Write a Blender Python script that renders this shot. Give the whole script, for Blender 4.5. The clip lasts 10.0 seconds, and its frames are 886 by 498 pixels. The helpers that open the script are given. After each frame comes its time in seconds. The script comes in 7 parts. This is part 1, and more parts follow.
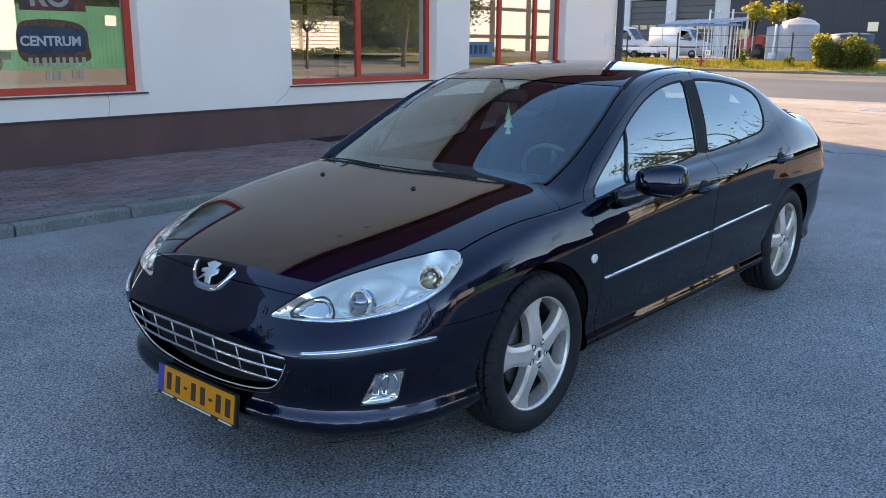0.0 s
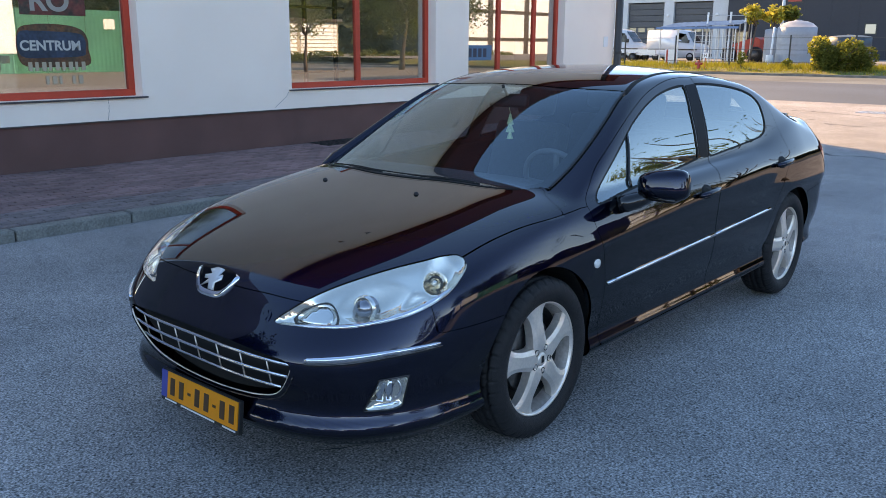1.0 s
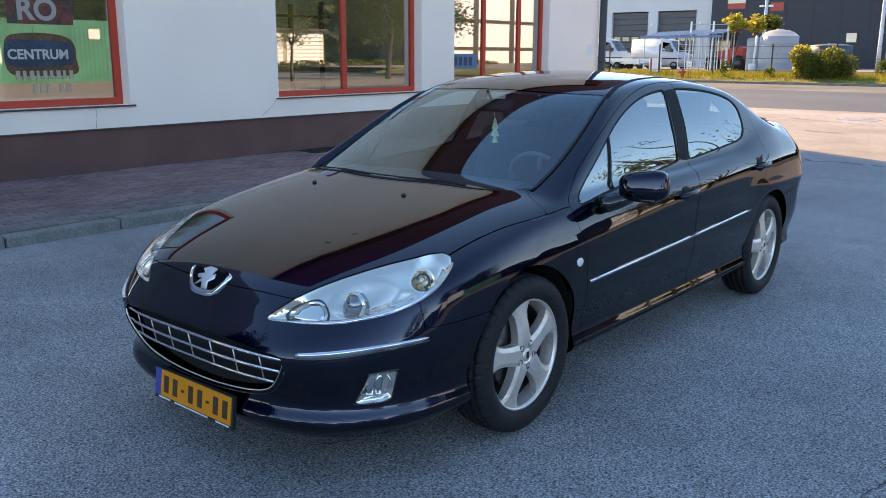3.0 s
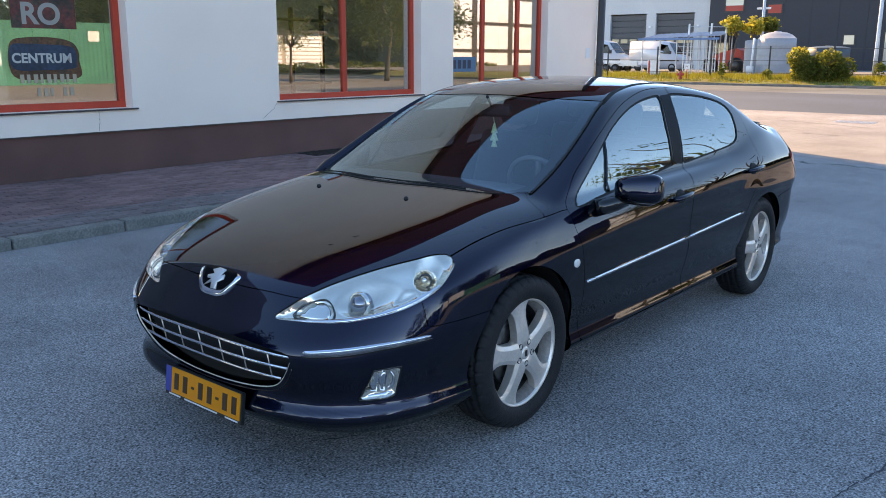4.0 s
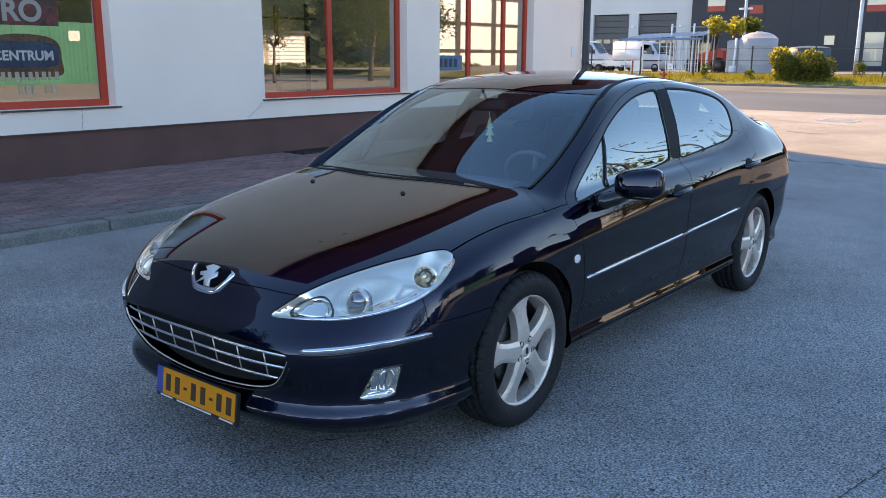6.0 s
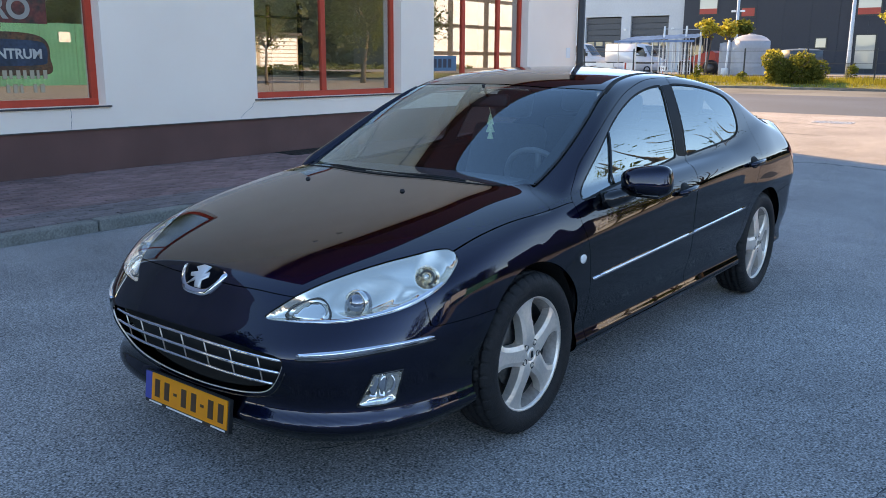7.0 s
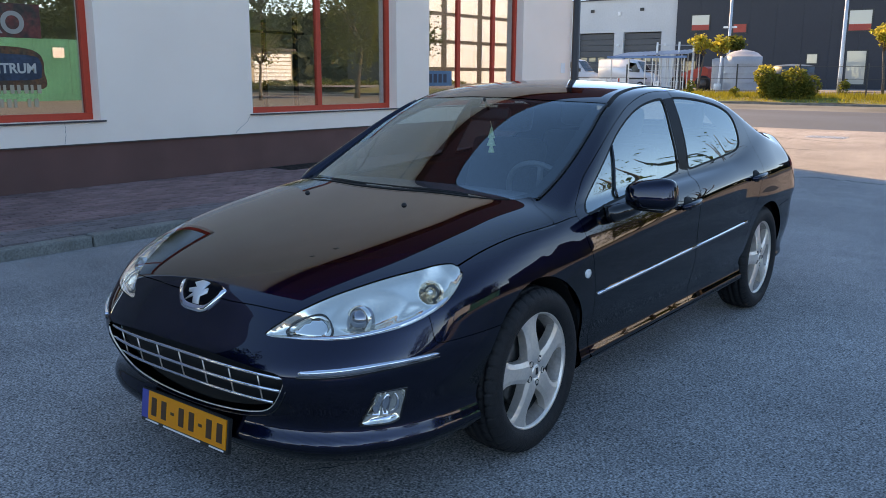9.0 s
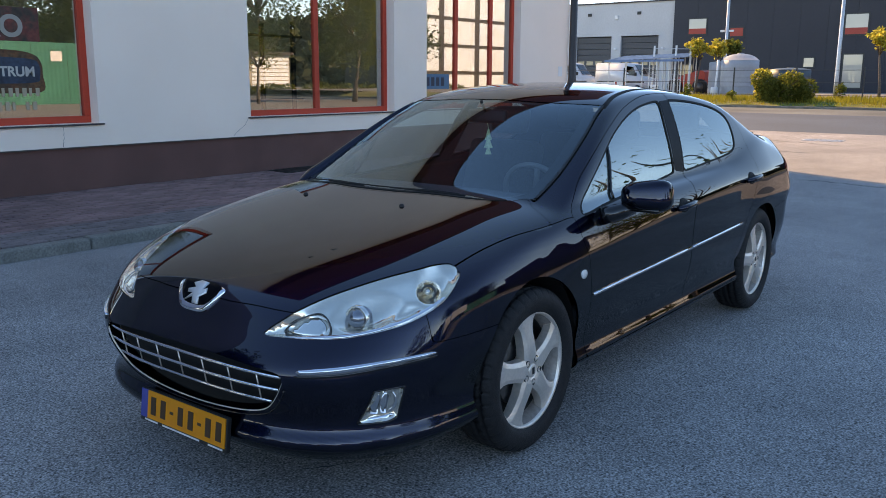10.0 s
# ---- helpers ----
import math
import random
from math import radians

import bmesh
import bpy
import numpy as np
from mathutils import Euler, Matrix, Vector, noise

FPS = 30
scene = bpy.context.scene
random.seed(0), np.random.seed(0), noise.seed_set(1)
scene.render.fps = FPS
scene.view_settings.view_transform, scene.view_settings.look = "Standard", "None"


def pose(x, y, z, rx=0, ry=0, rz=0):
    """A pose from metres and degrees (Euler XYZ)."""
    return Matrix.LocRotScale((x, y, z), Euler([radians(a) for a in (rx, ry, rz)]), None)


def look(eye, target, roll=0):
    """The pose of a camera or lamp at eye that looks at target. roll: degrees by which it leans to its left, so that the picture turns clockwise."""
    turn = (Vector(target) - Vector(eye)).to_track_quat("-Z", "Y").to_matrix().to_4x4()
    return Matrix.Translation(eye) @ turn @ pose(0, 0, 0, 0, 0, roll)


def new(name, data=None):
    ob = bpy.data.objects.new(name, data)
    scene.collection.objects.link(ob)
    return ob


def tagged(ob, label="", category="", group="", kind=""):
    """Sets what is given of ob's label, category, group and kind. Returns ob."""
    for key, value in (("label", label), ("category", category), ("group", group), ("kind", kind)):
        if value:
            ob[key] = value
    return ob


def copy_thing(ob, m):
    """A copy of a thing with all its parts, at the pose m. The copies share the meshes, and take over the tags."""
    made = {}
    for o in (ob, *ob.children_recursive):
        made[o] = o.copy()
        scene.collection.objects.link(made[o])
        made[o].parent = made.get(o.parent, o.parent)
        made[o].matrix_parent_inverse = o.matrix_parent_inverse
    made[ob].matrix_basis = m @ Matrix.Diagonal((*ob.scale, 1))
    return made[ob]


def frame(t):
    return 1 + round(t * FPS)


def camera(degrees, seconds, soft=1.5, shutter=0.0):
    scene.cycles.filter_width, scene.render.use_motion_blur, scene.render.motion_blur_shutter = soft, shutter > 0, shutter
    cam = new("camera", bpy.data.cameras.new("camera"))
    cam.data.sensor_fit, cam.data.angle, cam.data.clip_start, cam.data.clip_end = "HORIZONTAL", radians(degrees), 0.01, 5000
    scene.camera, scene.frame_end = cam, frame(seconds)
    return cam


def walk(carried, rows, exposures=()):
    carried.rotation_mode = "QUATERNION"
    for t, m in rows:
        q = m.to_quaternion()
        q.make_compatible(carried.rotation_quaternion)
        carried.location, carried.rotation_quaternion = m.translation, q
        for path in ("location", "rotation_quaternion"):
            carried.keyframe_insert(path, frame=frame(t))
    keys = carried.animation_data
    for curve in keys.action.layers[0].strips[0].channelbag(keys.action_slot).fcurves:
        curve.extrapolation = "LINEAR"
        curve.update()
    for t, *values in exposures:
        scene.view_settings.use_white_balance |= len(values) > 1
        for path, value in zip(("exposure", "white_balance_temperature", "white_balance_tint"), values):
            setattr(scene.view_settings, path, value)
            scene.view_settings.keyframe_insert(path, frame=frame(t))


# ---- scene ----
import functools
from mathutils.geometry import delaunay_2d_cdt

cam = camera(55.3, 10.0, soft=0.9)
PATH = [
    (0, (2.653, 2.669, 1.537), (1.185, 1.397, 1.062), 0.4),
    (0.5, (2.655, 2.659, 1.543), (1.186, 1.387, 1.069), 0.3),
    (1, (2.664, 2.654, 1.548), (1.192, 1.383, 1.079), 0.3),
    (1.5, (2.665, 2.665, 1.53), (1.183, 1.404, 1.071), 0.2),
    (2, (2.681, 2.699, 1.529), (1.19, 1.446, 1.075), 0.2),
    (2.5, (2.703, 2.704, 1.53), (1.209, 1.453, 1.079), 0.2),
    (4, (2.835, 2.783, 1.556), (1.337, 1.535, 1.112), 0.2),
    (4.5, (2.86, 2.802, 1.583), (1.359, 1.558, 1.139), 0.2),
    (5, (2.868, 2.789, 1.574), (1.359, 1.554, 1.133), 0.2),
    (5.5, (2.855, 2.749, 1.551), (1.339, 1.522, 1.109), 0.2),
    (7, (2.737, 2.577, 1.477), (1.202, 1.372, 1.04), 0.3),
    (7.5, (2.72, 2.551, 1.477), (1.182, 1.346, 1.05), 0.3),
    (8, (2.706, 2.525, 1.458), (1.167, 1.319, 1.038), 0.3),
    (8.5, (2.699, 2.515, 1.458), (1.154, 1.313, 1.047), 0.3),
    (9, (2.714, 2.513, 1.463), (1.164, 1.315, 1.061), 0.3),
    (9.5, (2.726, 2.523, 1.461), (1.173, 1.327, 1.064), 0.3),
    (10, (2.736, 2.532, 1.457), (1.181, 1.337, 1.063), 0.3),
]
walk(cam, [(t, look(eye, target, roll)) for t, eye, target, roll in PATH],
     exposures=[(0, 2.73, 14500, 25), (7.5, 2.73, 14500, 25), (8.5, 2.57, 14500, 25), (10, 2.36, 14500, 25)])

# ---------------------------------------------------------------- sky and sun
SUN_AWAY = Vector((0.48, 0.877, 0)).normalized()      # the way the shadows fall
SUN_UP = radians(33)
world = bpy.data.worlds.new("world")
scene.world = world
world.use_nodes = True
sky = world.node_tree.nodes.new("ShaderNodeTexSky")
sky.sky_type = "NISHITA"
sky.sun_disc = False
sky.sun_elevation = SUN_UP
sky.sun_rotation = math.atan2(-SUN_AWAY.x, -SUN_AWAY.y)
sky.altitude, sky.air_density, sky.dust_density, sky.ozone_density = 200, 0.5, 0.0, 1.0
back = world.node_tree.nodes["Background"]
back.inputs["Strength"].default_value = 0.15
deep = world.node_tree.nodes.new("ShaderNodeHueSaturation")      # a clear, deep blue evening sky
deep.inputs["Saturation"].default_value = 1.28
world.node_tree.links.new(sky.outputs[0], deep.inputs["Color"])
world.node_tree.links.new(deep.outputs[0], back.inputs[0])
sun = new("sun", bpy.data.lights.new("sun", "SUN"))
sun.data.energy, sun.data.angle, sun.data.color = 1.45, radians(0.6), (1.0, 0.86, 0.63)
sun.matrix_world = look((0, 0, 30), Vector((0, 0, 30)) + Vector((SUN_AWAY.x * math.cos(SUN_UP), SUN_AWAY.y * math.cos(SUN_UP), -math.sin(SUN_UP))))

# ---------------------------------------------------------------- materials
def material(name, base, rough=0.6, metal=0.0, grain=0.0, grain_size=20.0, stain=0.0, stain_size=1.0, bump=0.0, bump_size=60.0,
             coat=0.0, spec=0.5, island=0.0, single=0.0, second=None, emit=0.0):
    """A surface with colour variation at two scales and fine relief. single: variation from object to object; island: from piece to piece."""
    m = bpy.data.materials.new(name)
    m.use_nodes = True
    nt = m.node_tree
    b = nt.nodes["Principled BSDF"]
    b.inputs["Roughness"].default_value, b.inputs["Metallic"].default_value = rough, metal
    b.inputs["Specular IOR Level"].default_value = spec
    b.inputs["Coat Weight"].default_value, b.inputs["Coat Roughness"].default_value = coat, 0.015
    def node(kind, **inputs):
        n = nt.nodes.new(kind)
        for k, v in inputs.items():
            n.inputs[k].default_value = v
        return n
    place = nt.nodes.new("ShaderNodeNewGeometry").outputs["Position"]
    colour = None
    rgb = nt.nodes.new("ShaderNodeRGB")
    rgb.outputs[0].default_value = (*base, 1)
    colour = rgb.outputs[0]
    def mix(kind, fac, a, bb):
        n = nt.nodes.new("ShaderNodeMix")
        n.data_type, n.blend_type = "RGBA", kind
        if isinstance(fac, float):
            n.inputs["Factor"].default_value = fac
        else:
            nt.links.new(fac, n.inputs["Factor"])
        nt.links.new(a, n.inputs["A"])
        if isinstance(bb, tuple):
            n.inputs["B"].default_value = (*bb, 1)
        else:
            nt.links.new(bb, n.inputs["B"])
        return n.outputs["Result"]
    def spread(source, lo, hi, amount, centre=1.0):
        r = nt.nodes.new("ShaderNodeMapRange")
        r.inputs["From Min"].default_value, r.inputs["From Max"].default_value = lo, hi
        r.inputs["To Min"].default_value, r.inputs["To Max"].default_value = centre - amount, centre + amount
        nt.links.new(source, r.inputs["Value"])
        return r.outputs["Result"]
    if second:
        n = node("ShaderNodeTexNoise", Scale=stain_size * 1.7, Detail=5.0)
        nt.links.new(place, n.inputs["Vector"])
        colour = mix("MIX", spread(n.outputs["Fac"], 0.42, 0.62, 0.5, 0.5), colour, second)
    for amount, size, detail in ((stain, stain_size, 4.0), (grain, grain_size, 3.0)):
        if amount:
            n = node("ShaderNodeTexNoise", Scale=size, Detail=detail)
            nt.links.new(place, n.inputs["Vector"])
            colour = mix("MULTIPLY", 1.0, colour, spread(n.outputs["Fac"], 0.3, 0.7, amount))
    if island:
        colour = mix("MULTIPLY", 1.0, colour, spread(nt.nodes.new("ShaderNodeNewGeometry").outputs["Random Per Island"], 0, 1, island))
    if single:
        colour = mix("MULTIPLY", 1.0, colour, spread(nt.nodes.new("ShaderNodeObjectInfo").outputs["Random"], 0, 1, single))
    nt.links.new(colour, b.inputs["Base Color"])
    if bump:
        n = node("ShaderNodeTexNoise", Scale=bump_size, Detail=4.0)
        nt.links.new(place, n.inputs["Vector"])
        r = node("ShaderNodeBump", Strength=min(1.0, bump), Distance=0.01)
        nt.links.new(n.outputs["Fac"], r.inputs["Height"])
        nt.links.new(r.outputs["Normal"], b.inputs["Normal"])
    if emit:
        nt.links.new(colour, b.inputs["Emission Color"])
        b.inputs["Emission Strength"].default_value = emit
    return m


def glass_material(name, tint, ior=1.5, extra=(1.0, 1.0, 1.0)):
    """Clear panes: what is behind shows through the tint, and the gloss grows towards grazing."""
    m = bpy.data.materials.new(name)
    m.use_nodes = True
    nt = m.node_tree
    nt.nodes.clear()
    out = nt.nodes.new("ShaderNodeOutputMaterial")
    clear, gloss, mixer = (nt.nodes.new(k) for k in ("ShaderNodeBsdfTransparent", "ShaderNodeBsdfGlossy", "ShaderNodeMixShader"))
    slant, power, grow = nt.nodes.new("ShaderNodeLayerWeight"), nt.nodes.new("ShaderNodeMath"), nt.nodes.new("ShaderNodeMath")
    straight = ((ior - 1) / (ior + 1)) ** 2
    slant.inputs["Blend"].default_value = 0.5
    power.operation, grow.operation = "POWER", "MULTIPLY_ADD"
    power.inputs[1].default_value = 5.0
    grow.inputs[1].default_value, grow.inputs[2].default_value = 1 - straight, straight
    clear.inputs["Color"].default_value = (*tint, 1)
    gloss.inputs["Roughness"].default_value = 0.0
    # Colour put into the reflection, so the car's glass mirrors a bluer sky.
    gloss.inputs["Color"].default_value = (*extra, 1)
    nt.links.new(slant.outputs["Facing"], power.inputs[0])
    nt.links.new(power.outputs[0], grow.inputs[0])
    nt.links.new(grow.outputs[0], mixer.inputs[0])
    nt.links.new(clear.outputs[0], mixer.inputs[1])
    nt.links.new(gloss.outputs[0], mixer.inputs[2])
    nt.links.new(mixer.outputs[0], out.inputs[0])
    return m


def asphalt_material(name, base):
    """Worn asphalt: single stones in a darker binder, patches where it is rubbed or stained."""
    m = material(name, base, 0.88, stain=0.18, stain_size=0.45, grain=0.08, grain_size=5.0, spec=0.3)
    nt = m.node_tree
    b = nt.nodes["Principled BSDF"]
    place = nt.nodes.new("ShaderNodeNewGeometry").outputs["Position"]
    cells, fine, pits, wide = (nt.nodes.new("ShaderNodeTex" + k) for k in ("Voronoi", "Noise", "Voronoi", "Noise"))
    for n, scale in ((cells, 135.0), (fine, 105.0), (pits, 34.0), (wide, 0.8)):
        n.inputs["Scale"].default_value = scale
        nt.links.new(place, n.inputs["Vector"])
    fine.inputs["Detail"].default_value, wide.inputs["Detail"].default_value = 3.0, 5.0
    old = b.inputs["Base Color"].links[0].from_socket
    for source, lo, hi, a, c in ((cells.outputs["Color"], 0.0, 1.0, 0.42, 1.70), (fine.outputs["Fac"], 0.36, 0.62, 0.46, 1.42), (pits.outputs["Distance"], 0.10, 0.24, 0.30, 1.0), (wide.outputs["Fac"], 0.35, 0.65, 0.90, 1.08)):
        r, x = nt.nodes.new("ShaderNodeMapRange"), nt.nodes.new("ShaderNodeMix")
        r.inputs["From Min"].default_value, r.inputs["From Max"].default_value = lo, hi
        r.inputs["To Min"].default_value, r.inputs["To Max"].default_value = a, c
        x.data_type, x.blend_type = "RGBA", "MULTIPLY"
        x.inputs["Factor"].default_value = 1.0
        nt.links.new(source, r.inputs["Value"])
        nt.links.new(old, x.inputs["A"])
        nt.links.new(r.outputs["Result"], x.inputs["B"])
        old = x.outputs["Result"]
    nt.links.new(old, b.inputs["Base Color"])
    bump = nt.nodes.new("ShaderNodeBump")
    bump.inputs["Strength"].default_value, bump.inputs["Distance"].default_value = 0.8, 0.006
    nt.links.new(fine.outputs["Fac"], bump.inputs["Height"])
    nt.links.new(bump.outputs["Normal"], b.inputs["Normal"])
    return m


ASPHALT = asphalt_material("asphalt", (0.285, 0.275, 0.270))
FAR_ROAD = material("far_road", (0.046, 0.068, 0.096), 0.9, grain=0.2, grain_size=30.0, stain=0.25, stain_size=0.15, bump=0.5, bump_size=50.0)
SAND = material("concrete_yard", (0.105, 0.116, 0.112), 0.95, grain=0.25, grain_size=25.0, stain=0.38, stain_size=0.3, bump=0.6, bump_size=30.0)
KERB = material("kerb_concrete", (0.185, 0.178, 0.158), 0.9, grain=0.25, grain_size=60.0, stain=0.25, stain_size=2.5, bump=0.6, bump_size=90.0, single=0.1)
PAVER_RED = material("paver_red", (0.245, 0.127, 0.122), 0.9, grain=0.25, grain_size=70.0, stain=0.2, stain_size=1.2, bump=0.5, bump_size=90.0, single=0.22)
PAVER_GREY = material("paver_grey", (0.185, 0.137, 0.135), 0.9, grain=0.25, grain_size=70.0, stain=0.2, stain_size=1.2, bump=0.5, bump_size=90.0, single=0.18)
PAVER_REST = material("paver_rest", (0.245, 0.127, 0.122), 0.9, grain=0.25, grain_size=70.0, stain=0.2, stain_size=1.2, bump=0.5, bump_size=90.0, island=0.22)
PAVER_REST_GREY = material("paver_rest_grey", (0.185, 0.135, 0.137), 0.9, grain=0.25, grain_size=70.0, stain=0.2, stain_size=1.2, bump=0.5, bump_size=90.0, island=0.18)
JOINT = material("joint_sand", (0.10, 0.09, 0.085), 0.95, grain=0.3, grain_size=90.0)
RENDER_WHITE = material("white_render", (0.99, 0.775, 0.66), 0.9, grain=0.03, grain_size=120.0, stain=0.04, stain_size=0.7, bump=0.25, bump_size=220.0)
PLINTH = material("brown_plinth", (0.185, 0.072, 0.060), 0.85, grain=0.25, grain_size=160.0, stain=0.15, stain_size=1.5, bump=0.7, bump_size=200.0)
RED_FRAME = material("red_frame", (0.72, 0.060, 0.030), 0.55, spec=0.3, grain=0.05, grain_size=40.0, stain=0.08, stain_size=2.0)
RED_EAVES = material("red_eaves", (0.15, 0.016, 0.008), 0.5, grain=0.08, grain_size=10.0, stain=0.1, stain_size=0.6)
SILL_DARK = material("dark_sill", (0.06, 0.045, 0.045), 0.5, grain=0.1, grain_size=50.0)
PIPE_DARK = material("dark_pipe", (0.035, 0.03, 0.03), 0.5, grain=0.1, grain_size=30.0)
PAINT = material("black_paint", (0.0003, 0.0056, 0.0235), 0.30, metal=1.0, coat=1.0, grain=0.1, grain_size=400.0)
PAINT.node_tree.nodes["Principled BSDF"].inputs["Specular Tint"].default_value = (0.02, 0.05, 0.16, 1)      # blue flakes under the lacquer
PAINT_DARK = material("shut_line_black", (0.004, 0.004, 0.004), 0.8)
PLASTIC = material("black_plastic", (0.008, 0.008, 0.009), 0.55, grain=0.2, grain_size=300.0, bump=0.2, bump_size=500.0)
GLOSS_BLACK = material("gloss_black", (0.006, 0.006, 0.007), 0.15, coat=0.5)
RUBBER = material("tyre_rubber", (0.016, 0.016, 0.017), 0.62, spec=0.25, grain=0.25, grain_size=60.0, stain=0.15, stain_size=8.0, bump=0.3, bump_size=200.0)
CHROME = material("chrome", (0.82, 0.83, 0.85), 0.08, 1.0)
ALLOY = material("alloy", (0.90, 0.77, 0.69), 0.40, 0.75, grain=0.06, grain_size=90.0, stain=0.06, stain_size=9.0)
# Darker copy of ALLOY: the shade between the spokes painted in.
ALLOY_SHADED = material("shaded_alloy", (0.44, 0.38, 0.35), 0.5, 0.6, grain=0.15, grain_size=60.0)
STEEL_DARK = material("dark_steel", (0.10, 0.10, 0.10), 0.5, 0.8, grain=0.3, grain_size=40.0)
REFLECTOR = material("reflector", (0.90, 0.85, 0.78), 0.14, 1.0)
LAMP_GREY = material("lamp_housing", (1.0, 0.87, 0.74), 0.14, 0.92)
SATIN = material("satin_silver", (0.80, 0.78, 0.76), 0.38, 0.7)
PROJECTOR = material("projector_glass", (0.30, 0.32, 0.35), 0.10, 0.85)
CAR_GLASS = glass_material("car_glass", (0.58, 0.68, 0.68), 3.0, (0.86, 1.0, 0.99))
SCREEN_GLASS = glass_material("windscreen_glass", (0.62, 0.78, 0.80), 2.0, (0.76, 0.96, 1.0))
LENS = glass_material("lamp_lens", (0.96, 0.97, 0.97), 1.24)
PANE = glass_material("window_glass", (0.86, 0.86, 0.83), 3.3)
YELLOW = material("plate_yellow", (1.0, 0.25, 0.003), 0.4, grain=0.04, grain_size=60.0)
BLUE = material("plate_blue", (0.008, 0.055, 0.28), 0.5)
INK = material("ink_black", (0.07, 0.022, 0.008), 0.6)
WHITE = material("white_plain", (0.75, 0.75, 0.75), 0.6, grain=0.03, grain_size=50.0)
SEAT = material("dark_cloth", (0.060, 0.062, 0.066), 0.9, grain=0.3, grain_size=150.0, bump=0.3, bump_size=300.0)
TAIL_RED = material("tail_red", (0.62, 0.02, 0.015), 0.12, coat=1.0)
AMBER = material("amber_lens", (0.8, 0.78, 0.74), 0.15, coat=1.0)

# ---------------------------------------------------------------- building blocks
def part(name, bm, mat, parent=None, label="", smooth=False):
    """Links a bmesh as one mesh object, under a thing or a part where parent is given."""
    me = bpy.data.meshes.new(name)
    bm.to_mesh(me)
    bm.free()
    for m in (mat if isinstance(mat, (list, tuple)) else [mat]):
        me.materials.append(m)
    if smooth:
        me.polygons.foreach_set("use_smooth", [True] * len(me.polygons))
    ob = new(name, me)
    if parent is not None:
        ob.parent = parent
    return tagged(ob, label)


def empty(name, at=(0, 0, 0), label="", category="", group="", kind="", rz=0.0):
    ob = new(name)
    ob.matrix_world = pose(*at, 0, 0, rz)
    ob.empty_display_size = 0.1
    return tagged(ob, label, category, group, kind)


def box(bm, lo, hi, bevel=0.0, turn=None):
    made = bmesh.ops.create_cube(bm, size=1.0)["verts"]
    for v in made:
        v.co = Vector((lo[i] + (v.co[i] + 0.5) * (hi[i] - lo[i]) for i in range(3)))
    if bevel:
        edges = {e for v in made for e in v.link_edges}
        r = bmesh.ops.bevel(bm, geom=list(edges), offset=bevel, segments=2, profile=0.5, affect="EDGES")
        made = list({v for f in r["faces"] for v in f.verts} | {v for v in made if v.is_valid})
    if turn is not None:
        bmesh.ops.transform(bm, matrix=turn, verts=made)
    return made


def boxes(*specs, bevel=0.0):
    bm = bmesh.new()
    for lo, hi in specs:
        box(bm, lo, hi, bevel)
    return bm


def lathe(bm, profile, steps=48, axis="Y", centre=(0, 0, 0)):
    """Turns a profile of (radius, along) round an axis."""
    rings = []
    for r, a in profile:
        ring = []
        for i in range(steps):
            t = math.tau * i / steps
            c, s = r * math.cos(t), r * math.sin(t)
            q = {"Y": (c, a, s), "Z": (c, s, a), "X": (a, c, s)}[axis]
            ring.append(bm.verts.new(Vector(centre) + Vector(q)))
        rings.append(ring)
    for k in range(len(rings) - 1):
        for i in range(steps):
            j = (i + 1) % steps
            bm.faces.new((rings[k][i], rings[k][j], rings[k + 1][j], rings[k + 1][i]))
    return rings


def tube(bm, points, radius, sides=8, cap=True):
    """A round bar along points; radius may be one per point."""
    points = [Vector(p) for p in points]
    radii = radius if isinstance(radius, (list, tuple)) else [radius] * len(points)
    rings, up = [], Vector((0, 0, 1))
    for i, p in enumerate(points):
        d = (points[min(i + 1, len(points) - 1)] - points[max(i - 1, 0)]).normalized()
        ref = up if abs(d.dot(up)) < 0.95 else Vector((1, 0, 0))
        u = d.cross(ref).normalized()
        v = d.cross(u)
        rings.append([bm.verts.new(p + radii[i] * (math.cos(math.tau * k / sides) * u + math.sin(math.tau * k / sides) * v)) for k in range(sides)])
    for a, b in zip(rings, rings[1:]):
        for k in range(sides):
            bm.faces.new((a[k], a[(k + 1) % sides], b[(k + 1) % sides], b[k]))
    if cap:
        bm.faces.new(rings[0][::-1])
        bm.faces.new(rings[-1])
    return bm


def outline(points, steps=8, closed=True):
    """A smooth loop through 2D points."""
    p = np.array(points, float)
    n = len(p)
    out = []
    for i in range(n if closed else n - 1):
        a, b, c, d = (p[(i + k) % n] if closed else p[min(max(i + k, 0), n - 1)] for k in (-1, 0, 1, 2))
        for t in np.arange(steps) / steps:
            out.append(0.5 * (2 * b + (c - a) * t + (2 * a - 5 * b + 4 * c - d) * t * t + (3 * b - a - 3 * c + d) * t ** 3))
    return np.array(out if closed else out + [p[-1]])


def loop_distance(q, loop):
    """Signed distance of points q (n, 2) to a closed loop, negative inside."""
    best = np.full(len(q), 1e9)
    inside = np.zeros(len(q), bool)
    for a, b in zip(loop, np.roll(loop, -1, 0)):
        d = b - a
        t = np.clip(((q - a) @ d) / max(d @ d, 1e-12), 0, 1)
        best = np.minimum(best, np.hypot(*(q - a - t[:, None] * d).T))
        cross = (a[1] > q[:, 1]) != (b[1] > q[:, 1])
        if cross.any():
            xi = a[0] + (q[:, 1] - a[1]) * d[0] / (d[1] if abs(d[1]) > 1e-12 else 1e-12)
            inside ^= cross & (q[:, 0] < xi)
    return np.where(inside, -best, best)
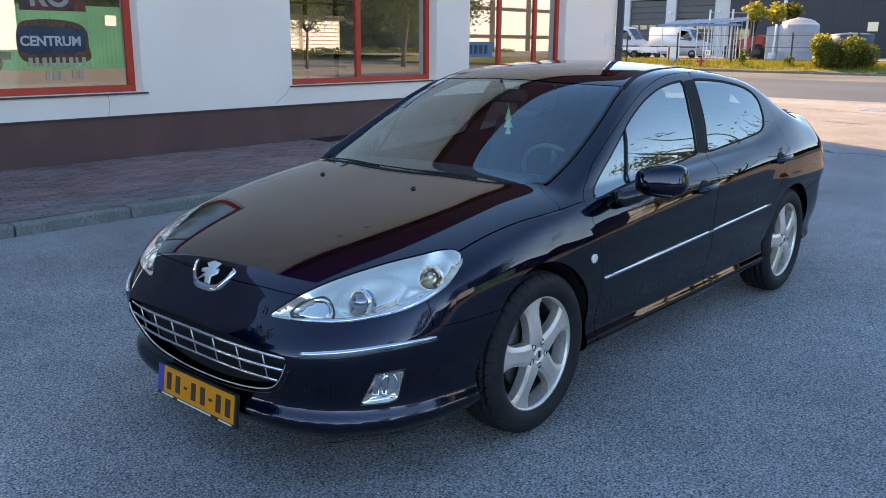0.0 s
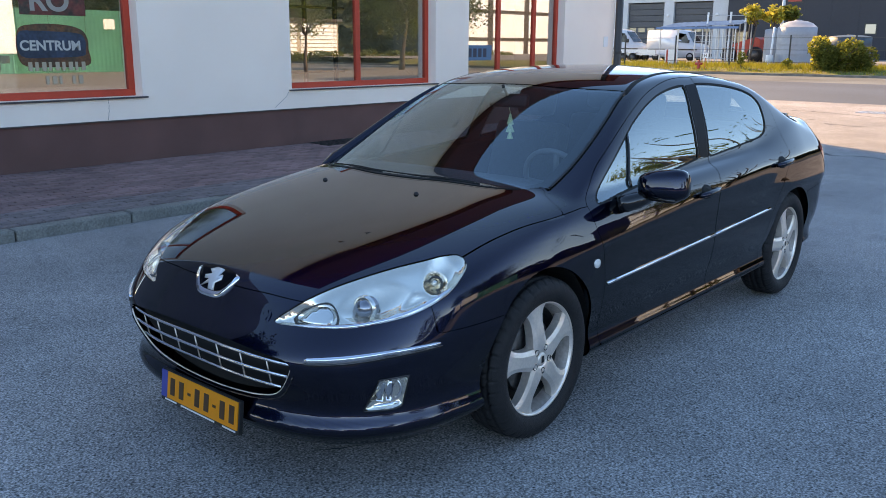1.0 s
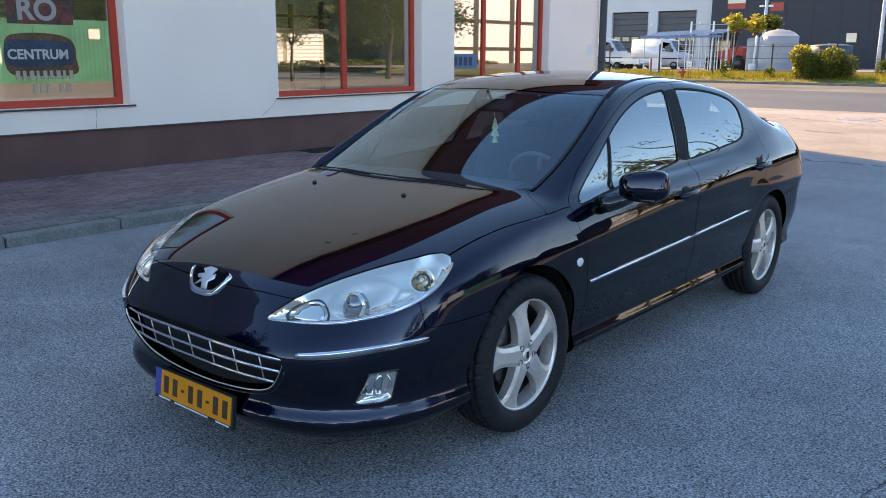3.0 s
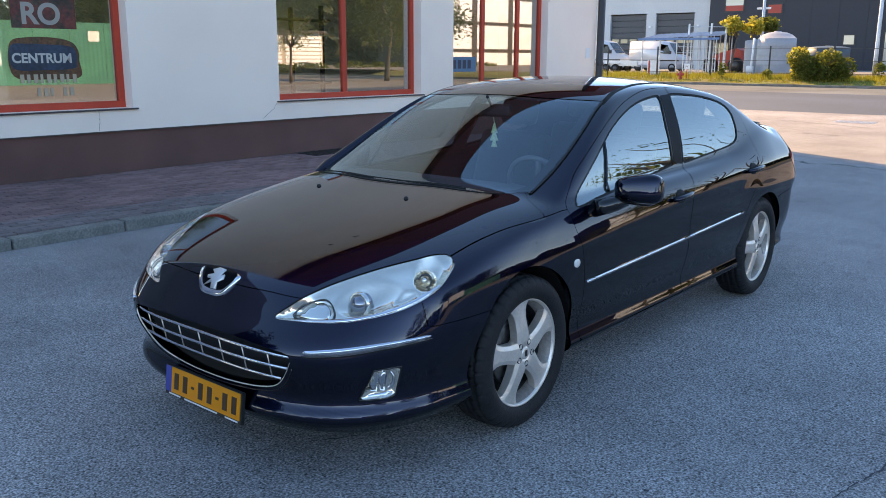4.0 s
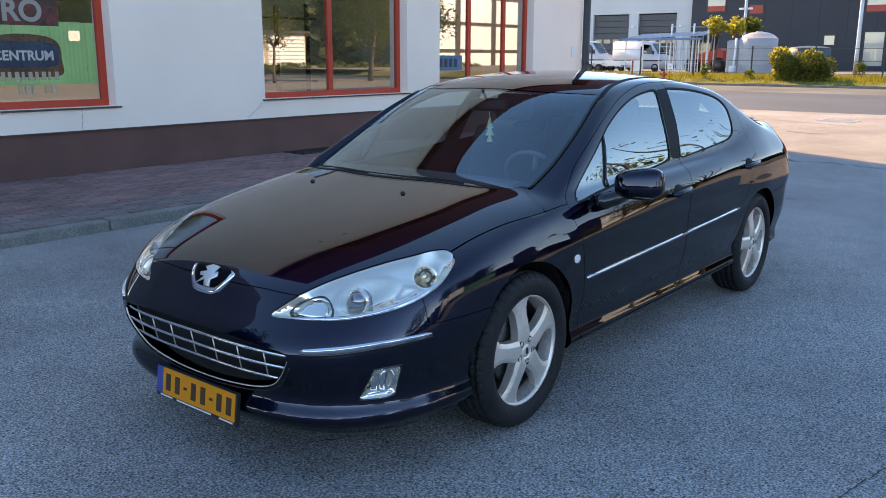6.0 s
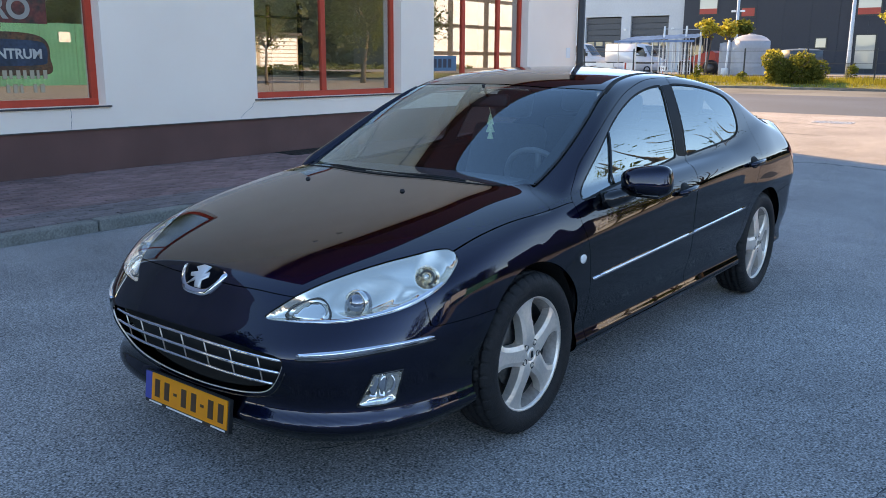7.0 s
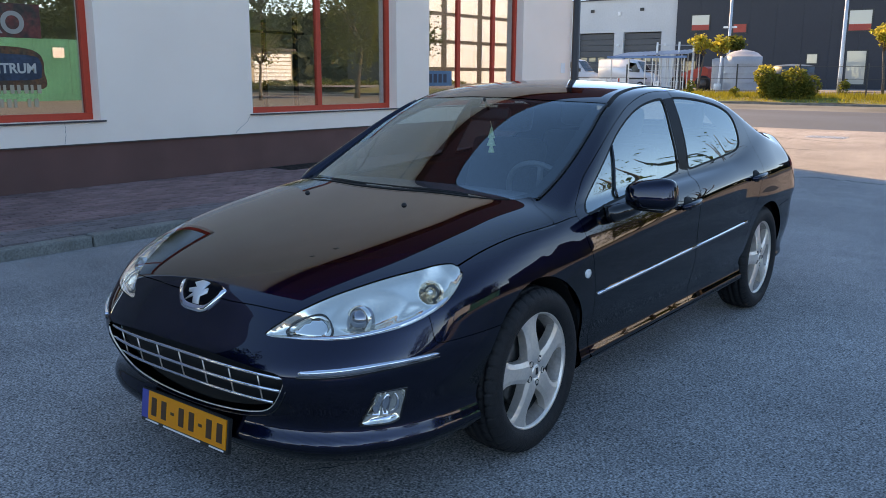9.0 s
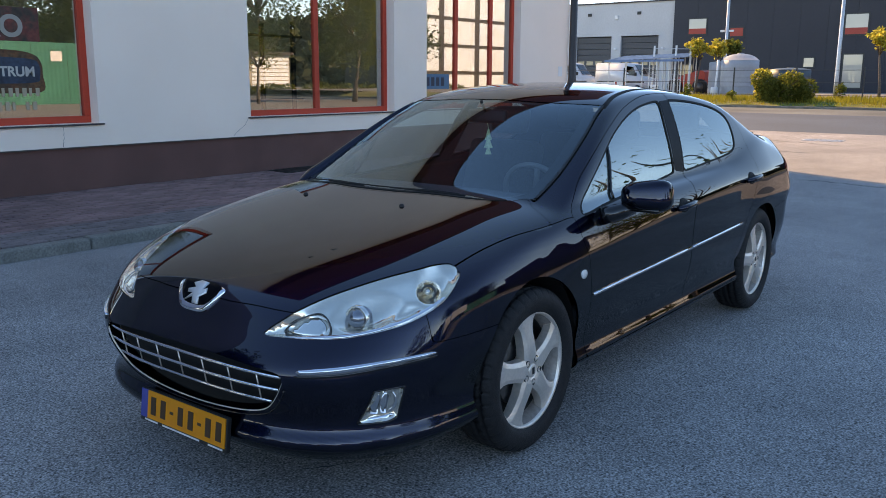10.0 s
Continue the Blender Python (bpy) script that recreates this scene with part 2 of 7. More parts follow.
# ---------------------------------------------------------------- the car's outer skin
def pch(x, *knots):
    """A smooth monotone curve through knots (x, value), flat outside."""
    kx = np.array([k[0] for k in knots], float)
    kv = np.array([k[1] for k in knots], float)
    if kx[0] > kx[-1]:
        kx, kv = kx[::-1], kv[::-1]
    h, d = np.diff(kx), np.diff(kv) / np.diff(kx)
    m = np.zeros_like(kv)
    same = d[:-1] * d[1:] > 0
    m[1:-1][same] = 2 * d[:-1][same] * d[1:][same] / (d[:-1] + d[1:])[same]
    m[0], m[-1] = d[0], d[-1]
    x = np.clip(x, kx[0], kx[-1])
    i = np.clip(np.searchsorted(kx, x) - 1, 0, len(h) - 1)
    t = (x - kx[i]) / h[i]
    return (kv[i] * (1 + 2 * t) * (1 - t) ** 2 + m[i] * h[i] * t * (1 - t) ** 2
            + kv[i + 1] * t * t * (3 - 2 * t) + m[i + 1] * h[i] * t * t * (t - 1))


@functools.lru_cache(None)
def spline_slopes(knots):
    """Slopes of the natural cubic spline through knots."""
    k = np.array(knots)
    n, h = len(k), np.diff(k[:, 0])
    d = np.diff(k[:, 1]) / h
    a, r = np.zeros((n, n)), np.zeros(n)
    a[0, :2], r[0], a[-1, -2:], r[-1] = (2, 1), 3 * d[0], (1, 2), 3 * d[-1]
    for i in range(1, n - 1):
        a[i, i - 1:i + 2] = h[i], 2 * (h[i - 1] + h[i]), h[i - 1]
        r[i] = 3 * (h[i] * d[i - 1] + h[i - 1] * d[i])
    return k[:, 0], k[:, 1], np.linalg.solve(a, r)


def flow(x, *knots):
    """A curve through knots with even curvature, going on straight outside."""
    kx, kv, m = spline_slopes(tuple(sorted((float(a), float(b)) for a, b in knots)))
    i = np.clip(np.searchsorted(kx, x) - 1, 0, len(kx) - 2)
    h = kx[i + 1] - kx[i]
    t = (x - kx[i]) / h
    inside = (kv[i] * (1 + 2 * t) * (1 - t) ** 2 + m[i] * h * t * (1 - t) ** 2 + kv[i + 1] * t * t * (3 - 2 * t) + m[i + 1] * h * t * t * (t - 1))
    return np.where(x < kx[0], kv[0] + m[0] * (x - kx[0]), np.where(x > kx[-1], kv[-1] + m[-1] * (x - kx[-1]), inside))


def smax(a, b, k):
    """The greater of two, rounded over about k."""
    return 0.5 * (a + b + np.sqrt((a - b) ** 2 + 0.25 * k * k))


def smin(a, b, k):
    return -smax(-a, -b, k)


X_FRONT, X_REAR = 0.15, -3.1
CREASE = ((0.2, 0.70), (-0.378, 0.742), (-0.84, 0.780), (-1.53, 0.831), (-2.2, 0.876), (-3.3, 0.905))
SOFT = 0.011


def skin(p):
    """Signed distance, roughly, to the car's closed outer skin. x ahead from the front axle, z from the ground."""
    x, y, z = p[:, 0], np.abs(p[:, 1]), p[:, 2]
    width = flow(np.clip(z, 0.12, 1.15), (0.12, 0.80), (0.20, 0.83), (0.235, 0.870), (0.265, 0.888), (0.31, 0.875), (0.35, 0.869), (0.43, 0.885), (0.55, 0.906), (0.62, 0.9023), (0.70, 0.894), (0.8, 0.872), (0.9, 0.851), (1.0, 0.80), (1.15, 0.718))
    # the crease below the handles: nearly upright under it, leaning in above it
    over = z - flow(np.clip(x, -3.3, 0.2), *CREASE)
    creased = flow(np.clip(z, 0.12, 1.15), (0.12, 0.80), (0.20, 0.83), (0.235, 0.870), (0.265, 0.888), (0.31, 0.875), (0.35, 0.869), (0.43, 0.885), (0.55, 0.903), (0.62, 0.904), (0.70, 0.902), (0.8, 0.898), (0.9, 0.890), (1.0, 0.855), (1.15, 0.79)) - 0.25 * SOFT * np.log1p(np.exp(np.clip(over / SOFT, -30, 30)))
    width = width + (creased - width) * pch(x, (-0.6, 1.0), (-0.4, 0.9), (-0.05, 0.0), (0.2, 0.0))
    haunch = flow(np.clip(x, -3.6, -1.0), (-3.6, 1.0), (-2.9, 1.0), (-2.4, 0.62), (-1.6, 0.08), (-1.0, 0.0))
    width = width + haunch * flow(np.clip(z, 0.5, 1.15), (0.5, 0.0), (0.65, 0.0), (0.9, 0.002), (1.15, 0.012))
    width = width * flow(np.clip(x, -3.7, 0.5), (-3.7, 0.985), (-2.7, 0.995), (-1.4, 1.0), (0.0, 0.993), (0.5, 0.993))
    nose = flow(np.clip(z, 0.12, 0.9), (0.12, 0.90), (0.19, 0.97), (0.245, 1.005), (0.29, 0.985), (0.38, 1.0), (0.5, 1.0258), (0.6, 0.9656), (0.68, 0.9177), (0.76, 0.8648), (0.9, 0.5788)) - X_FRONT
    tail = X_REAR - flow(np.clip(z, 0.12, 1.15), (0.12, -3.38), (0.3, -3.5), (0.45, -3.59), (0.6, -3.545), (0.8, -3.505), (1.0, -3.37), (1.15, -3.30))
    ahead = np.clip(x - X_FRONT, 0, None) / nose
    behind = np.clip(X_REAR - x, 0, None) / tail
    bend = flow(np.clip(z, 0.4, 0.9), (0.4, 3.128), (0.55, 3.128), (0.75, 3.22), (0.9, 3.22))
    q = ((y / width) ** bend + ahead ** bend + behind ** bend) ** (1 / bend)
    wall = (q - 1) * width
    crown = flow(np.clip(x, -3.6, 0.9), (0.9, 0.1276), (0.55, 0.0762), (0.2, 0.0387), (-0.2, 0.0467), (-0.9, 0.03), (-2.0, 0.03), (-2.8, 0.020), (-3.6, 0.024))
    brow = flow(np.clip(x, -1.2, 0.9), (0.9, 0.0389), (0.55, 0.0249), (0.2, 0.0454), (-0.2, 0.0402), (-0.9, 0.0), (-1.2, 0.0))
    deck = flow(np.clip(x, -3.9, 1.1), (0.95, 0.6935), (0.82, 0.7573), (0.5, 0.8614), (0.1, 0.945), (-0.25, 0.9952), (-0.7, 0.98), (-1.3, 0.965), (-1.7, 0.98),
               (-2.3, 1.02), (-2.8, 1.075), (-3.2, 1.105), (-3.5, 1.10), (-3.7, 1.06)) - crown * (y / 0.8) ** 2 - brow * (y / 0.8) ** 5
    floor_line = pch(x, (0.6, 0.16), (0.2, 0.19), (-0.5, 0.225), (-2.4, 0.235), (-3.2, 0.27))
    lower = smax(smax(wall, z - deck, pch(x, (-3.6, 0.084), (-2.9, 0.084), (-2.0, 0.09), (0.5, 0.09))), floor_line - z, 0.05)
    glass = (0.80 - 0.22 * (z - 0.93) - 0.45 * (z - 0.93) * np.abs(z - 0.93)) * flow(np.clip(x, -3.5, 0.1), (-3.3, 1.0108), (-2.6, 1.0411), (-1.7, 1.0), (-1.0, 0.99), (-0.4, 1.0))
    xe = x + 0.3 * y * y * pch(x, (-2.0, 0.0), (-1.6, 0.0), (-0.9, 1.0), (-0.5, 1.0)) - 0.2 * y * y * pch(x, (-3.0, 1.0), (-2.7, 1.0), (-2.1, 0.0), (-1.8, 0.0))
    roof = flow(np.clip(xe, -4.4, 0.9), (-4.4, 0.1), (-3.4, 0.98), (-3.1, 1.125), (-2.6, 1.35), (-2.3, 1.405), (-1.7, 1.445), (-1.3, 1.43), (-1.0, 1.385), (-0.6, 1.225), (-0.25, 1.055), (-0.05, 0.96), (0.1, 0.87), (0.9, 0.1)) - 0.045 * (y / 0.6) ** 2
    upper = smax(smax(y - glass, z - roof, 0.07), 0.75 - z, 0.05)
    return smin(lower, upper, pch(x, (-3.6, 0.138), (-2.9, 0.138), (-2.2, 0.04), (0.5, 0.035)))


def skin_normal(p, e=0.0015):
    g = np.stack([skin(p + e * np.eye(3)[i]) - skin(p - e * np.eye(3)[i]) for i in range(3)], 1)
    return g / np.linalg.norm(g, axis=1, keepdims=True)


def reach(origin, way, far=1.6):
    """Where rays from inside the skin leave it."""
    lo, hi = np.zeros(len(origin)), np.full(len(origin), far)
    for _ in range(40):
        mid = (lo + hi) / 2
        inside = skin(origin + way * mid[:, None]) < 0
        lo, hi = np.where(inside, mid, lo), np.where(inside, hi, mid)
    return origin + way * lo[:, None]


def shell_grid():
    """Half of the skin (the side y >= 0) as triangles, by rays from a spine inside it."""
    tilt = np.concatenate([np.linspace(-90, -48, 10, endpoint=False), np.linspace(-48, -12, 44, endpoint=False), np.linspace(-12, 18, 20, endpoint=False), np.linspace(18, 90, 74)])
    rows = len(tilt)
    tilt = np.radians(tilt)
    origin, way = [], []
    for az in np.radians(np.linspace(0, 90, 62, endpoint=False)):         # round the nose
        origin += [(0.45, 0, 0.55)] * rows
        way += [(math.cos(az) * math.cos(t), math.sin(az) * math.cos(t), math.sin(t)) for t in tilt]
    for x in np.linspace(0.45, -3.1, 210):                                # along the side
        origin += [(x, 0, 0.55)] * rows
        way += [(0, math.cos(t), math.sin(t)) for t in tilt]
    for az in np.radians(np.linspace(90, 180, 36)[1:]):                    # round the tail
        origin += [(-3.1, 0, 0.55)] * rows
        way += [(math.cos(az) * math.cos(t), math.sin(az) * math.cos(t), math.sin(t)) for t in tilt]
    v = reach(np.array(origin, float), np.array(way, float))
    n = len(v) // rows
    i = (np.arange(n - 1)[:, None] * rows + np.arange(rows - 1)).ravel()
    tri = np.concatenate([np.stack([i, i + rows, i + 1], 1), np.stack([i + 1, i + rows, i + rows + 1], 1)])
    return v, tri


def cut(shell, g):
    """Parts a shell along g = 0: (where g < 0, where g > 0)."""
    v, tri = shell
    inside = g < 0
    count = inside[tri].sum(1)
    low, high = [tri[count == 3]], [tri[count == 0]]
    edges, jobs = [], []
    for odd, sink, rest in ((1, low, high), (2, high, low)):
        t = tri[count == odd]
        flag = inside[t] if odd == 1 else ~inside[t]
        k = flag.argmax(1)
        r = np.arange(len(t))
        a, b, c = t[r, k], t[r, (k + 1) % 3], t[r, (k + 2) % 3]
        edges += [np.stack([a, b], 1), np.stack([a, c], 1)]
        jobs.append((a, b, c, sink, rest))
    e = np.sort(np.concatenate(edges), 1)
    u, back_index = np.unique(e, axis=0, return_inverse=True)
    back_index = back_index.ravel()
    f = g[u[:, 0]] / (g[u[:, 0]] - g[u[:, 1]] + 1e-15)
    fresh = v[u[:, 0]] + f[:, None] * (v[u[:, 1]] - v[u[:, 0]])
    at = 0
    for a, b, c, sink, rest in jobs:
        n = len(a)
        ab, ac = len(v) + back_index[at:at + n], len(v) + back_index[at + n:at + 2 * n]
        at += 2 * n
        sink.append(np.stack([a, ab, ac], 1))
        rest += [np.stack([ab, b, c], 1), np.stack([ab, c, ac], 1)]
    v = np.concatenate([v, fresh])
    return tidy(v, np.concatenate(low)), tidy(v, np.concatenate(high))


def tidy(v, tri):
    used, tri = np.unique(tri, return_inverse=True)
    return v[used], tri.reshape(-1, 3)


def panel(name, shell, mat, parent, sides="both", lift=0.0, rim=0.010, label="", rim_mat=None):
    """A piece of the skin as a mesh with exact normals and edges folded inwards. sides: both halves joined, left or right."""
    v, tri = shell
    n = skin_normal(v)
    v = v + lift * n
    if rim:
        e = np.sort(np.concatenate([tri[:, [0, 1]], tri[:, [1, 2]], tri[:, [2, 0]]]), 1)
        u, c = np.unique(e, axis=0, return_counts=True)
        u = u[(c == 1) & ~((v[u[:, 0], 1] < 1e-4) & (v[u[:, 1], 1] < 1e-4))]
        m, base = len(u), len(v)
        v = np.concatenate([v, v[u[:, 0]], v[u[:, 1]], v[u[:, 0]] - rim * n[u[:, 0]], v[u[:, 1]] - rim * n[u[:, 1]]])
        d = v[u[:, 1]] - v[u[:, 0]]
        side = np.cross(d, n[u[:, 0]])
        side /= np.linalg.norm(side, axis=1, keepdims=True) + 1e-12
        n = np.concatenate([n, side, side, side, side])
        k = base + np.arange(m)
        tri = np.concatenate([tri, np.stack([k, k + m, k + 3 * m], 1), np.stack([k, k + 3 * m, k + 2 * m], 1)])
    flip = np.array([1, -1, 1.0])
    if sides == "right":
        v, n, tri = v * flip, n * flip, tri[:, ::-1]
    elif sides == "both":
        tri = np.concatenate([tri, tri[:, ::-1] + len(v)])
        v, n = np.concatenate([v, v * flip]), np.concatenate([n, n * flip])
    me = bpy.data.meshes.new(name)
    me.from_pydata(v.tolist(), [], tri.tolist())
    me.materials.append(mat)
    me.polygons.foreach_set("use_smooth", [True] * len(me.polygons))
    me.normals_split_custom_set_from_vertices(n.tolist())
    ob = new(name, me)
    ob.parent = parent
    return tagged(ob, label)


car = empty("car", (0, 0, 0), "glossy blue-black saloon car parked on the asphalt, silver alloy wheels", "car")
GAP = 0.0013
shell = shell_grid()


def take(g, gap=GAP):
    """Takes the piece where g < 0 off the shell, leaving a shut line of twice the gap."""
    global shell
    values = g(shell[0])
    piece, _ = cut(shell, values + gap)
    _, rest = cut(shell, values - gap)
    shell = rest
    return piece


def side_of(points, steps=6, below=None):
    loop = outline(points, steps)
    return lambda v: loop_distance(v[:, [0, 2]], loop)


def lamp_plane(v):
    return np.stack([(0.92 - v[:, 0]) * 0.809 + (v[:, 1] - 0.38) * 0.588, v[:, 2]], 1)


def lamp_of(points, steps=6):
    loop = outline(points, steps)
    return lambda v: np.maximum(loop_distance(lamp_plane(v), loop), 0.15 - v[:, 0])


liner = shell
HEADLIGHT = [(-0.006, 0.613), (0.04, 0.611), (0.138, 0.615), (0.236, 0.622), (0.337, 0.638), (0.443, 0.659), (0.534, 0.689), (0.597, 0.719),
             (0.653, 0.762), (0.676, 0.784), (0.674, 0.801), (0.652, 0.811), (0.600, 0.809), (0.542, 0.800), (0.43, 0.781), (0.321, 0.757), (0.214, 0.728), (0.129, 0.697), (0.067, 0.665)]
FOG = [(0.322, 0.440), (0.327, 0.451), (0.338, 0.453), (0.380, 0.456), (0.420, 0.458), (0.430, 0.456), (0.429, 0.445), (0.423, 0.399), (0.414, 0.350), (0.408, 0.338), (0.395, 0.333), (0.372, 0.328), (0.290, 0.327), (0.277, 0.329), (0.280, 0.340), (0.302, 0.390)]
GRILLE = [(-0.02, 0.533), (0.21, 0.528), (0.415, 0.514), (0.508, 0.497), (0.492, 0.436), (0.422, 0.363), (0.325, 0.333), (0.15, 0.316), (-0.02, 0.313)]
BELT_FRONT = [(-0.449, 0.900), (-0.499, 0.937), (-0.573, 0.983), (-0.733, 1.073), (-0.882, 1.155), (-0.976, 1.202), (-1.117, 1.257), (-1.258, 1.299), (-1.387, 1.326),
              (-1.515, 1.343), (-1.62, 1.350), (-1.646, 1.342), (-1.625, 1.285), (-1.589, 1.195), (-1.566, 1.087), (-1.541, 0.99), (-1.50, 0.973), (-1.293, 0.952), (-0.966, 0.930), (-0.675, 0.908), (-0.48, 0.888)]
BELT_REAR = [(-1.80, 1.354), (-1.952, 1.349), (-2.142, 1.332), (-2.312, 1.304), (-2.42, 1.268), (-2.468, 1.220), (-2.470, 1.168), (-2.455, 1.109), (-2.415, 1.060), (-2.325, 1.030),
             (-2.129, 1.010), (-1.851, 0.988), (-1.70, 0.977), (-1.668, 0.985), (-1.707, 1.117), (-1.742, 1.249), (-1.775, 1.343)]

# wheel openings and the grille's mouth are holes
for axle, size in ((0.0, 0.372), (-2.725, 0.362)):
    take(lambda v: np.maximum(np.hypot(v[:, 0] - axle, v[:, 2] - 0.335) - size, 0.45 - v[:, 1]), 0.0)
mouth = outline(GRILLE[1:-1] + [(0.0, 0.312)] + [(-y, z) for y, z in GRILLE[1:-1][::-1]] + [(0.0, 0.529)], 5)
mouth_piece = take(lambda v: np.maximum(loop_distance(v[:, [1, 2]], mouth), 0.5 - v[:, 0]), 0.0)

lamp_piece = take(lamp_of(HEADLIGHT))
fog_piece = take(lamp_of(FOG))
front_glass = take(side_of(BELT_FRONT), 0.0)
rear_glass = take(side_of(BELT_REAR), 0.0)
SCREEN_SIDE = ((-1.10, 0.594), (-0.98, 0.613), (-0.81, 0.648), (-0.61, 0.676), (-0.45, 0.688), (-0.30, 0.690), (-0.2, 0.69))
SCREEN_TOP = ((0.0, -0.905), (0.26, -0.932), (0.43, -0.99), (0.6, -1.085))
HOOD_REAR = ((0.0, -0.030), (0.1, -0.035), (0.29, -0.070), (0.46, -0.107), (0.575, -0.168), (0.665, -0.285), (0.70, -0.25), (0.83, -0.205))


def screen_g(v):
    x, y = v[:, 0], v[:, 1]
    g = np.maximum(pch(y, *SCREEN_TOP) - x, x - pch(y, *HOOD_REAR) + 0.012)
    return np.maximum(np.maximum(g, y - pch(x, *SCREEN_SIDE)), 0.9 - v[:, 2])


windscreen = take(screen_g, 0.003)
rear_screen = take(lambda v: np.maximum(np.maximum(np.maximum(v[:, 0] + 2.52 + 0.2 * v[:, 1] ** 2, -3.05 + 0.25 * v[:, 1] ** 2 - v[:, 0]), v[:, 1] - 0.42), 0.95 - v[:, 2]), 0.003)
HOOD_SIDE = ((0.95, 0.62), (0.376, 0.805), (0.189, 0.844), (0.008, 0.867), (-0.174, 0.879), (-0.335, 0.892))
HOOD_FRONT = ((0.0, 0.902), (0.143, 0.900), (0.34, 0.881), (0.437, 0.863), (0.603, 0.803), (0.9, 0.60))


def hood_g(v):
    x, y, z = v.T
    g = np.maximum(pch(x, *HOOD_SIDE) - z, x - pch(y, *HOOD_FRONT))
    return np.maximum(g, pch(y, *HOOD_REAR) - x)


hood = take(hood_g)
ROOF_SIDE = ((-1.0, 0.605), (-1.07, 0.596), (-1.26, 0.556), (-1.6, 0.515), (-2.1, 0.49), (-2.6, 0.49))
roof_panel = take(lambda v: np.maximum(np.maximum(v[:, 1] - pch(v[:, 0], *ROOF_SIDE), np.maximum(v[:, 0] - pch(v[:, 1], *SCREEN_TOP), -2.53 - 0.2 * v[:, 1] ** 2 - v[:, 0])), 1.2 - v[:, 2]))
DOOR_FRONT = [(-0.375, 0.882), (-0.39, 0.79), (-0.42, 0.70), (-0.437, 0.52), (-0.447, 0.36), (-0.45, 0.275), (-0.47, 0.268), (-1.0, 0.272), (-1.52, 0.275),
              (-1.544, 0.285), (-1.544, 0.50), (-1.55, 0.67), (-1.604, 0.85), (-1.643, 0.966), (-1.692, 1.118), (-1.772, 1.36), (-1.76, 1.384), (-1.58, 1.382), (-1.443, 1.368),
              (-1.308, 1.343), (-1.165, 1.306), (-0.992, 1.242), (-0.829, 1.170), (-0.662, 1.088), (-0.546, 1.026), (-0.455, 0.960), (-0.385, 0.905)]
DOOR_REAR = [(-1.80, 1.386), (-2.036, 1.381), (-2.227, 1.357), (-2.35, 1.323), (-2.463, 1.275), (-2.546, 1.225), (-2.589, 1.16), (-2.60, 1.09), (-2.602, 1.028), (-2.613, 0.945), (-2.60, 0.880), (-2.524, 0.788), (-2.463, 0.69), (-2.37, 0.57),
             (-2.30, 0.42), (-2.28, 0.285), (-2.26, 0.277), (-1.9, 0.276), (-1.57, 0.276), (-1.549, 0.285), (-1.549, 0.5), (-1.555, 0.67), (-1.609, 0.85), (-1.648, 0.966), (-1.697, 1.118), (-1.778, 1.36)]
front_door = take(side_of(DOOR_FRONT, 4))
rear_door = take(side_of(DOOR_REAR, 4))
sill = take(lambda v: np.maximum(np.maximum(v[:, 2] - 0.27, v[:, 0] + 0.33), -2.40 - v[:, 0]))
tail_lamp = take(side_of([(-3.14, 0.905), (-3.24, 0.95), (-3.40, 0.955), (-3.65, 0.95), (-3.78, 0.90), (-3.78, 0.74), (-3.6, 0.71), (-3.36, 0.75), (-3.22, 0.84)], 4))
rear_bumper = take(lambda v: np.maximum(v[:, 2] - pch(v[:, 0], (-3.7, 0.70), (-3.3, 0.68), (-2.9, 0.64)), v[:, 0] + 2.95))
boot_lid = take(lambda v: np.maximum(np.maximum(v[:, 0] + 3.06, v[:, 1] - 0.66), 0.69 - v[:, 2]))


front_bumper = take(lambda v: np.maximum(0.02 - v[:, 0], np.minimum(v[:, 2] - 0.588, 0.60 - v[:, 0])))
wing = take(lambda v: np.maximum(-0.46 - v[:, 0], v[:, 2] - pch(v[:, 0], *HOOD_SIDE)), GAP)

panel("bodyshell", shell, PAINT, car)
panel("hood", hood, PAINT, car)
panel("roof_panel", roof_panel, PAINT, car)
panel("front_bumper", front_bumper, PAINT, car)
panel("rear_bumper", rear_bumper, PAINT, car)
panel("boot_lid", boot_lid, PAINT, car)
glass_part = panel("windscreen", windscreen, SCREEN_GLASS, car, lift=-0.002, rim=0, label="tinted windscreen")
edge_of = lambda v: np.maximum(np.maximum(pch(v[:, 1], *SCREEN_TOP) - v[:, 0], v[:, 1] - pch(v[:, 0], *SCREEN_SIDE)), v[:, 0] - pch(v[:, 1], *HOOD_REAR) + 0.045)
frit = cut(windscreen, -(edge_of(windscreen[0]) + 0.022))[0]
panel("border", frit, PAINT_DARK, glass_part, lift=-0.006, rim=0, label="black printed border of the glass")
pillar = cut(windscreen, -(windscreen[0][:, 1] - pch(windscreen[0][:, 0], *SCREEN_SIDE) + 0.075))[0]
for s in ("left", "right"):
    panel("pillar_trim", pillar, PAINT_DARK, car, s, lift=-0.035, rim=0, label="dark inner pillar trim")
thin = cut(windscreen, -(windscreen[0][:, 1] - pch(windscreen[0][:, 0], *SCREEN_SIDE) + 0.014))[0]
panel("pillar_moulding", thin, PLASTIC, car, "left", lift=0.005, rim=0.008, label="thin black moulding along the windscreen")
panel("rear_screen", rear_screen, SCREEN_GLASS, car, lift=-0.002, rim=0)
trim_f = cut(front_glass, loop_distance(front_glass[0][:, [0, 2]], outline(BELT_FRONT, 6)) + 0.009)
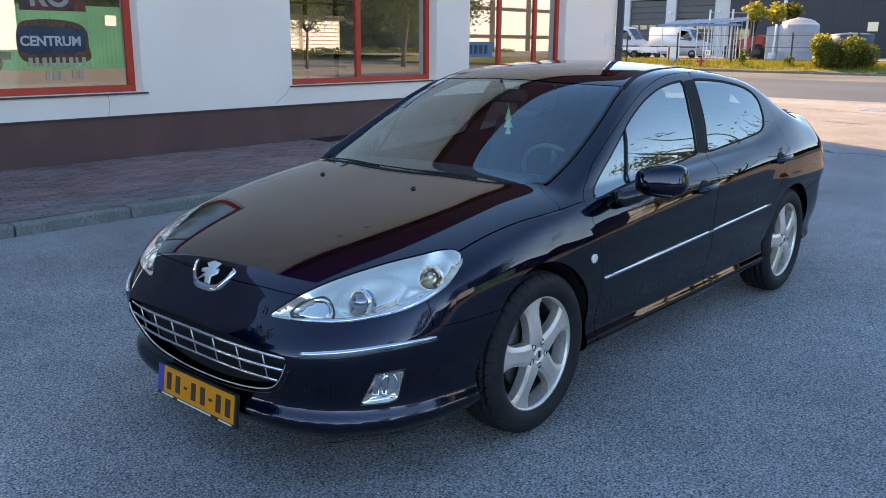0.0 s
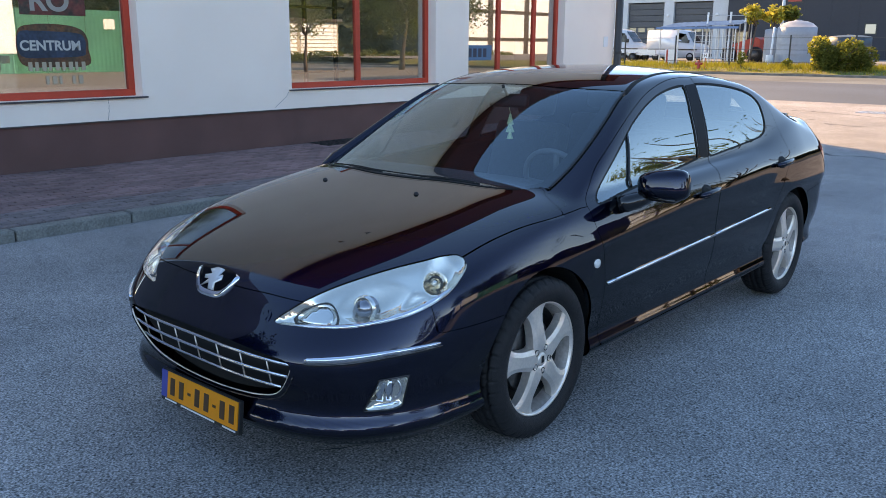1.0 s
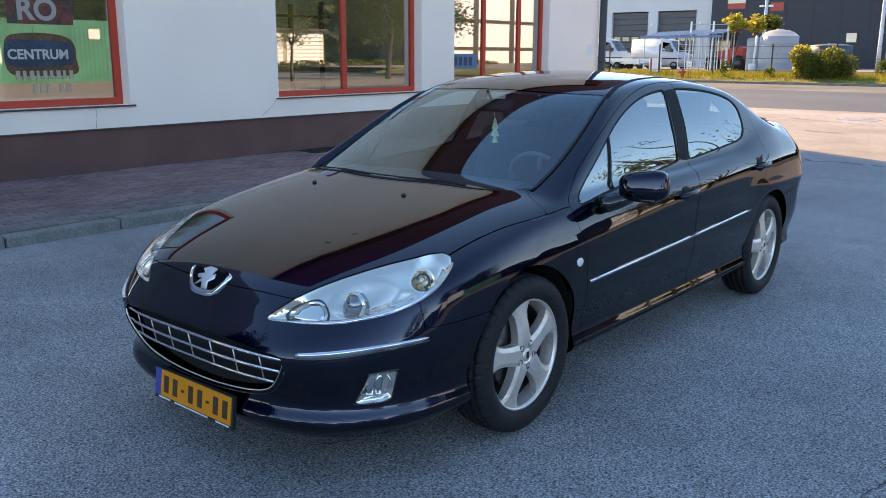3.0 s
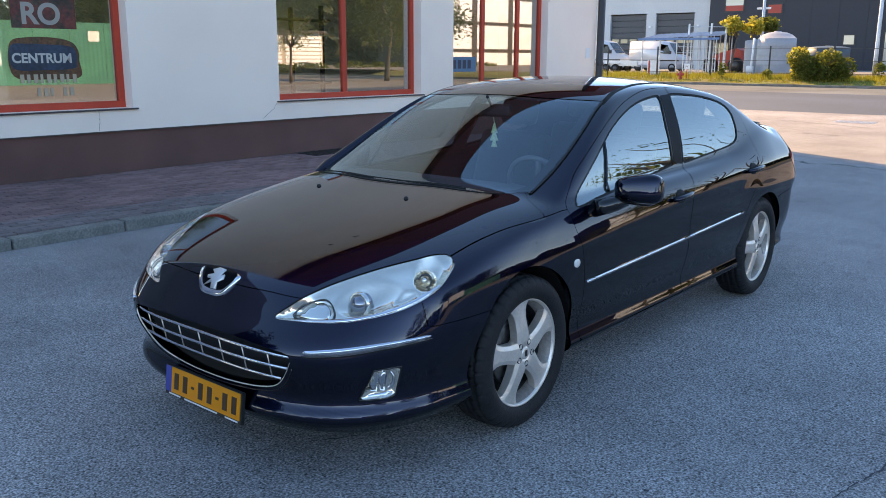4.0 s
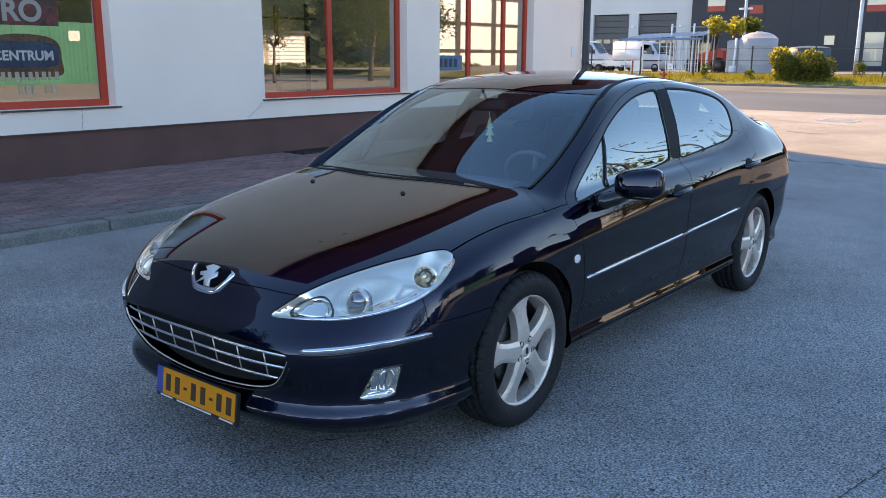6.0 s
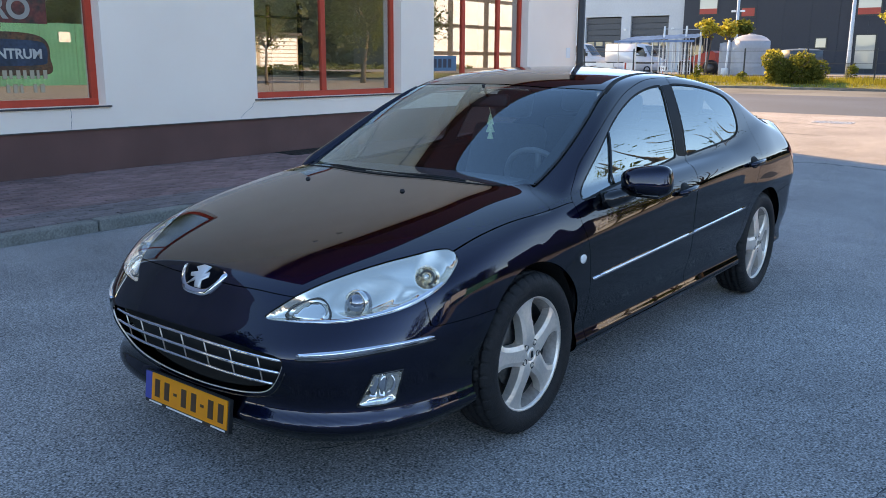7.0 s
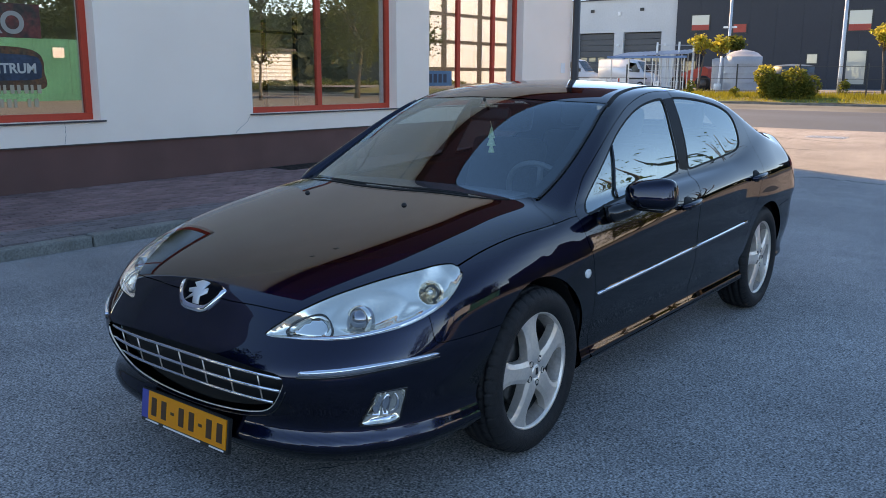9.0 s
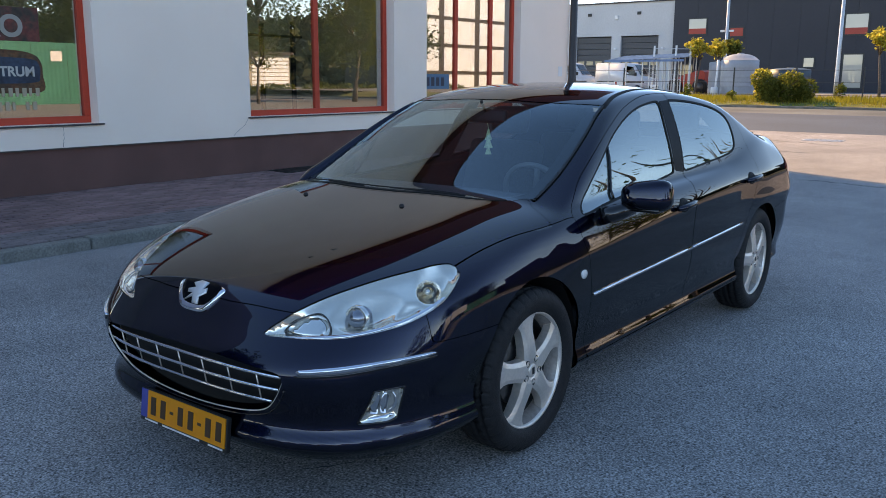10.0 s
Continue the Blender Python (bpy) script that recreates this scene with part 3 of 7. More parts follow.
trim_r = cut(rear_glass, loop_distance(rear_glass[0][:, [0, 2]], outline(BELT_REAR, 6)) + 0.009)
PILLAR_BLACK = material("pillar_black", (0.004, 0.004, 0.006), 0.30, spec=0.03)
cover_f = cut(front_door, loop_distance(front_door[0][:, [0, 2]], np.array([(-1.655, 1.345), (-1.633, 1.285), (-1.598, 1.195), (-1.575, 1.087), (-1.55, 0.988), (-1.66, 0.974), (-1.70, 1.118), (-1.78, 1.350)])))[0]
cover_r = cut(rear_door, loop_distance(rear_door[0][:, [0, 2]], np.array([(-1.640, 0.974), (-1.677, 0.988), (-1.715, 1.117), (-1.750, 1.249), (-1.790, 1.350), (-1.770, 1.354), (-1.690, 1.118)])))[0]
left_doors = []
for s in ("left", "right"):
    panel("front_wing", wing, PAINT, car, s)
    d1 = panel("front_door", front_door, PAINT, car, s)
    d2 = panel("rear_door", rear_door, PAINT, car, s)
    left_doors.append((d1, d2))
    panel("window_seal", trim_f[1], PAINT_DARK, d1, s, lift=-0.002, rim=0.01, label="black rubber window seal")
    panel("window_seal", trim_r[1], PAINT_DARK, d2, s, lift=-0.002, rim=0.01, label="black rubber window seal")
    panel("door_glass", trim_f[0], CAR_GLASS, d1, s, lift=-0.005, rim=0, label="tinted door glass")
    panel("door_glass", trim_r[0], CAR_GLASS, d2, s, lift=-0.005, rim=0, label="tinted door glass")
    panel("pillar_cover", cover_f, PILLAR_BLACK, d1, s, lift=0.0015, rim=0.002, label="gloss black pillar cover")
    panel("pillar_cover", cover_r, PILLAR_BLACK, d2, s, lift=0.0015, rim=0.002, label="gloss black pillar cover")
    panel("sill", sill, PAINT, car, s)
    panel("tail_lamp", tail_lamp, TAIL_RED, car, s, lift=0.002, label="red tail lamp")

# a dark lining behind the shut lines; open at the windows, wheels and lamps
for hole in (lambda v: np.maximum(np.hypot(v[:, 0], v[:, 2] - 0.335) - 0.37, 0.4 - v[:, 1]),
             lambda v: np.maximum(np.hypot(v[:, 0] + 2.725, v[:, 2] - 0.335) - 0.36, 0.4 - v[:, 1]),
             lamp_of(HEADLIGHT), lamp_of(FOG), side_of(BELT_FRONT), side_of(BELT_REAR), screen_g,
             lambda v: np.maximum(loop_distance(v[:, [1, 2]], mouth) - 0.004, 0.5 - v[:, 0]),
             lambda v: np.maximum(np.maximum(np.maximum(v[:, 0] + 2.5, -3.05 - v[:, 0]), v[:, 1] - 0.42), 0.95 - v[:, 2])):
    liner = cut(liner, hole(liner[0]) - 0.003)[1]
panel("lining", liner, PAINT_DARK, car, lift=-0.011, rim=0, label="black inner body lining")


# ---------------------------------------------------------------- details of the car
class Onto:
    """Sets 2D places on the skin from one side: one place by a call, many at once by many()."""

    def __init__(self, ray):
        self.ray = ray

    def many(self, places, lift):
        rays = [self.ray(a, b) for a, b in places]
        p = reach(np.array([r[0] for r in rays], float), np.array([r[1] for r in rays], float))
        n = skin_normal(p)
        return p, n, p + np.reshape(lift, (-1, 1)) * n

    def __call__(self, a, b, lift=0.0):
        return Vector(self.many([(a, b)], lift)[2][0])


at_front = Onto(lambda y, z: ((0.3, y, z), (1, 0, 0)))
at_side = Onto(lambda x, z: ((x, 0, z), (0, 1, 0)))
at_top = Onto(lambda x, y: ((x, y, 0.5), (0, 0, 1)))
at_lamp = Onto(lambda a, z: ((0.92 - 0.809 * a - 0.294, 0.38 + 0.588 * a - 0.4045, z), (0.588, 0.809, 0)))


def line_on(where, places, lift):
    return [Vector(q) for q in where.many(places, lift)[2]]


def far_pillar():
    """A tube along the far windscreen edge, thick at its foot and thin at the roof, shaped to fit the camera's view."""
    bm = bmesh.new()
    line, radii = [], []
    for k in range(16):
        x = -0.24 - 0.82 * k / 15
        r = (0.040 - 0.030 * (k / 15) ** 0.8) * min(1.0, 0.55 + 0.25 * k)
        radii.append(r)
        line.append(at_top(x, float(pch(x, *SCREEN_SIDE)) + 0.55 * r, -0.15 * r - (0.03, 0.008)[k] if k < 2 else -0.15 * r))
    return tube(bm, line, radii, 14)


def mirrored(bm):
    for v in bm.verts:
        v.co.y = -v.co.y
    bmesh.ops.reverse_faces(bm, faces=bm.faces)
    return bm


def both(name, make, mat, parent, label="", smooth=True):
    """The part on the left side and its mirror image on the right."""
    p = parent if isinstance(parent, (tuple, list)) else (parent, parent)
    return [part(name, make(), mat, p[0], label, smooth), part(name, mirrored(make()), mat, p[1], label, smooth)]


part("pillar", mirrored(far_pillar()), PAINT, car, "dark blue tube along the far pillar, shaped to fit the camera's view", True)


def patch(loop, where, lift, step=0.02, edge=0.004):
    """A thin plate with the given 2D outline, bent to the skin, with a folded edge."""
    from_loop = [Vector(q) for q in loop]
    lo, hi = np.min(loop, 0), np.max(loop, 0)
    grid = np.array([(a, b) for a in np.arange(lo[0], hi[0], step) for b in np.arange(lo[1], hi[1], step)])
    grid = grid[loop_distance(grid, np.array(loop)) < -step * 0.5] if len(grid) else grid
    n = len(from_loop)
    pts, _, tris, *_ = delaunay_2d_cdt(from_loop + [Vector(q) for q in grid], [(i, (i + 1) % n) for i in range(n)], [], 1, 1e-6)
    on, normal, raised = where.many([(q[0], q[1]) for q in pts], lift)
    sunk = on + (lift - edge) * normal
    bm = bmesh.new()
    top = [bm.verts.new(q) for q in raised]
    index = {v: i for i, v in enumerate(top)}
    for t in tris:
        bm.faces.new([top[i] for i in t])
    rim = [e for e in bm.edges if e.is_boundary]
    low = {}
    for e in rim:
        for v in e.verts:
            if v not in low:
                low[v] = bm.verts.new(sunk[index[v]])
    for e in rim:
        a, b = e.verts
        bm.faces.new((a, b, low[b], low[a]))
    bmesh.ops.recalc_face_normals(bm, faces=bm.faces)
    return bm


def turned(bm, verts, to, at):
    """Turns what was built along +z to point along a way, and sets it at a place."""
    q = Vector((0, 0, 1)).rotation_difference(Vector(to).normalized()).to_matrix().to_4x4()
    bmesh.ops.transform(bm, matrix=Matrix.Translation(at) @ q, verts=verts)
    return bm


def dish(profile, to, at, steps=28):
    bm = bmesh.new()
    lathe(bm, profile, steps, "Z")
    bmesh.ops.remove_doubles(bm, verts=bm.verts, dist=1e-5)
    return turned(bm, bm.verts, to, at)


# lamps
def lamp_bowl(piece, loop_points, depth):
    v, tri = piece
    inside = np.clip(-loop_distance(lamp_plane(v), outline(loop_points, 6)), 0, 1)
    a = lamp_plane(v)[:, 0]
    d = depth * (1 - np.exp(-inside * 1.5 / depth)) * (1 + 0.30 * np.sin(a * 24 + 9 * v[:, 2]) + 0.16 * np.sin(a * 57 + 40 * v[:, 2]))
    v = v - 0.004 * skin_normal(v) - d[:, None] * np.array([0.75, 0.62, 0.1])
    def make():
        bm = bmesh.new()
        vs = [bm.verts.new(q) for q in v]
        for t in tri:
            bm.faces.new([vs[i] for i in t])
        bmesh.ops.remove_doubles(bm, verts=bm.verts, dist=1e-5)
        return bm
    return make


BOWLS = ((0.330, 0.700, 0.130, 0.046, 0.045), (0.575, 0.764, 0.072, 0.040, 0.042), (0.125, 0.653, 0.072, 0.030, 0.030), (0.445, 0.700, 0.075, 0.022, 0.020))


def lamp_shell():
    """The lamp's silver back: several bowls pressed side by side into one shell."""
    loop = outline(HEADLIGHT, 6)
    lo, hi, step = np.min(loop, 0), np.max(loop, 0), 0.007
    grid = np.array([(a, b) for a in np.arange(lo[0], hi[0], step) for b in np.arange(lo[1], hi[1], step)])
    grid = grid[loop_distance(grid, loop) < -step * 0.5]
    n = len(loop)
    pts, _, tris, *_ = delaunay_2d_cdt([Vector(q) for q in loop] + [Vector(q) for q in grid], [(i, (i + 1) % n) for i in range(n)], [], 1, 1e-6)
    pts = np.array([(q[0], q[1]) for q in pts])
    inside = np.clip(-loop_distance(pts, loop), 0, 1)
    press = np.zeros(len(pts))
    for a0, z0, ra, rz, deep in BOWLS:
        press = np.maximum(press, deep * (1 - ((pts[:, 0] - a0) / ra) ** 2 - ((pts[:, 1] - z0 - 0.22 * (pts[:, 0] - a0)) / rz) ** 2))
    where = at_lamp.many([tuple(q) for q in pts], -(0.004 + 0.018 * (1 - np.exp(-inside / 0.008)) + press))[2]
    bm = bmesh.new()
    vs = [bm.verts.new(q) for q in where]
    for t in tris:
        bm.faces.new([vs[i] for i in t])
    bmesh.ops.recalc_face_normals(bm, faces=bm.faces)
    return bm


lamps = [empty("headlamp"), empty("headlamp")]
fogs = [empty("fog_lamp"), empty("fog_lamp")]
for ob in lamps + fogs:
    ob.parent = car
tagged(lamps[0], "clear headlamp with chrome reflectors"), tagged(lamps[1], "clear headlamp with chrome reflectors")
for ob, s in zip(lamps, ("left", "right")):
    panel("lens", lamp_piece, LENS, ob, s, rim=0.004, label="clear plastic lens")
for ob, s in zip(fogs, ("left", "right")):
    panel("lens", fog_piece, LENS, ob, s, rim=0.004, label="clear plastic lens")
both("housing", lamp_shell, LAMP_GREY, lamps, "silver lamp housing")
both("housing", lamp_bowl(fog_piece, FOG, 0.03), LAMP_GREY, fogs, "silver lamp housing")
FORE = Vector((0.93, 0.36, 0.05))
for a, z, r, depth in ((0.558, 0.767, 0.036, 0.03),):
    at = at_lamp(a, z, -0.046)
    both("reflector", lambda: dish([(0.012, -depth), (r * 0.55, -depth * 0.7), (r, 0.0), (r * 1.08, 0.004), (r * 1.12, -0.004), (r * 1.0, -depth)], FORE, at), REFLECTOR, lamps, "chrome reflector ring")
    both("reflector_rim", lambda: dish([(r * 1.13, -0.006), (r * 1.17, 0.002), (r * 1.22, -0.006)], FORE, at), LAMP_GREY, lamps, "silver reflector rim")
at = at_lamp(0.287, 0.696, -0.04)
AHEAD = Vector((0.99, 0.12, 0.05))
both("projector", lambda: dish([(0.0, 0.026), (0.015, 0.023), (0.028, 0.014), (0.036, 0.0), (0.037, -0.04)], AHEAD, at), PROJECTOR, lamps, "grey glass projector lens")
both("projector_ring", lambda: dish([(0.037, -0.004), (0.040, 0.004), (0.044, 0.002), (0.046, -0.012)], AHEAD, at), REFLECTOR, lamps, "chrome ring round the projector lens")
both("bulb_ring", lambda: dish([(0.021, 0.004), (0.0235, 0.010), (0.027, 0.010), (0.0285, 0.002)], FORE, at_lamp(0.558, 0.767, -0.046)), STEEL_DARK, lamps, "dark ring round the bulb")
at2 = at_lamp(0.558, 0.767, -0.04)
both("bulb", lambda: dish([(0.0, 0.03), (0.008, 0.026), (0.011, 0.01), (0.011, -0.02)], FORE, at2), LAMP_GREY, lamps)


def inner_reflector():
    loop = outline([(0.07, 0.632), (0.11, 0.625), (0.17, 0.632), (0.185, 0.665), (0.165, 0.685), (0.12, 0.672), (0.085, 0.65)], 4)
    return patch(loop, at_lamp, -0.022, 0.012, 0.02)


both("side_reflector", inner_reflector, REFLECTOR, lamps, "faceted chrome reflector")
BOX = outline([(0.055, 0.628), (0.11, 0.620), (0.185, 0.628), (0.198, 0.668), (0.175, 0.692), (0.12, 0.678), (0.075, 0.652)], 4)
both("reflector_edge", lambda: tube(bmesh.new(), line_on(at_lamp, [*BOX, BOX[0]], -0.016), 0.0030, 6), STEEL_DARK, lamps, "dark edge round the reflector")
both("brow", lambda: patch(outline([(0.03, 0.613), (0.139, 0.616), (0.237, 0.624), (0.339, 0.640), (0.445, 0.662), (0.53, 0.690), (0.60, 0.725), (0.585, 0.729), (0.52, 0.702), (0.44, 0.676), (0.339, 0.652), (0.237, 0.636), (0.139, 0.627)], 5), at_lamp, -0.010, 0.02, 0.014), CHROME, lamps, "bright inner brow")



def fog_dish():
    return dish([(0.008, -0.03), (0.03, -0.02), (0.043, 0.0), (0.046, -0.004), (0.04, -0.03)], (0.9, 0.43, 0), at_lamp(0.37, 0.39, -0.03))


both("reflector", fog_dish, CHROME, fogs)
both("shelf", lambda: patch(outline([(0.285, 0.324), (0.37, 0.324), (0.405, 0.338), (0.40, 0.348), (0.35, 0.344), (0.30, 0.338)], 4), at_lamp, -0.012, 0.01, 0.012), CHROME, fogs)
for a0, a1, a2 in ((0.315, 0.335, 0.352), (0.352, 0.366, 0.382)):
    both("facet", lambda: patch(np.array([(a1, 0.440), (a2, 0.420), (a2 - 0.008, 0.352), (a0 + 0.004, 0.356), (a0, 0.395)]), at_lamp, -0.014, 0.012, 0.014), CHROME, fogs)
both("bezel", lambda: tube(bmesh.new(), line_on(at_lamp, [*outline(FOG, 5), outline(FOG, 5)[0]], 0.001), 0.0035, 6), GLOSS_BLACK, fogs)

# grille
grille = empty("grille")
grille.parent = car
tagged(grille, "black front grille with thin chrome bars")
panel("backing", mouth_piece, PAINT_DARK, grille, lift=-0.05, rim=0, label="black plastic grille backing")


def mouth_half(z):
    ys = np.linspace(0, 0.6, 300)
    d = loop_distance(np.stack([ys, np.full(300, z)], 1), mouth)
    return float(ys[d < -0.004].max())


for z, bow in ((0.493, 0.010), (0.442, 0.007), (0.388, 0.004)):
    w = mouth_half(z)
    part("bar", tube(bmesh.new(), line_on(at_front, [(y, z + bow * (1 - (y / 0.5) ** 2)) for y in np.linspace(-w, w, 29)], -0.012), 0.0062, 8), CHROME, grille, smooth=True)
for y in (-0.40, -0.27, -0.135, 0.0, 0.135, 0.27, 0.40):
    part("upright", tube(bmesh.new(), [at_front(y, z, -0.016) for z in (0.394, 0.50)], 0.0026, 6), ALLOY, grille, smooth=True)
rim_line = [q for q in mouth if q[1] < 0.50]
rim_line = sorted(rim_line, key=lambda q: math.atan2(q[1] - 0.60, q[0]))
part("rim", tube(bmesh.new(), line_on(at_front, rim_line, -0.004), 0.0035, 6), ALLOY, grille, "thin chrome rim", True)
part("inner_rim", tube(bmesh.new(), line_on(at_front, [(q[0] * 1.02, q[1] - 0.012) for q in rim_line[3:-3]], 0.001), 0.0028, 6), GLOSS_BLACK, grille, "", True)

# number plate, its lettering as plain bars
plate = empty("number_plate")
plate.parent = car
tagged(plate, "yellow number plate with blue end band")
LEAN = Matrix.Translation((1.022, 0.010, 0.248)) @ Matrix.Rotation(radians(-7), 4, "Y")


def plate_box(lo, hi, bevel=0.0):
    bm = bmesh.new()
    box(bm, lo, hi, bevel)
    bmesh.ops.transform(bm, matrix=LEAN, verts=bm.verts)
    return bm


part("holder", plate_box((-0.020, -0.240, -0.068), (0.0, 0.268, 0.060), 0.004), PLASTIC, plate, "black plastic plate holder")
part("face", plate_box((0.0, -0.192, -0.050), (0.004, 0.262, 0.056)), YELLOW, plate, "yellow plate face")
part("band", plate_box((0.0, -0.233, -0.050), (0.004, -0.1925, 0.056)), BLUE, plate, "blue band")
for y in (-0.155, -0.095, 0.010, 0.070, 0.170, 0.228):
    part("bar", plate_box((0.004, y - 0.015, -0.032), (0.0055, y + 0.015, 0.036)), INK, plate)
for y in (-0.043, 0.120):
    part("dash", plate_box((0.004, y - 0.010, -0.003), (0.0055, y + 0.010, 0.007)), INK, plate)
for y0, y1 in ((-0.21, -0.13), (-0.10, 0.12), (0.17, 0.25)):
    part("small_bar", plate_box((0.0, y0, -0.0615), (0.0015, y1, -0.0555)), WHITE, plate)

# the badge is a plain shield
badge = empty("badge")
badge.parent = car
tagged(badge, "shield badge, chrome rim round a dark field")
SHIELD = [(0.0, 0.719), (0.06, 0.718), (0.116, 0.712), (0.122, 0.700), (0.105, 0.672), (0.075, 0.642), (0.045, 0.631), (0.0, 0.629)]
SHIELD = outline(SHIELD + [(-y, z) for y, z in SHIELD[-2:0:-1]], 4)
inner = np.array([0, 0.688]) + (SHIELD - np.array([0, 0.688])) * np.array([0.84, 0.80]) + np.array([0, 0.008])
part("rim", patch(SHIELD, at_front, 0.006, 0.015, 0.012), CHROME, badge, "chrome rim", True)
part("field", patch(inner, at_front, 0.010, 0.015, 0.004), PILLAR_BLACK, badge, "dark blue-black field", True)
EMBLEM = np.array([0.0, 0.684]) + np.array([1.5, 1.0]) * np.array([(-0.034, -0.030), (-0.008, -0.012), (0.000, -0.034), (0.022, -0.034), (0.014, -0.010), (0.034, 0.004), (0.030, 0.018), (0.014, 0.008),
                  (0.024, 0.032), (-0.004, 0.034), (-0.026, 0.024), (-0.010, 0.014), (-0.034, 0.006), (-0.030, -0.004), (-0.012, -0.002)])
part("emblem", patch(EMBLEM, at_front, 0.015, 0.01, 0.005), SATIN, badge, "plain silver emblem", True)

# chrome strips, indicator, handles
both("bumper_strip", lambda: patch(outline([(0.096, 0.511), (0.197, 0.521), (0.366, 0.540), (0.524, 0.551), (0.526, 0.560), (0.366, 0.554), (0.198, 0.536), (0.094, 0.523)], 5), at_lamp, 0.008, 0.03, 0.014), CHROME, car, "chrome bumper strip")
both("bumper_crease", lambda: patch(outline([(0.088, 0.497), (0.197, 0.506), (0.366, 0.525), (0.531, 0.538), (0.531, 0.548), (0.366, 0.538), (0.198, 0.518), (0.088, 0.509)], 5), at_lamp, 0.003, 0.03, 0.008), GLOSS_BLACK, car, "black strip bed")
both("indicator", lambda: patch(outline([(-0.345, 0.648), (-0.36, 0.640), (-0.378, 0.646), (-0.385, 0.661), (-0.375, 0.675), (-0.358, 0.677), (-0.343, 0.668)], 3), at_side, 0.006, 0.01, 0.008), AMBER, car, "small clear side indicator")


def strip_line(x):
    return 0.555 + (-0.46 - x) * 0.034


def door_strip(x0, x1):
    xs = np.linspace(x0, x1, 12)
    loop = np.array([(x, strip_line(x) + 0.0058) for x in xs] + [(x, strip_line(x) - 0.0058) for x in xs[::-1]])
    return patch(loop, at_side, 0.007, 0.05, 0.010)


front_pair, rear_pair = [d[0] for d in left_doors], [d[1] for d in left_doors]
both("side_strip", lambda: door_strip(-0.458, -1.542), CHROME, front_pair, "bright metal rub strip")
both("side_strip", lambda: door_strip(-1.553, -2.335), CHROME, rear_pair, "bright metal rub strip")


def handle(x, z):
    bm = bmesh.new()
    pts = [at_side(x + dx, z - 0.055 * dx - 0.004, h) for dx, h in ((0.10, 0.004), (0.085, 0.024), (0.04, 0.034), (-0.04, 0.036), (-0.09, 0.026), (-0.105, 0.004))]
    tube(bm, pts, [0.011, 0.014, 0.016, 0.016, 0.015, 0.011], 10)
    return bm


def handle_cup(x, z):
    return patch(outline([(x + 0.055, z), (x + 0.03, z + 0.032), (x - 0.02, z + 0.034), (x - 0.055, z + 0.008), (x - 0.04, z - 0.03), (x + 0.03, z - 0.03)], 5), at_side, 0.0015, 0.02, 0.004)


for pair, x, z in ((front_pair, -1.43, 0.828), (rear_pair, -2.475, 0.876)):
    # The recess's shade is a flat black plate laid on the door.
    both("handle_cup", lambda: handle_cup(x, z), PAINT_DARK, pair, "flat black patch for the shaded recess behind the handle")
    both("handle", lambda: handle(x, z), PAINT, pair, "black door handle")
both("window_bar", lambda: tube(bmesh.new(), [at_side(x, z, -0.001) for x, z in ((-0.884, 1.148), (-0.868, 1.11), (-0.838, 1.045), (-0.80, 0.965), (-0.780, 0.925))], 0.007, 6), GLOSS_BLACK, front_pair, "black window divider")




def mirror_shell():
    bm = bmesh.new()
    bmesh.ops.create_uvsphere(bm, u_segments=36, v_segments=24, radius=1.0)
    for v in bm.verts:
        q = v.co.copy()
        k = (abs(q.x) ** 3.4 + abs(q.y) ** 3.4 + abs(q.z) ** 3.4) ** (-1 / 3.4)
        q *= k
        v.co = Vector((q.x * 0.072 * (1.0 if q.x > 0 else 0.5), q.y * 0.112, q.z * (0.066 + 0.010 * q.y)))
    bmesh.ops.transform(bm, matrix=pose(-0.715, 1.005, 0.962, 4, -8, 14), verts=bm.verts)
    return bm


def mirror_stalk():
    bm = bmesh.new()
    tube(bm, [(-0.60, 0.845, 0.872), (-0.625, 0.88, 0.880), (-0.655, 0.915, 0.893), (-0.69, 0.95, 0.912)], [0.040, 0.040, 0.038, 0.034], 12)
    box(bm, (-0.74, 0.90, 0.893), (-0.665, 1.08, 0.915), 0.009)
    return bm


mirrors = [empty("side_mirror"), empty("side_mirror")]
for ob in mirrors:
    ob.parent = car
def folded(bm):
    """The right mirror is folded back along the door."""
    bm = mirrored(bm)
    bmesh.ops.transform(bm, matrix=Matrix.Translation((-0.66, -0.90, 0.93)) @ Matrix.Rotation(radians(-62), 4, "Z") @ Matrix.Translation((0.66, 0.90, -0.93)), verts=bm.verts)
    return bm


part("shell", mirror_shell(), PAINT, mirrors[0], "", True), part("shell", folded(mirror_shell()), PAINT, mirrors[1], "", True)
part("foot", mirror_stalk(), GLOSS_BLACK, mirrors[0], "black plastic mirror foot", True), part("foot", folded(mirror_stalk()), GLOSS_BLACK, mirrors[1], "black plastic mirror foot", True)
mirror_disc = lambda: dish([(0.0, 0.002), (0.055, 0.002), (0.058, -0.002)], (-1, 0.25, 0.1), (-0.756, 1.012, 0.962))
part("glass", mirror_disc(), CHROME, mirrors[0], "mirror glass"), part("glass", folded(mirror_disc()), CHROME, mirrors[1], "mirror glass")

both("roof_moulding", lambda: patch(np.array([(x, float(pch(x, *ROOF_SIDE)) + 0.011) for x in np.linspace(-1.06, -2.45, 24)] + [(x, float(pch(x, *ROOF_SIDE)) - 0.011) for x in np.linspace(-2.45, -1.06, 24)]), at_top, 0.002, 0.05, 0.006), PAINT_DARK, car, "black roof moulding")

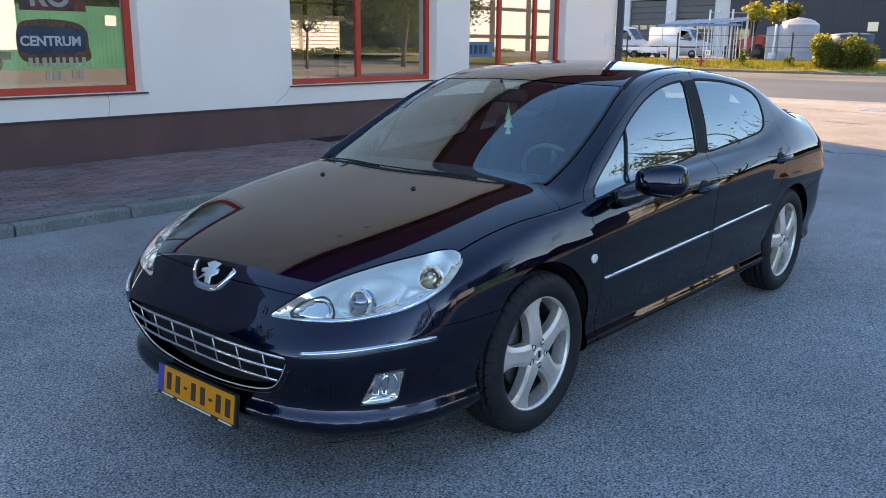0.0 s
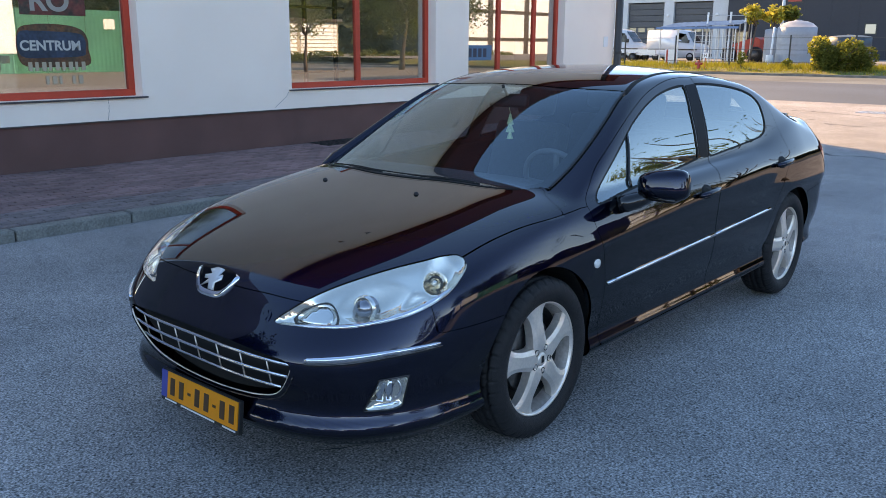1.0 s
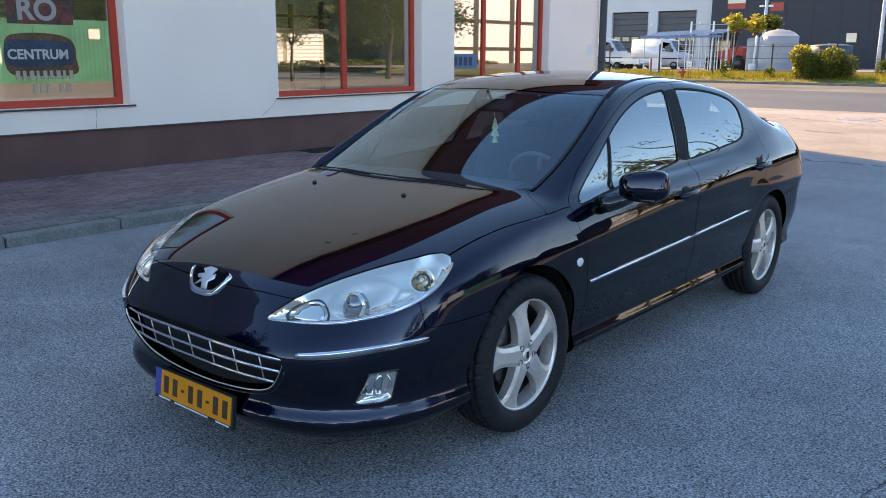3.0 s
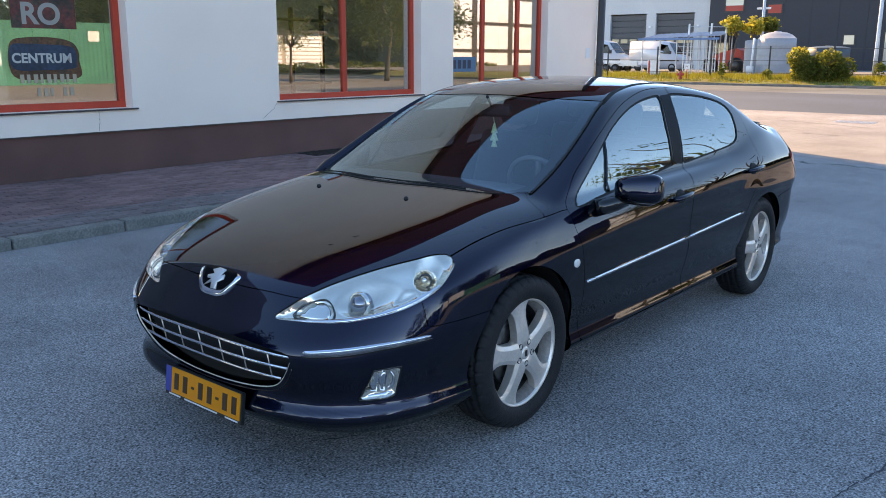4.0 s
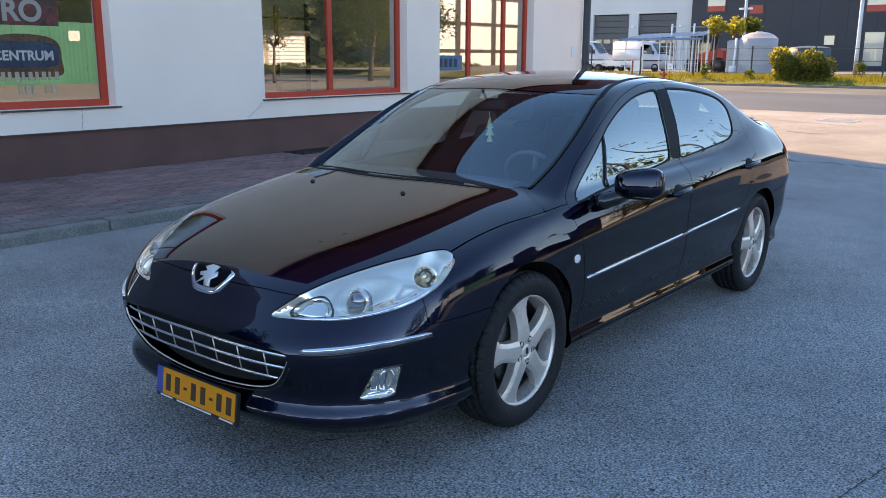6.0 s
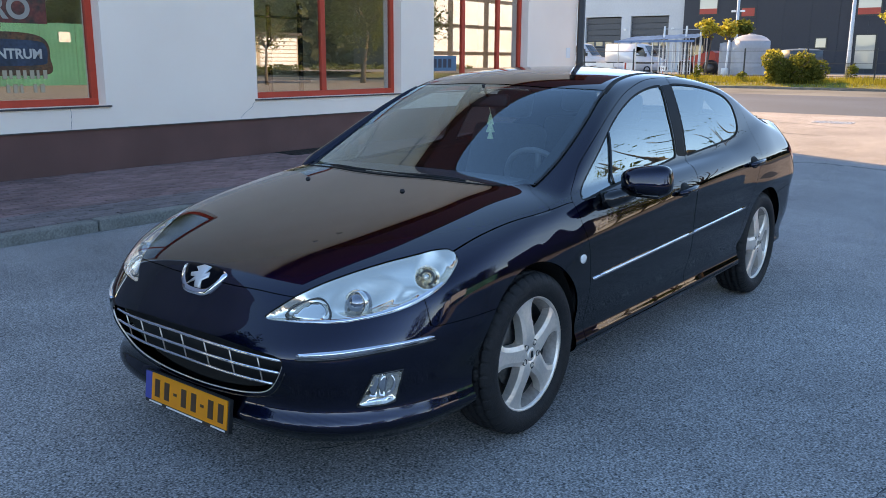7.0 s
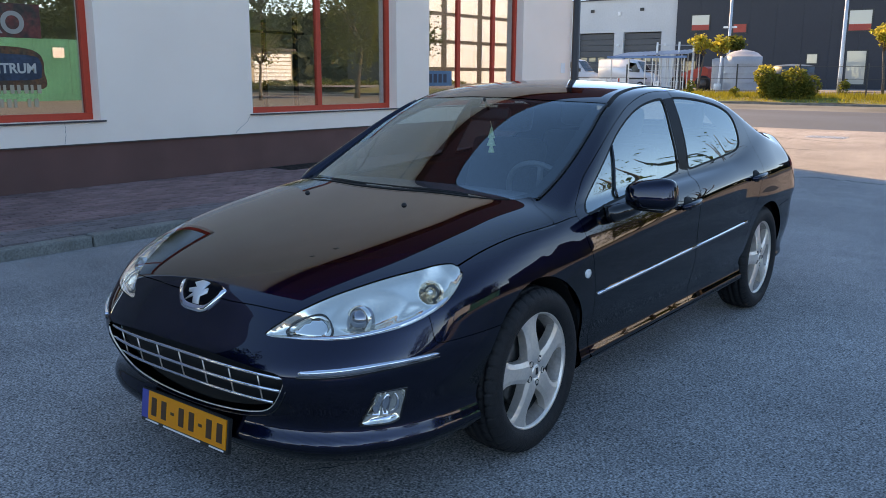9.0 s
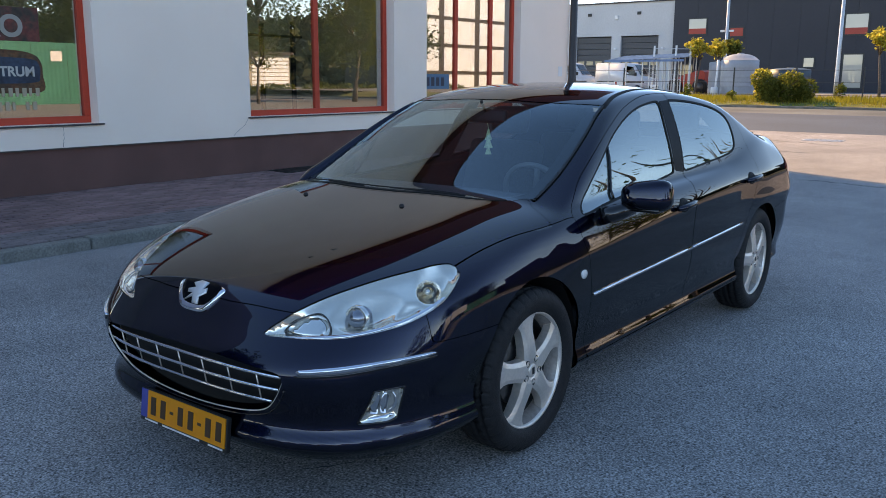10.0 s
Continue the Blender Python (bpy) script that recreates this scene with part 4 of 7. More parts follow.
# dark lip along the end of the boot lid
part("boot_lip", patch(np.array([(-3.15 - 0.05 * (1 - (y / 0.64) ** 2), y) for y in np.linspace(-0.64, 0.64, 24)] + [(-3.23 - 0.06 * (1 - (y / 0.64) ** 2), y) for y in np.linspace(0.64, -0.64, 24)]), at_top, 0.014, 0.04, 0.018), GLOSS_BLACK, car, "gloss black boot lip", True)

# washer jets, wipers, aerial, cowl
for y in (-0.285, 0.285):
    p = at_top(0.094, y)
    part("washer_jet", dish([(0.0, 0.010), (0.007, 0.009), (0.010, 0.005), (0.012, 0.0), (0.012, -0.004)], (0.2, 0, 1), p, 14), PLASTIC, car, "black washer jet", True)
part("cowl", patch(np.array([(-0.016 + float(pch(abs(y), *HOOD_REAR)), y) for y in np.linspace(-0.60, 0.60, 30)] + [(-0.016 - 0.016 * (1 - (y / 0.6) ** 4) + float(pch(abs(y), *HOOD_REAR)), y) for y in np.linspace(0.598, -0.598, 30)]), at_top, 0.0025, 0.03, 0.004), PAINT_DARK, car, "black cowl panel")
def rest_x(y):
    return float(pch(abs(y), *HOOD_REAR)) - 0.032


for y0, y1, x1 in ((0.44, -0.16, -0.20), (-0.08, -0.54, -0.16)):
    w = empty("wiper")
    w.parent = car
    x0 = float(pch(abs(y0), *HOOD_REAR)) - 0.045
    part("arm", tube(bmesh.new(), [at_top(x0 + 0.008, y0, 0.002), at_top(rest_x(y0 + (y1 - y0) * 0.25), y0 + (y1 - y0) * 0.25, 0.005), at_top(rest_x(y0 + (y1 - y0) * 0.6) - 0.006, y0 + (y1 - y0) * 0.6, 0.006)], [0.005, 0.004, 0.003], 8), PAINT_DARK, w, "", True)
    part("blade", tube(bmesh.new(), [at_top(rest_x(y0 + (y1 - y0) * t) - 0.012, y0 + (y1 - y0) * t, 0.005) for t in np.linspace(0.05, 1.0, 12)], 0.003, 6), PAINT_DARK, w, "", True)

# inside
CABIN_GREY = material("cabin_grey", (0.16, 0.16, 0.165), 0.5, grain=0.1, grain_size=150.0)
cabin = empty("cabin")
cabin.parent = car
part("floor", boxes(((-2.9, -0.72, 0.24), (0.0, 0.72, 0.30))), SEAT, cabin)
dash_bm = bmesh.new()
lathe(dash_bm, [(0.10, -0.70), (0.14, -0.68), (0.15, -0.3), (0.15, 0.0), (0.15, 0.3), (0.14, 0.68), (0.10, 0.70)], 20, "Y", (-0.52, 0, 0.80))
box(dash_bm, (-0.52, -0.66, 0.70), (-0.15, 0.66, 0.90), 0.03)
part("dashboard", dash_bm, SEAT, cabin, "dark grey dashboard", True)
wheel_bm = bmesh.new()
lathe(wheel_bm, [(0.185 + 0.014 * math.cos(a), 0.014 * math.sin(a)) for a in np.linspace(0, math.tau, 11)], 36, "Z")
for a in (0.2, 2.94, 4.71):
    tube(wheel_bm, [(0.03 * math.cos(a), 0.03 * math.sin(a), -0.02), (0.18 * math.cos(a), 0.18 * math.sin(a), 0)], 0.016, 6)
turned(wheel_bm, wheel_bm.verts, (-0.92, 0, 0.40), (-0.86, 0.36, 0.88))
part("steering_wheel", wheel_bm, CABIN_GREY, cabin, "dark steering wheel", True)


def seat(name, x, y, w):
    s = empty(name)
    s.parent = cabin
    bm = bmesh.new()
    box(bm, (x - 0.26, y - w / 2, 0.42), (x + 0.26, y + w / 2, 0.60), 0.05)
    part("cushion", bm, SEAT, s, "", True)
    bm = bmesh.new()
    box(bm, (-0.07, -w / 2, 0), (0.07, w / 2, 0.60), 0.05)
    bmesh.ops.transform(bm, matrix=pose(x - 0.25, y, 0.52, 0, -18, 0), verts=bm.verts)
    part("backrest", bm, SEAT, s, "", True)
    for dy in ((0,) if w < 0.8 else (-0.38, 0.38)):
        bm = bmesh.new()
        box(bm, (-0.045, -0.13, 0), (0.045, 0.13, 0.17), 0.04)
        bmesh.ops.transform(bm, matrix=pose(x - 0.44, y + dy, 1.13, 0, -14, 0), verts=bm.verts)
        part("headrest", bm, SEAT, s, "", True)


seat("seat", -1.25, 0.36, 0.50)
seat("seat", -1.25, -0.36, 0.50)
seat("rear_bench", -2.10, 0.0, 1.22)
bm = bmesh.new()
box(bm, (-0.02, -0.12, -0.035), (0.02, 0.12, 0.035), 0.015)
tube(bm, [(0.02, 0, 0.02), (0.07, 0, 0.07)], 0.008, 6)
bmesh.ops.transform(bm, matrix=pose(-0.93, 0.0, 1.27, 0, -10, 0), verts=bm.verts)
part("rear_view_mirror", bm, PLASTIC, cabin, "dark rear-view mirror", True)
CHARM = material("charm_green", (0.72, 0.76, 0.40), 0.6, grain=0.2, grain_size=120.0)
bm = bmesh.new()
for k, (r, h) in enumerate(((0.019, 0.055), (0.024, 0.055), (0.017, 0.045))):
    bmesh.ops.create_cone(bm, cap_ends=True, segments=8, radius1=r, radius2=0.004, depth=h, matrix=pose(-0.93, 0.01, 1.175 - 0.04 * k, 0, 0, 20 * k))
tube(bm, [(-0.93, 0.01, 1.20), (-0.93, 0.0, 1.25)], 0.0015, 4)
part("charm", bm, CHARM, cabin, "pale green air freshener hanging from the mirror")

# wheels
TYRE_R, RIM_R = 0.332, 0.232


def tyre_mesh():
    bm = bmesh.new()
    half, n = 0.0985, 360
    prof = [(RIM_R - 0.004, half - 0.030), (RIM_R + 0.004, half - 0.010), (0.262, half + 0.001), (0.285, half + 0.003), (0.305, half - 0.004), (0.320, half - 0.016),
            (0.327, half - 0.028), (0.3285, 0.062), (0.320, 0.060), (0.320, 0.053), (TYRE_R - 0.002, 0.051), (TYRE_R, 0.022), (0.321, 0.020), (0.321, 0.013), (TYRE_R, 0.011)]
    prof = prof + [(r, -a) for r, a in prof[::-1]]
    rings = lathe(bm, prof, n, "Y")
    for k, ring in enumerate(rings):
        r, a = prof[k]
        if 0.052 < abs(a) < 0.085 and r > 0.3:
            for i, v in enumerate(ring):
                if i % 9 == 0:
                    v.co.x *= 0.972
                    v.co.z *= 0.972
        elif 0.02 < abs(a) < 0.055 and r > 0.325:
            for i, v in enumerate(ring):
                if i % 9 == 4:
                    v.co.x *= 0.972
                    v.co.z *= 0.972
    bmesh.ops.recalc_face_normals(bm, faces=bm.faces)
    return bm


def spoke_mesh(angle):
    bm = bmesh.new()
    rows = []
    for r, w, y, d in ((0.030, 0.034, 0.083, 0.045), (0.055, 0.045, 0.087, 0.045), (0.08, 0.043, 0.0865, 0.045), (0.11, 0.039, 0.085, 0.045), (0.15, 0.0385, 0.080, 0.044), (0.18, 0.044, 0.077, 0.042), (0.20, 0.055, 0.0755, 0.040), (0.214, 0.071, 0.075, 0.036), (0.226, 0.092, 0.075, 0.034)):
        rows.append([bm.verts.new((r, y - d * k, s)) for s, k in ((-w, 1), (-w, 0.18), (-w * 0.55, 0.0), (w * 0.55, 0.0), (w, 0.18), (w, 1))])
    for a, b in zip(rows, rows[1:]):
        for i in range(5):
            bm.faces.new((a[i], a[i + 1], b[i + 1], b[i]))
    bmesh.ops.recalc_face_normals(bm, faces=bm.faces)
    bmesh.ops.transform(bm, matrix=Matrix.Rotation(angle, 4, "Y"), verts=bm.verts)
    return bm


def build_wheel(phase):
    w = empty("wheel")
    w.parent = car
    part("tyre", tyre_mesh(), RUBBER, w, "black road tyre", True)
    rim = empty("rim")
    rim.parent = w
    bm = bmesh.new()
    lathe(bm, [(RIM_R - 0.012, 0.050), (RIM_R - 0.006, 0.078), (RIM_R + 0.001, 0.083), (RIM_R + 0.004, 0.078), (RIM_R + 0.001, 0.06)], 72, "Y")
    part("lip", bm, ALLOY, rim, "bright rim lip", True)
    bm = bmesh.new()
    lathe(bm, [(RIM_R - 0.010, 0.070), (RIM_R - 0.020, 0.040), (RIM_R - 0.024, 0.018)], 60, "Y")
    part("barrel", bm, ALLOY_SHADED, rim, "rim barrel in darker alloy, shade painted in", True)
    # Inner half in dark steel: paints the shade deep inside the wheel.
    bm = bmesh.new()
    lathe(bm, [(RIM_R - 0.024, 0.018), (RIM_R - 0.030, -0.02), (RIM_R - 0.018, -0.085)], 60, "Y")
    part("inner_barrel", bm, STEEL_DARK, rim, "inner side of the rim, painted dark for shade", True)
    bm = bmesh.new()
    lathe(bm, [(0.001, 0.078), (0.028, 0.079), (0.030, 0.084), (0.052, 0.085), (0.066, 0.078), (0.072, 0.05), (0.07, 0.03)], 40, "Y")
    part("hub", bm, ALLOY, rim, "", True)
    for k in range(5):
        part("spoke", spoke_mesh(phase + math.tau * k / 5), ALLOY, rim, "", False)
        a = phase + math.tau * (k + 0.5) / 5
        bm = bmesh.new()
        lathe(bm, [(0.001, 0.083), (0.009, 0.082), (0.0115, 0.0865), (0.014, 0.0855), (0.014, 0.07)], 14, "Y", (0.050 * math.cos(a), 0, -0.050 * math.sin(a)))
        # Black colour stands in for the shaded holes of the bolts.
        part("bolt", bm, PLASTIC, rim, "", True)
    bm = bmesh.new()
    lathe(bm, [(0.001, 0.088), (0.02, 0.0875), (0.027, 0.085), (0.028, 0.078)], 28, "Y")
    part("centre_cap", bm, ALLOY, rim, "", True)
    bm = bmesh.new()
    box(bm, (-0.008, 0.0875, -0.014), (0.008, 0.0895, 0.014), 0.001)
    part("cap_emblem", bm, PLASTIC, rim)
    bm = bmesh.new()
    lathe(bm, [(0.06, 0.02), (0.075, 0.022), (0.148, 0.022), (0.15, 0.016), (0.15, 0.004), (0.148, -0.002), (0.06, -0.002)], 48, "Y")
    part("brake_disc", bm, STEEL_DARK, w, "grey steel brake disc", True)
    bm = bmesh.new()
    lathe(bm, [(0.001, -0.03), (RIM_R - 0.03, -0.03)], 40, "Y")
    part("dust_shield", bm, PAINT_DARK, w)
    return w


front_wheel = build_wheel(radians(63))
rear_wheel = build_wheel(radians(66))
front_wheel.matrix_basis = pose(0, 0.794, TYRE_R, 0, 0, 0)
rear_wheel.matrix_basis = pose(-2.725, 0.790, TYRE_R, 0, 0, 0)
copy_thing(front_wheel, pose(0, -0.794, TYRE_R, 0, 0, 180))
copy_thing(rear_wheel, pose(-2.725, -0.790, TYRE_R, 0, 0, 180))

# wheel housings and underside
for x, r in ((0.0, 0.385), (-2.725, 0.375)):
    def arch():
        bm = bmesh.new()
        rows = [[bm.verts.new((x + r * math.cos(a), y, max(0.17, 0.335 + r * math.sin(a)))) for a in np.linspace(-0.12, math.pi + 0.12, 30)] for y in (0.50, 0.855 if x == 0 else 0.85)]
        for i in range(29):
            bm.faces.new((rows[0][i], rows[0][i + 1], rows[1][i + 1], rows[1][i]))
        bm.faces.new(rows[0])
        return bm
    both("wheel_housing", arch, PAINT_DARK, car, "black wheel housing", False)
part("underside", boxes(((-3.3, -0.50, 0.17), (0.80, 0.50, 0.24))), PAINT_DARK, car, "black underside")

# ---------------------------------------------------------------- the ground and the building
def sheet(name, xs, ys, height, mat, label="", cat=""):
    """A ground sheet over a grid, height(x, y)."""
    bm = bmesh.new()
    grid = [[bm.verts.new((x, y, height(x, y))) for y in ys] for x in xs]
    for a, b in zip(grid, grid[1:]):
        for i in range(len(ys) - 1):
            bm.faces.new((a[i], a[i + 1], b[i + 1], b[i]))
    bmesh.ops.recalc_face_normals(bm, faces=bm.faces)
    if sum(f.normal.z for f in bm.faces) < 0:
        bmesh.ops.reverse_faces(bm, faces=bm.faces)
    return tagged(part(name, bm, mat), label, cat, kind="structure")


FACE, CORNER, BACK, EAST, PAVED_END = -7.35, -14.80, -20.0, 0.9, 9.0
PAVED = 0.10
KERB_Y = -4.22
GRASS = material("verge_grass", (0.10, 0.125, 0.022), 0.95, grain=0.45, grain_size=9.0, stain=0.35, stain_size=0.5, second=(0.20, 0.165, 0.05), bump=0.8, bump_size=30.0)
LOT = material("gravel_lot", (0.20, 0.19, 0.18), 0.95, grain=0.3, grain_size=8.0, stain=0.2, stain_size=0.3)
sheet("ground", (-1500, -46.3, -9.0, 1500), (-1500, -60, 60, 1500), lambda x, y: -0.02, SAND, "pale sandy ground reaching the horizon", "ground")
# Paler than the ground round it: added to bounce sunlight onto the wall.
SAND_BOUNCE = material("bounce_sand", (0.19, 0.18, 0.165), 0.95, grain=0.15, grain_size=5.0, stain=0.15, stain_size=0.15)
sheet("far_yard", (-40, 45), (13.0, 60), lambda x, y: -0.003, SAND_BOUNCE, "pale sunlit sand beyond the yard, added to bounce light onto the wall", "ground")
road = sheet("road", (-23.2, PAVED_END + 16), (KERB_Y - 0.02, 13.0), lambda x, y: 0.0, ASPHALT, "grey worn asphalt yard with fine aggregate", "road")
sheet("yard_corner", (-23.2, CORNER), (BACK - 20, KERB_Y - 0.02), lambda x, y: -0.001, ASPHALT, "grey worn asphalt beside the building", "road")
sheet("street", (-37.5, -23.2), (-90, 60), lambda x, y: -0.006, FAR_ROAD, "dark grey asphalt street", "road")
sheet("street_edge", (-45.45, -37.5), (-90, 60), lambda x, y: -0.004, SAND, "pale strip along the edge of the street", "road")

# the wall: piers and strips round three openings
WINDOWS = [(0.60, -3.08), (-5.485, -8.70), (-9.605, -12.76)]
SILL_Z, HEAD_Z, WALL_TOP, BAND_TOP = 0.90, 3.75, 10.1, 13.5
REVEAL = 0.17
THICK = 0.38
solid = []
edges = [EAST] + [x for w in WINDOWS for x in w] + [CORNER]
for hi_x, lo_x in zip(edges[0::2], edges[1::2]):
    solid.append(((lo_x, FACE - THICK, 0.62), (hi_x, FACE, WALL_TOP)))
for hi_x, lo_x in WINDOWS:
    solid.append(((lo_x, FACE - THICK, 0.62), (hi_x, FACE, SILL_Z)))
    solid.append(((lo_x, FACE - THICK, HEAD_Z), (hi_x, FACE, WALL_TOP)))
solid += [((CORNER, BACK, 0.62), (CORNER + THICK, FACE - THICK, WALL_TOP)), ((EAST - THICK, BACK, 0.62), (EAST, FACE - THICK, WALL_TOP)),
          ((CORNER, BACK - THICK, 0.62), (EAST, BACK, WALL_TOP))]
wall = tagged(part("wall_south", boxes(*solid), RENDER_WHITE), "white rendered outer wall in the shade", "wall", kind="structure")
tagged(part("plinth", boxes(((CORNER, FACE - THICK, 0.0), (EAST, FACE - 0.025, 0.62)), ((CORNER + 0.02, BACK, 0.0), (CORNER + THICK, FACE - THICK, 0.62))), PLINTH), "dark brown textured plinth of the building", "plinth", kind="structure")
tagged(part("trim_plinth", boxes(((CORNER, FACE - 0.026, 0.605), (EAST, FACE + 0.006, 0.62))), SILL_DARK), "thin drip edge above the plinth", "trim", kind="structure")
# Unseen wall, added to set the dark tone mirrored in the car's nose.
NOSE_BACKDROP = material("nose_backdrop", (0.24, 0.265, 0.33), 0.9, grain=0.05, grain_size=60.0, stain=0.12, stain_size=0.5)
tagged(part("wall_annex", boxes(((EAST + 0.12, -10.6, -0.02), (10.2, -10.2, 10.3)), ((9.8, -15.0, -0.02), (10.2, -10.6, 10.3))), NOSE_BACKDROP), "plain blue-grey unseen wall, added to darken the car nose's reflections", "wall", kind="structure")
fascia = empty("trim_roof", (0, 0, 0), "red metal cladding band under the roofline", "roof", kind="structure")
part("cladding", boxes(((CORNER - 0.12, FACE - 0.3, WALL_TOP), (EAST + 0.1, FACE + 0.60, BAND_TOP)), ((CORNER - 2.8, FACE - 0.3, 6.9), (CORNER - 0.12, FACE + 0.60, BAND_TOP))), RED_EAVES, fascia)
part("flashing", boxes(((CORNER - 2.82, FACE - 0.32, BAND_TOP), (EAST + 0.1, FACE + 0.64, BAND_TOP + 0.05))), SILL_DARK, fascia)
tagged(part("ceiling", boxes(((CORNER, BACK, WALL_TOP), (EAST, FACE - 0.3, WALL_TOP + 0.2)), ((CORNER, BACK, 4.2), (EAST, FACE - THICK, 4.4)), ((CORNER - 0.1, BACK, WALL_TOP + 0.2), (CORNER + 0.2, FACE - 0.3, BAND_TOP))), RENDER_WHITE), "white slab above the shop", "ceiling", kind="structure")
ROOM_FLOOR = material("shop_floor", (0.22, 0.17, 0.13), 0.5, grain=0.1, grain_size=12.0, stain=0.15, stain_size=0.8)
ROOM_WALL = material("shop_wall", (0.80, 0.72, 0.56), 0.85, grain=0.06, grain_size=20.0, stain=0.12, stain_size=0.5)
tagged(part("floor", boxes(((CORNER + THICK, FACE - 2.6, 0.0), (EAST - THICK, FACE - THICK, 0.20))), ROOM_FLOOR), "tan floor inside the shop", "floor", kind="structure")
# Pale and close behind the panes, placed so the windows look brighter.
tagged(part("wall_inner", boxes(((-4.25, FACE - 1.7, 0.2), (EAST - THICK, FACE - 1.6, 4.2)), ((CORNER + THICK, FACE - 2.6, 0.2), (-4.35, FACE - 2.5, 4.2)), ((-4.35, FACE - 2.6, 0.2), (-4.25, FACE - THICK, 4.2)), ((-9.2, FACE - 2.6, 0.2), (-9.1, FACE - THICK, 4.2))), ROOM_WALL), "beige inner walls of the shop, set close to brighten the windows", "wall", kind="structure")


def window(number, hi_x, lo_x, mullions, transoms=()):
    w = empty("window_%d" % number, ((hi_x + lo_x) / 2, FACE - REVEAL, SILL_Z), "red-framed shop window with large clear panes", "window", kind="structure")
    def put(name, bm, mat, label=""):
        ob = part(name, bm, mat, w, label)
        ob.matrix_parent_inverse = w.matrix_world.inverted()
        return ob
    y0, y1, f = FACE - REVEAL - 0.07, FACE - REVEAL, 0.085
    put("frame", boxes(((lo_x, y0, SILL_Z), (hi_x, y1, SILL_Z + f)), ((lo_x, y0, HEAD_Z - f), (hi_x, y1, HEAD_Z)), ((lo_x, y0, SILL_Z + f), (lo_x + f, y1, HEAD_Z - f)),
                       ((hi_x - f, y0, SILL_Z + f), (hi_x, y1, HEAD_Z - f)), bevel=0.006), RED_FRAME, "red painted frame")
    cuts = [hi_x - f] + list(mullions) + [lo_x + f]
    for m in mullions:
        put("mullion", boxes(((m - 0.05, y0, SILL_Z + f), (m + 0.05, y1 - 0.004, HEAD_Z - f)), bevel=0.006), RED_FRAME)
    for a, b in zip(cuts, cuts[1:]):
        put("pane", boxes(((b, y0 + 0.030, SILL_Z + f), (a, y0 + 0.036, HEAD_Z - f))), PANE, "clear pane")
    put("sill", boxes(((lo_x - 0.06, FACE - REVEAL, SILL_Z - 0.022), (hi_x + 0.05, FACE + 0.035, SILL_Z - 0.002)), bevel=0.004), SILL_DARK, "dark metal sill")
    return w


window(1, *WINDOWS[0], (-1.05,))
window(2, *WINDOWS[1], (-7.01,))
window(3, *WINDOWS[2], (-10.74, -11.92))

# downpipe at the corner, with brackets and a wall box
pipe = empty("downpipe", (CORNER, FACE, 0), "dark brown metal downpipe at the building's corner", "downpipe")
part("pipe", tube(bmesh.new(), [(CORNER - 0.08, FACE + 0.07, WALL_TOP), (CORNER - 0.08, FACE + 0.07, 0.55), (CORNER - 0.10, FACE + 0.10, 0.42), (CORNER - 0.13, FACE + 0.20, 0.28)], 0.085, 14), PIPE_DARK, pipe, "", True).matrix_parent_inverse = pipe.matrix_world.inverted()
for z in (1.4, 3.4, 5.4, 7.4):
    bm = bmesh.new()
    lathe(bm, [(0.088, z - 0.03), (0.096, z - 0.03), (0.096, z + 0.03), (0.088, z + 0.03)], 18, "Z", (CORNER - 0.08, FACE + 0.07, 0))
    part("bracket", bm, PIPE_DARK, pipe).matrix_parent_inverse = pipe.matrix_world.inverted()
tagged(part("meter_box", boxes(((-14.53, FACE, 1.53), (-14.36, FACE + 0.012, 1.75)), bevel=0.004), WHITE), "small white hatch set in the wall", "hatch")
LAMP_CASE = material("lamp_case", (0.58, 0.53, 0.49), 0.5, grain=0.05, grain_size=40.0)
for x in (-4.95, -4.0):
    lamp_ob = empty("wall_lamp", (x, FACE, 8.6), "small grey floodlight fixed high on the wall", "lamp", "floodlights on the wall")
    for nm, bm in (("arm", boxes(((-0.015, 0.0, -0.015), (0.015, 0.12, 0.015)))), ("head", boxes(((-0.07, 0.10, -0.05), (0.07, 0.18, 0.05)), bevel=0.012))):
        part(nm, bm, LAMP_CASE, lamp_ob)

# what stands in the shop: posters behind the first window, racks behind the second, boards behind the third
POSTER_RED = material("poster_maroon", (0.20, 0.032, 0.022), 0.6, grain=0.3, grain_size=24.0, stain=0.3, stain_size=4.0, second=(0.05, 0.030, 0.020))
POSTER_BLUE = material("poster_blue", (0.008, 0.033, 0.060), 0.55, grain=0.3, grain_size=24.0, stain=0.3, stain_size=4.0)
POSTER_TAN = material("poster_tan", (0.17, 0.050, 0.016), 0.6, grain=0.45, grain_size=34.0, stain=0.35, stain_size=5.0, second=(0.085, 0.040, 0.018))
CURTAIN = material("pale_curtain", (0.88, 0.80, 0.66), 0.9, grain=0.08, grain_size=14.0)
DIM_TEXT = material("dim_lettering", (0.33, 0.29, 0.25), 0.6)
FAINT_TEXT = material("faint_lettering", (0.44, 0.33, 0.23), 0.6)
GREY_TEXT = material("pale_lettering", (0.46, 0.45, 0.41), 0.6)
GLASS_Y = FACE - REVEAL - 0.033


def on_glass(x, z, y=GLASS_Y):
    """Sets a panel drawn in (right, up) on the pane, facing out."""
    return Matrix.Translation((x, y, z)) @ Matrix.Rotation(math.pi, 4, "Z") @ Matrix.Rotation(math.pi / 2, 4, "X")


